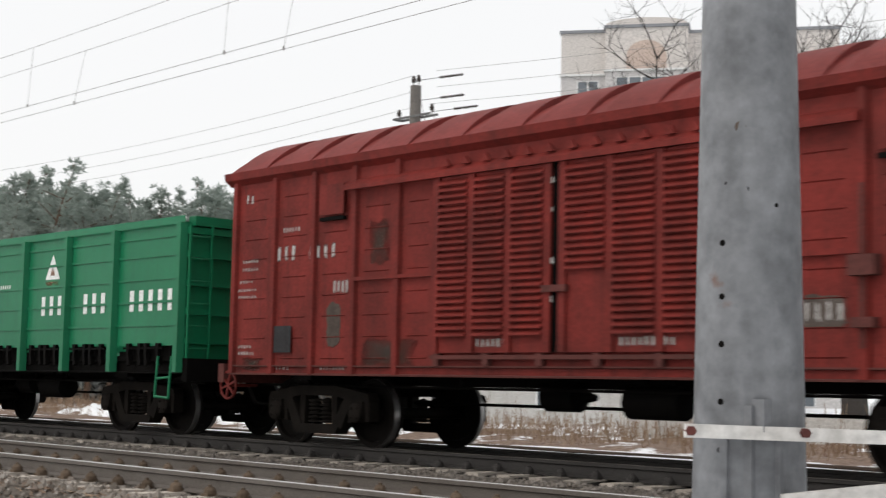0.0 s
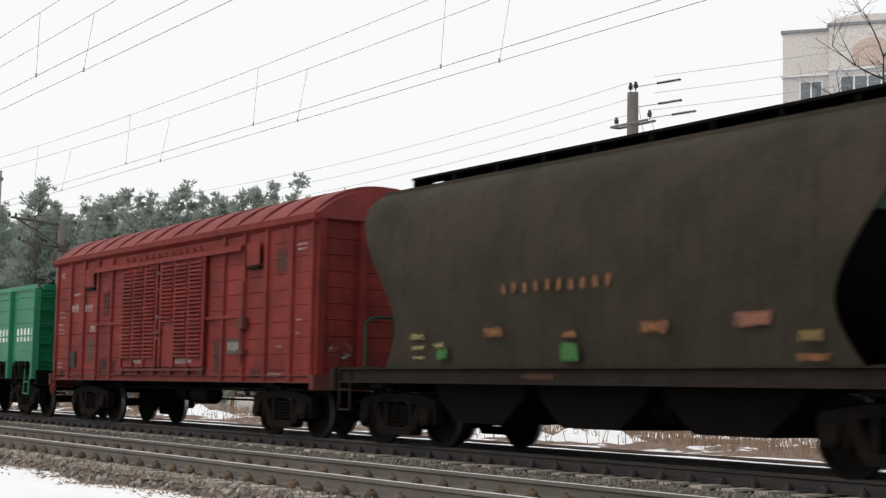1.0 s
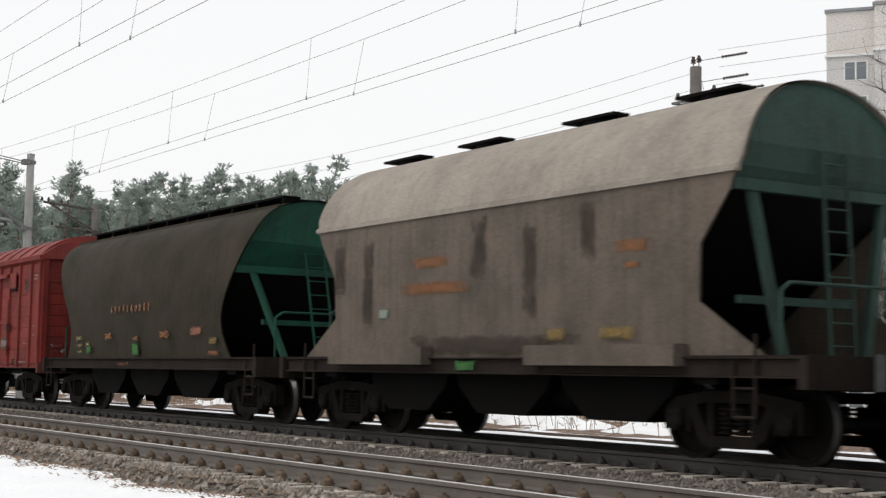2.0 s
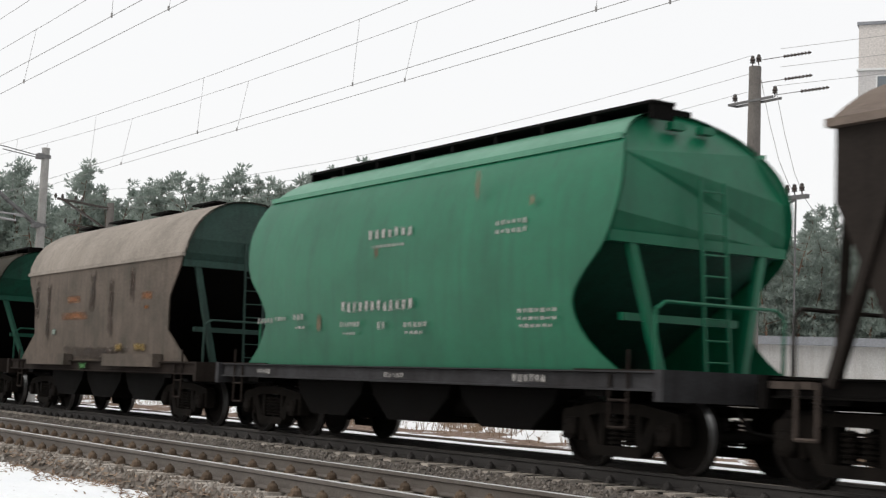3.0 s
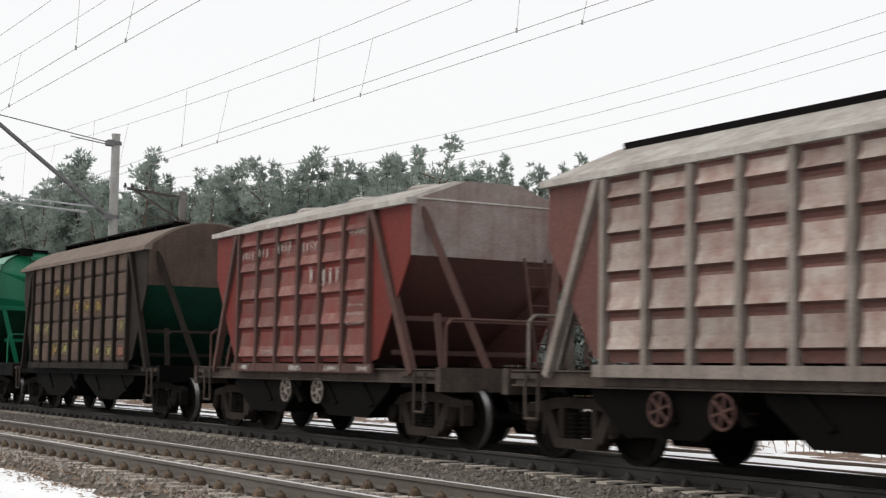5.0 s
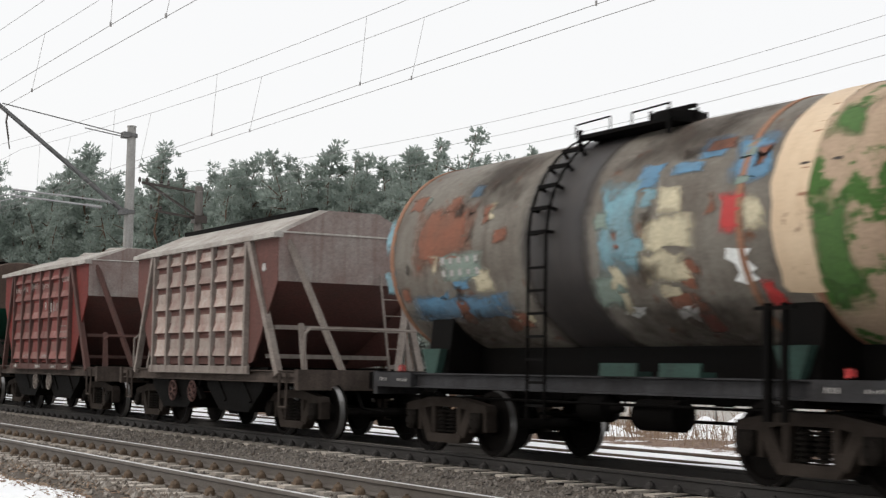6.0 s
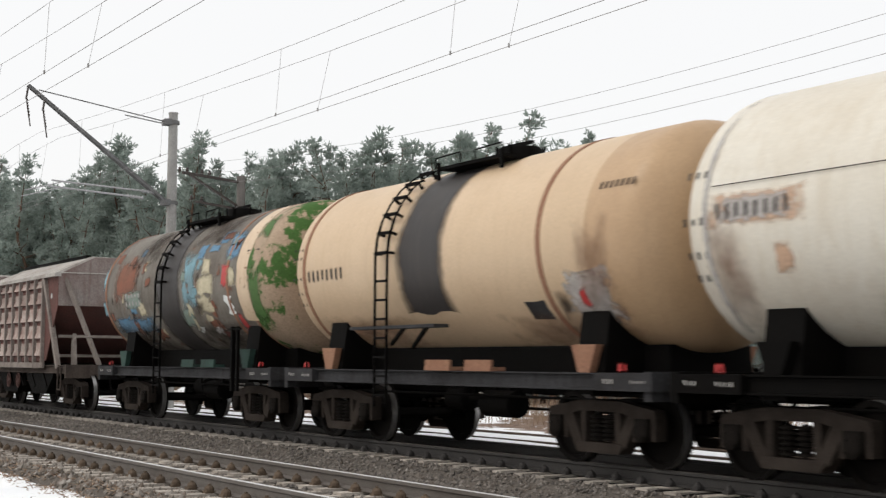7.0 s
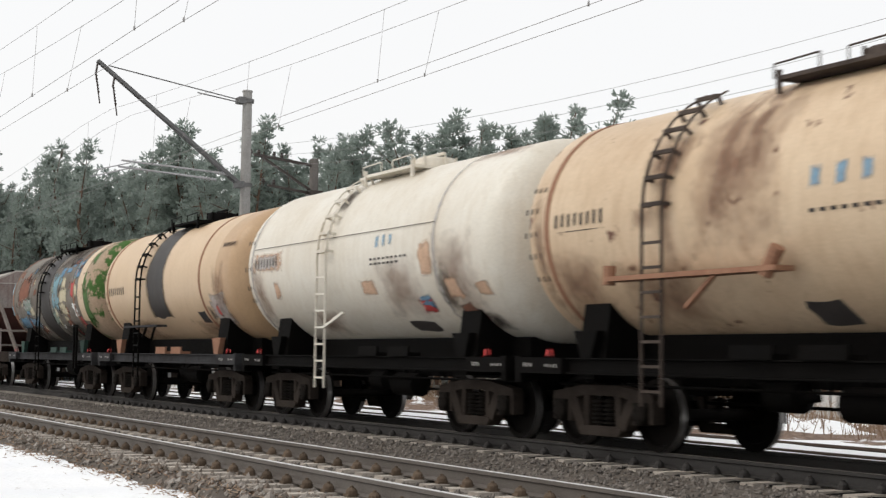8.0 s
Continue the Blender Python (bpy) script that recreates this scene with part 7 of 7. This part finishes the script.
def edge(a):
    """How far the wood's edge lies in a direction."""
    return float(np.interp(a, (30, 50, 57, 62, 66, 71.5, 80, 92), (66, 63, 58, 57, 64, 77, 90, 104)))


def forest():
    rng = random.Random(21)
    for i in range(230):
        a = 33 + 58 * (i + rng.uniform(-0.5, 0.5)) / 230
        d = edge(a) + rng.uniform(0, 9)
        h = d * math.tan(radians(skyline(a) + rng.uniform(-1.2, 0.4))) + 1.3
        pine(EYE[0] - d * math.sin(radians(a)), EYE[1] + d * math.cos(radians(a)), -0.3, h, rng.randrange(7), rng.uniform(0, 360), rng.random() < 0.12)
    # the wood behind the edge: many crowns in one
    co = []
    for k in range(500):
        a = rng.uniform(33, 92)
        d = edge(a) + rng.uniform(8, 30)
        h = d * math.tan(radians(skyline(a) + rng.uniform(-1.3, -0.25)))
        ref, trunk, crown = PINES[rng.randrange(7)]
        s = h / ref
        c = np.empty(len(crown.vertices) * 3, np.float32)
        crown.vertices.foreach_get("co", c)
        c = c.reshape(-1, 4, 3)[::3].reshape(-1, 3)
        t = rng.uniform(0, 6.28)
        ct, st = math.cos(t), math.sin(t)
        q = np.stack([c[:, 0] * ct - c[:, 1] * st, c[:, 0] * st + c[:, 1] * ct, c[:, 2]], 1)
        # larger sprays for the trees further in
        m = q.reshape(-1, 4, 3)
        m = m.mean(1, keepdims=True) + (m - m.mean(1, keepdims=True)) * 2.0
        q = m.reshape(-1, 3) * np.array([s * 1.25, s * 1.25, s]) + np.array([EYE[0] - d * math.sin(radians(a)), EYE[1] + d * math.cos(radians(a)), 0.0])
        co.append(q)
    co = np.concatenate(co)
    me = bpy.data.meshes.new("far_woods")
    me.from_pydata(co.tolist(), [], np.arange(len(co)).reshape(-1, 4).tolist())
    me.materials.append(HAZY_NEEDLES)
    tagged(new("far_woods", me), "dense pine wood behind the forest edge, haze in its pale colour", "forest", kind="stuff")
    # undergrowth of young trees and bushes along the edge
    verts, faces = [], []
    for k in range(85000):
        a = rng.uniform(33, 92)
        d = edge(a) + rng.uniform(2, 16)
        z = rng.random() ** 1.2 * (5.2 + 1.2 * math.sin(a * 1.3))
        p = Vector((EYE[0] - d * math.sin(radians(a)), EYE[1] + d * math.cos(radians(a)), z))
        ax = Vector((rng.gauss(0, 1), rng.gauss(0, 1), rng.gauss(0.4, 0.6))).normalized()
        sd = ax.cross(Vector((rng.uniform(-1, 1), rng.uniform(-1, 1), rng.uniform(-1, 1)))).normalized()
        ln, wd = rng.uniform(0.3, 0.65), rng.uniform(0.08, 0.16)
        o = len(verts)
        verts += [tuple(p - sd * wd), tuple(p + sd * wd), tuple(p + ax * ln + sd * wd * 0.4), tuple(p + ax * ln - sd * wd * 0.4)]
        faces.append((o, o + 1, o + 2, o + 3))
    me = bpy.data.meshes.new("undergrowth")
    me.from_pydata(verts, [], faces)
    me.materials.append(HAZY_UNDERGROWTH)
    tagged(new("undergrowth", me), "undergrowth of young trees at the forest edge, haze in its pale colour", "undergrowth", kind="stuff")


forest()


# ---- bare trees ----
def bare_tree(x, y, height, seed, lean, n_twigs=1.0):
    rng = random.Random(seed)
    limbs, twigs = bmesh.new(), bmesh.new()

    def grow(p, d, length, r, depth):
        pts = [p]
        seg = 4
        for i in range(seg):
            d = (d + Vector((rng.uniform(-1, 1), rng.uniform(-1, 1), rng.uniform(-0.4, 0.9))) * 0.16).normalized()
            pts.append(pts[-1] + d * length / seg)
        for i in range(seg):
            tube(limbs if depth < 3 else twigs, pts[i], pts[i + 1], r * (1 - 0.16 * i), 6 if depth < 2 else 4, r * (1 - 0.16 * (i + 1)))
        if depth >= 5:
            return
        for i in range(1, seg + 1):
            for _ in range(1 if i < seg else 2):
                if rng.random() < 0.88:
                    side = Vector((rng.gauss(0, 1), rng.gauss(0, 1), rng.gauss(0.15, 0.5))).normalized()
                    nd = (d * 0.65 + side * 0.75).normalized()
                    grow(pts[i], nd, length * rng.uniform(0.5, 0.72), r * (0.62 - 0.05 * i), depth + 1)

    grow(Vector((0, 0, 0)), Vector(lean).normalized(), height * 0.42, height * 0.025, 0)
    t = new("bare_tree")
    t.location = (x, y, -0.5)
    tagged(t, "leafless winter tree with dark spreading branches", "bare tree", "bare trees")
    part("trunk", limbs, BARE_BARK, t)
    part("branch", twigs, BARE_BARK, t)


bare_tree(-14.9, 23.9, 17, 5, (0.03, 0.0, 1))
bare_tree(-10.5, 26.5, 18, 8, (-0.1, 0.05, 1))


# ---- apartment house ----
def apartment_house():
    house = new("apartment_house")
    # the front runs along local x; local -y looks at the railway
    house.matrix_basis = pose(-58.0, 63.6, -0.8, 0, 0, 36) @ Matrix.Diagonal((1.1, 0.9, 0.86, 1))
    tagged(house, "pale grey ten-storey apartment house with a cream top floor", "apartment house")
    H, st = 32.2, 2.85
    for nm, x0, x1, y0, y1, h in (("wall", 0, 3.0, 0, 13, H), ("wall", 3.0, 8.4, -0.7, 13, H + 0.2), ("wall", 8.4, 18.0, 0.2, 13, H - 0.2)):
        body = part(nm, boxes((x0, x1, y0, y1, 0, h - 3.6)), FAR_WALL, house)
        part("attic", boxes((x0, x1, y0, y1, h - 3.6, h)), FAR_CREAM, house, "cream painted attic storey")
        part("ledge", boxes((x0 - 0.1, x1 + 0.1, y0 - 0.15, y1, h - 3.72, h - 3.55)), WHITE_TRIM, house)
        part("roof_edge", boxes((x0 - 0.1, x1 + 0.1, y0 - 0.15, y1 + 0.1, h, h + 0.25)), ROOF_SLATE, house)
    bm = bmesh.new()
    prism(bm, [(3.0, H + 0.45)] + [(5.7 + 2.7 * math.cos(t), H + 0.45 + 0.6 * math.sin(t)) for t in (math.pi * (1 - i / 12) for i in range(13))] + [(8.4, H + 0.45)], "y", -0.75, -0.2)
    part("pediment", bm, FAR_CREAM, house)
    bm = bmesh.new()
    prism(bm, [(4.4, H - 3.5), (7.0, H - 3.5)] + [(5.7 + 1.3 * math.cos(t), H - 2.2 + 1.3 * math.sin(t)) for t in (math.pi * i / 10 for i in range(11))], "y", -0.78, -0.69)
    part("arch", bm, ARCH_ORANGE, house, "orange brick arch")
    for k in range(10):
        z = 0.9 + k * st
        for x0, x1, y, cols in ((1.1, 2.5, 0.0, 2), (3.7, 7.9, -0.7, 5), (9.2, 11.0, 0.2, 2), (12.6, 16.4, 0.2, 5)):
            hgt = 1.45 if cols == 2 else 1.6
            win = part("window", boxes((x0 - 0.05, x1 + 0.05, y + 0.03, y + 0.05, z - 0.06, z + hgt + 0.06)), WHITE_TRIM, house)
            for za in (z - 0.06, z + hgt):
                part("window_rail", boxes((x0 - 0.05, x1 + 0.05, y - 0.03, y + 0.028, za, za + 0.06)), WHITE_TRIM, win)
            for c in range(cols):
                a, b = x0 + (x1 - x0) * c / cols, x0 + (x1 - x0) * (c + 1) / cols
                part("pane", boxes((a + 0.05, b - 0.05, y - 0.02, y + 0.03, z + 0.02, z + hgt - 0.02)), GLASS, win)
            for c in range(cols + 1):
                a = x0 + (x1 - x0) * c / cols
                part("mullion", boxes((a - 0.05, a + 0.05, y - 0.05, y + 0.04, z, z + hgt)), WHITE_TRIM, win)
            if cols == 5:
                part("balcony_front", boxes((x0 - 0.15, x1 + 0.15, y - 0.22, y - 0.04, z - 1.0, z - 0.06)), FAR_WALL, house)
                part("balcony_slab", boxes((x0 - 0.2, x1 + 0.2, y - 0.3, y - 0.03, z - 1.1, z - 1.0)), WHITE_TRIM, house)


apartment_house()


# ---- behind the railway ----
def low_shed():
    shed = new("low_shed")
    shed.matrix_basis = pose(-20.2, 15.6, -0.6, 0, 0, 38)
    tagged(shed, "small white flat-roofed shed beside the railway", "shed")
    part("wall", boxes((0, 9.0, 0, 4, 0, 3.1)), PANEL_WHITE, shed)
    part("roof", boxes((-0.3, 9.3, -0.4, 4.3, 3.1, 3.32)), ROOF_SLATE, shed, "grey sheet roof")
    win = part("window", boxes((4.6, 5.6, -0.05, 0.02, 0.8, 2.0)), WHITE_TRIM, shed)
    for a in (4.68, 5.14):
        part("pane", boxes((a, a + 0.38, -0.065, -0.04, 0.88, 1.92)), GLASS, win)
    part("door", boxes((1.4, 2.3, -0.05, 0.02, 0.0, 2.0)), FRAME_GREY, shed)


low_shed()


def bank_material():
    """Trodden brown earth and dead grass with scraps of old snow."""
    m, nd, lk, bs = tree_of("weedy_bank_earth")
    tc, a, b = nd.new("ShaderNodeTexCoord"), nd.new("ShaderNodeTexNoise"), nd.new("ShaderNodeTexNoise")
    a.inputs["Scale"].default_value, a.inputs["Detail"].default_value, a.inputs["Roughness"].default_value = 0.55, 9, 0.7
    b.inputs["Scale"].default_value, b.inputs["Detail"].default_value = 11, 6
    for n in (a, b):
        lk.new(tc.outputs["Object"], n.inputs["Vector"])
    earth = ramp_of(nd, 0.3, 0.72, (0.085, 0.05, 0.035, 1), (0.27, 0.19, 0.14, 1))
    lk.new(b.outputs["Fac"], earth.inputs[0])
    cover = ramp_of(nd, 0.54, 0.58)
    lk.new(a.outputs["Fac"], cover.inputs[0])
    mx = nd.new("ShaderNodeMix")
    mx.data_type = "RGBA"
    mx.inputs[7].default_value = (0.8, 0.81, 0.83, 1)
    lk.new(cover.outputs[0], mx.inputs[0])
    lk.new(earth.outputs[0], mx.inputs[6])
    lk.new(mx.outputs[2], bs.inputs["Base Color"])
    bs.inputs["Roughness"].default_value = 0.95
    bp = nd.new("ShaderNodeBump")
    bp.inputs["Strength"].default_value, bp.inputs["Distance"].default_value = 0.8, 0.06
    lk.new(b.outputs["Fac"], bp.inputs["Height"])
    lk.new(bp.outputs[0], bs.inputs["Normal"])
    return m


def weedy_bank():
    bm = bmesh.new()
    xs, ys = [-62 + 0.5 * i for i in range(150)], [5.9 + 0.3 * i for i in range(26)]
    grid = []
    for x in xs:
        row = []
        for y in ys:
            k = min(1, (y - 5.9) / 1.6, (13.4 - y) / 1.2)
            h = (0.03 + 0.22 * abs(noise.noise(Vector((x * 0.4, y * 0.7, 3)))) + 0.08 * noise.noise(Vector((x * 2.2, y * 2.2, 1)))) * max(0, k)
            row.append(bm.verts.new((x, y + 0.25 * noise.noise(Vector((x * 0.6, y, 9))), ground_z(x, y) - 0.03 + h)))
        grid.append(row)
    for p, q in zip(grid, grid[1:]):
        for j in range(len(ys) - 1):
            bm.faces.new((p[j], q[j], q[j + 1], p[j + 1]))
    tagged(part("weedy_bank", bm, bank_material(), smooth=60), "brown earth bank with dead grass and scraps of snow", "earth bank", kind="structure")


weedy_bank()


def block_wall(x0, y, n, seed):
    rng = random.Random(seed)
    wall = new("block_wall")
    wall.location = (x0, y, -0.75)
    tagged(wall, "low wall of dirty white concrete blocks behind the tracks", "block wall", "block walls")
    for i in range(n):
        for k in range(2):
            if k == 1 and rng.random() < 0.2:
                continue
            h = 0.58
            bm = boxes((0.02, 1.16, -0.2, 0.2, 0.01, h))
            part("block", bm, PANEL_WHITE, wall, at=pose(i * 1.2 + 0.3 * k, rng.uniform(-0.05, 0.05), k * h, 0, 0, rng.uniform(-2, 2)))


block_wall(-33.0, 14.2, 9, 1)
block_wall(-10.0, 13.2, 7, 2)
block_wall(-52.0, 15.5, 7, 3)


def snow_heap(x, y, lx, ly, h, seed):
    rng = random.Random(seed)
    bm = bmesh.new()
    n, m = 28, 16
    g = []
    for i in range(n + 1):
        row = []
        for j in range(m + 1):
            u, v = 2 * i / n - 1, 2 * j / m - 1
            k = max(0.0, (1 - u * u) * (1 - v * v))
            z = h * k ** 0.8 * (1 + 0.6 * noise.noise(Vector((u * 3 + seed, v * 3, 0)))) - 0.12
            row.append(bm.verts.new((u * lx, v * ly, z)))
        g.append(row)
    for i in range(n):
        for j in range(m):
            bm.faces.new((g[i][j], g[i + 1][j], g[i + 1][j + 1], g[i][j + 1]))
    ob = part("snow_bank", bm, SNOW, smooth=60)
    ob.location = (x, y, ground_z(x, y))
    tagged(ob, "ploughed heap of dirty snow behind the siding", "snow heap", "snow heaps")


for i, (x, y, lx, ly, h) in enumerate(((-17.5, 8.8, 3.2, 1.0, 0.55), (-27, 9.5, 2.6, 0.9, 0.4), (-12.2, 8.4, 2.0, 0.8, 0.45), (-36, 9.0, 3.5, 1.0, 0.45), (-47, 9.8, 3.0, 1.0, 0.4), (-22.5, 10.8, 2.0, 0.8, 0.6), (-60, 10, 4, 1.2, 0.5))):
    snow_heap(x, y, lx, ly, h, i)


def dry_brush():
    rng = random.Random(6)
    bm_v, bm_f = [], []
    for k in range(8000):
        x = rng.uniform(-70, 11)
        y = rng.choice((rng.uniform(7.2, 12.5), rng.uniform(9, 14), rng.uniform(11, 24)))
        h = rng.uniform(0.15, 0.6) * (1.9 if rng.random() < 0.08 else 1)
        z = ground_z(x, y) - 0.05
        dx, dy, w = rng.uniform(-0.3, 0.3), rng.uniform(-0.3, 0.3), rng.uniform(0.008, 0.02)
        o = len(bm_v)
        bm_v += [(x - w, y, z), (x + w, y, z), (x + dx * h + w * 0.5, y + dy * h, z + h), (x + dx * h - w * 0.5, y + dy * h, z + h)]
        bm_f.append((o, o + 1, o + 2, o + 3))
        for j in range(2):
            u = rng.uniform(0.4, 0.9)
            px, py, pz = x + dx * h * u, y + dy * h * u, z + h * u
            o = len(bm_v)
            ex, ez = rng.uniform(-0.2, 0.2), rng.uniform(0.05, 0.2)
            bm_v += [(px, py, pz - 0.01), (px, py, pz + 0.012), (px + ex, py + rng.uniform(-0.1, 0.1), pz + ez)]
            bm_f.append((o, o + 1, o + 2))
    me = bpy.data.meshes.new("dry_brush")
    me.from_pydata(bm_v, [], bm_f)
    me.materials.append(DRY_GRASS)
    tagged(new("dry_brush", me), "dry brown weeds standing in the snow", "dry weeds", kind="stuff")


dry_brush()


def verge_litter():
    """Dead grass and leaves between the ballast and the near snow."""
    rng = random.Random(15)
    v, f = [], []
    for k in range(9000):
        x = 9 - 60 * rng.random() ** 1.3
        y = rng.gauss(-6.98, 0.24)
        z = max(bed_z(x, y), ground_z(x, y)) + 0.005
        a, ln = rng.uniform(0, 6.3), rng.uniform(0.03, 0.12)
        w = rng.uniform(0.004, 0.02)
        c, s = math.cos(a), math.sin(a)
        o = len(v)
        v += [(x - s * w, y + c * w, z), (x + s * w, y - c * w, z + 0.01), (x + c * ln, y + s * ln, z + rng.uniform(0.0, 0.05))]
        f.append((o, o + 1, o + 2))
    me = bpy.data.meshes.new("dead_grass")
    me.from_pydata(v, [], f)
    me.materials.append(DRY_GRASS)
    tagged(new("dead_grass", me), "dead grass and leaves at the snow's edge", "dead grass", kind="stuff")


verge_litter()


lay_sleepers()


def motions():
    times = [0.5 * i for i in range(17)]
    for w, c in wagons:
        walk(w, [(t, pose(c + train_x(t), 0, 0)) for t in times])
    every = [i / 30 for i in range(241)]
    for ws, x in wheelsets:
        walk(ws, [(t, pose(x, 0, 0.475, 0, math.degrees(train_x(t) / 0.475) % 360, 0)) for t in every])


motions()
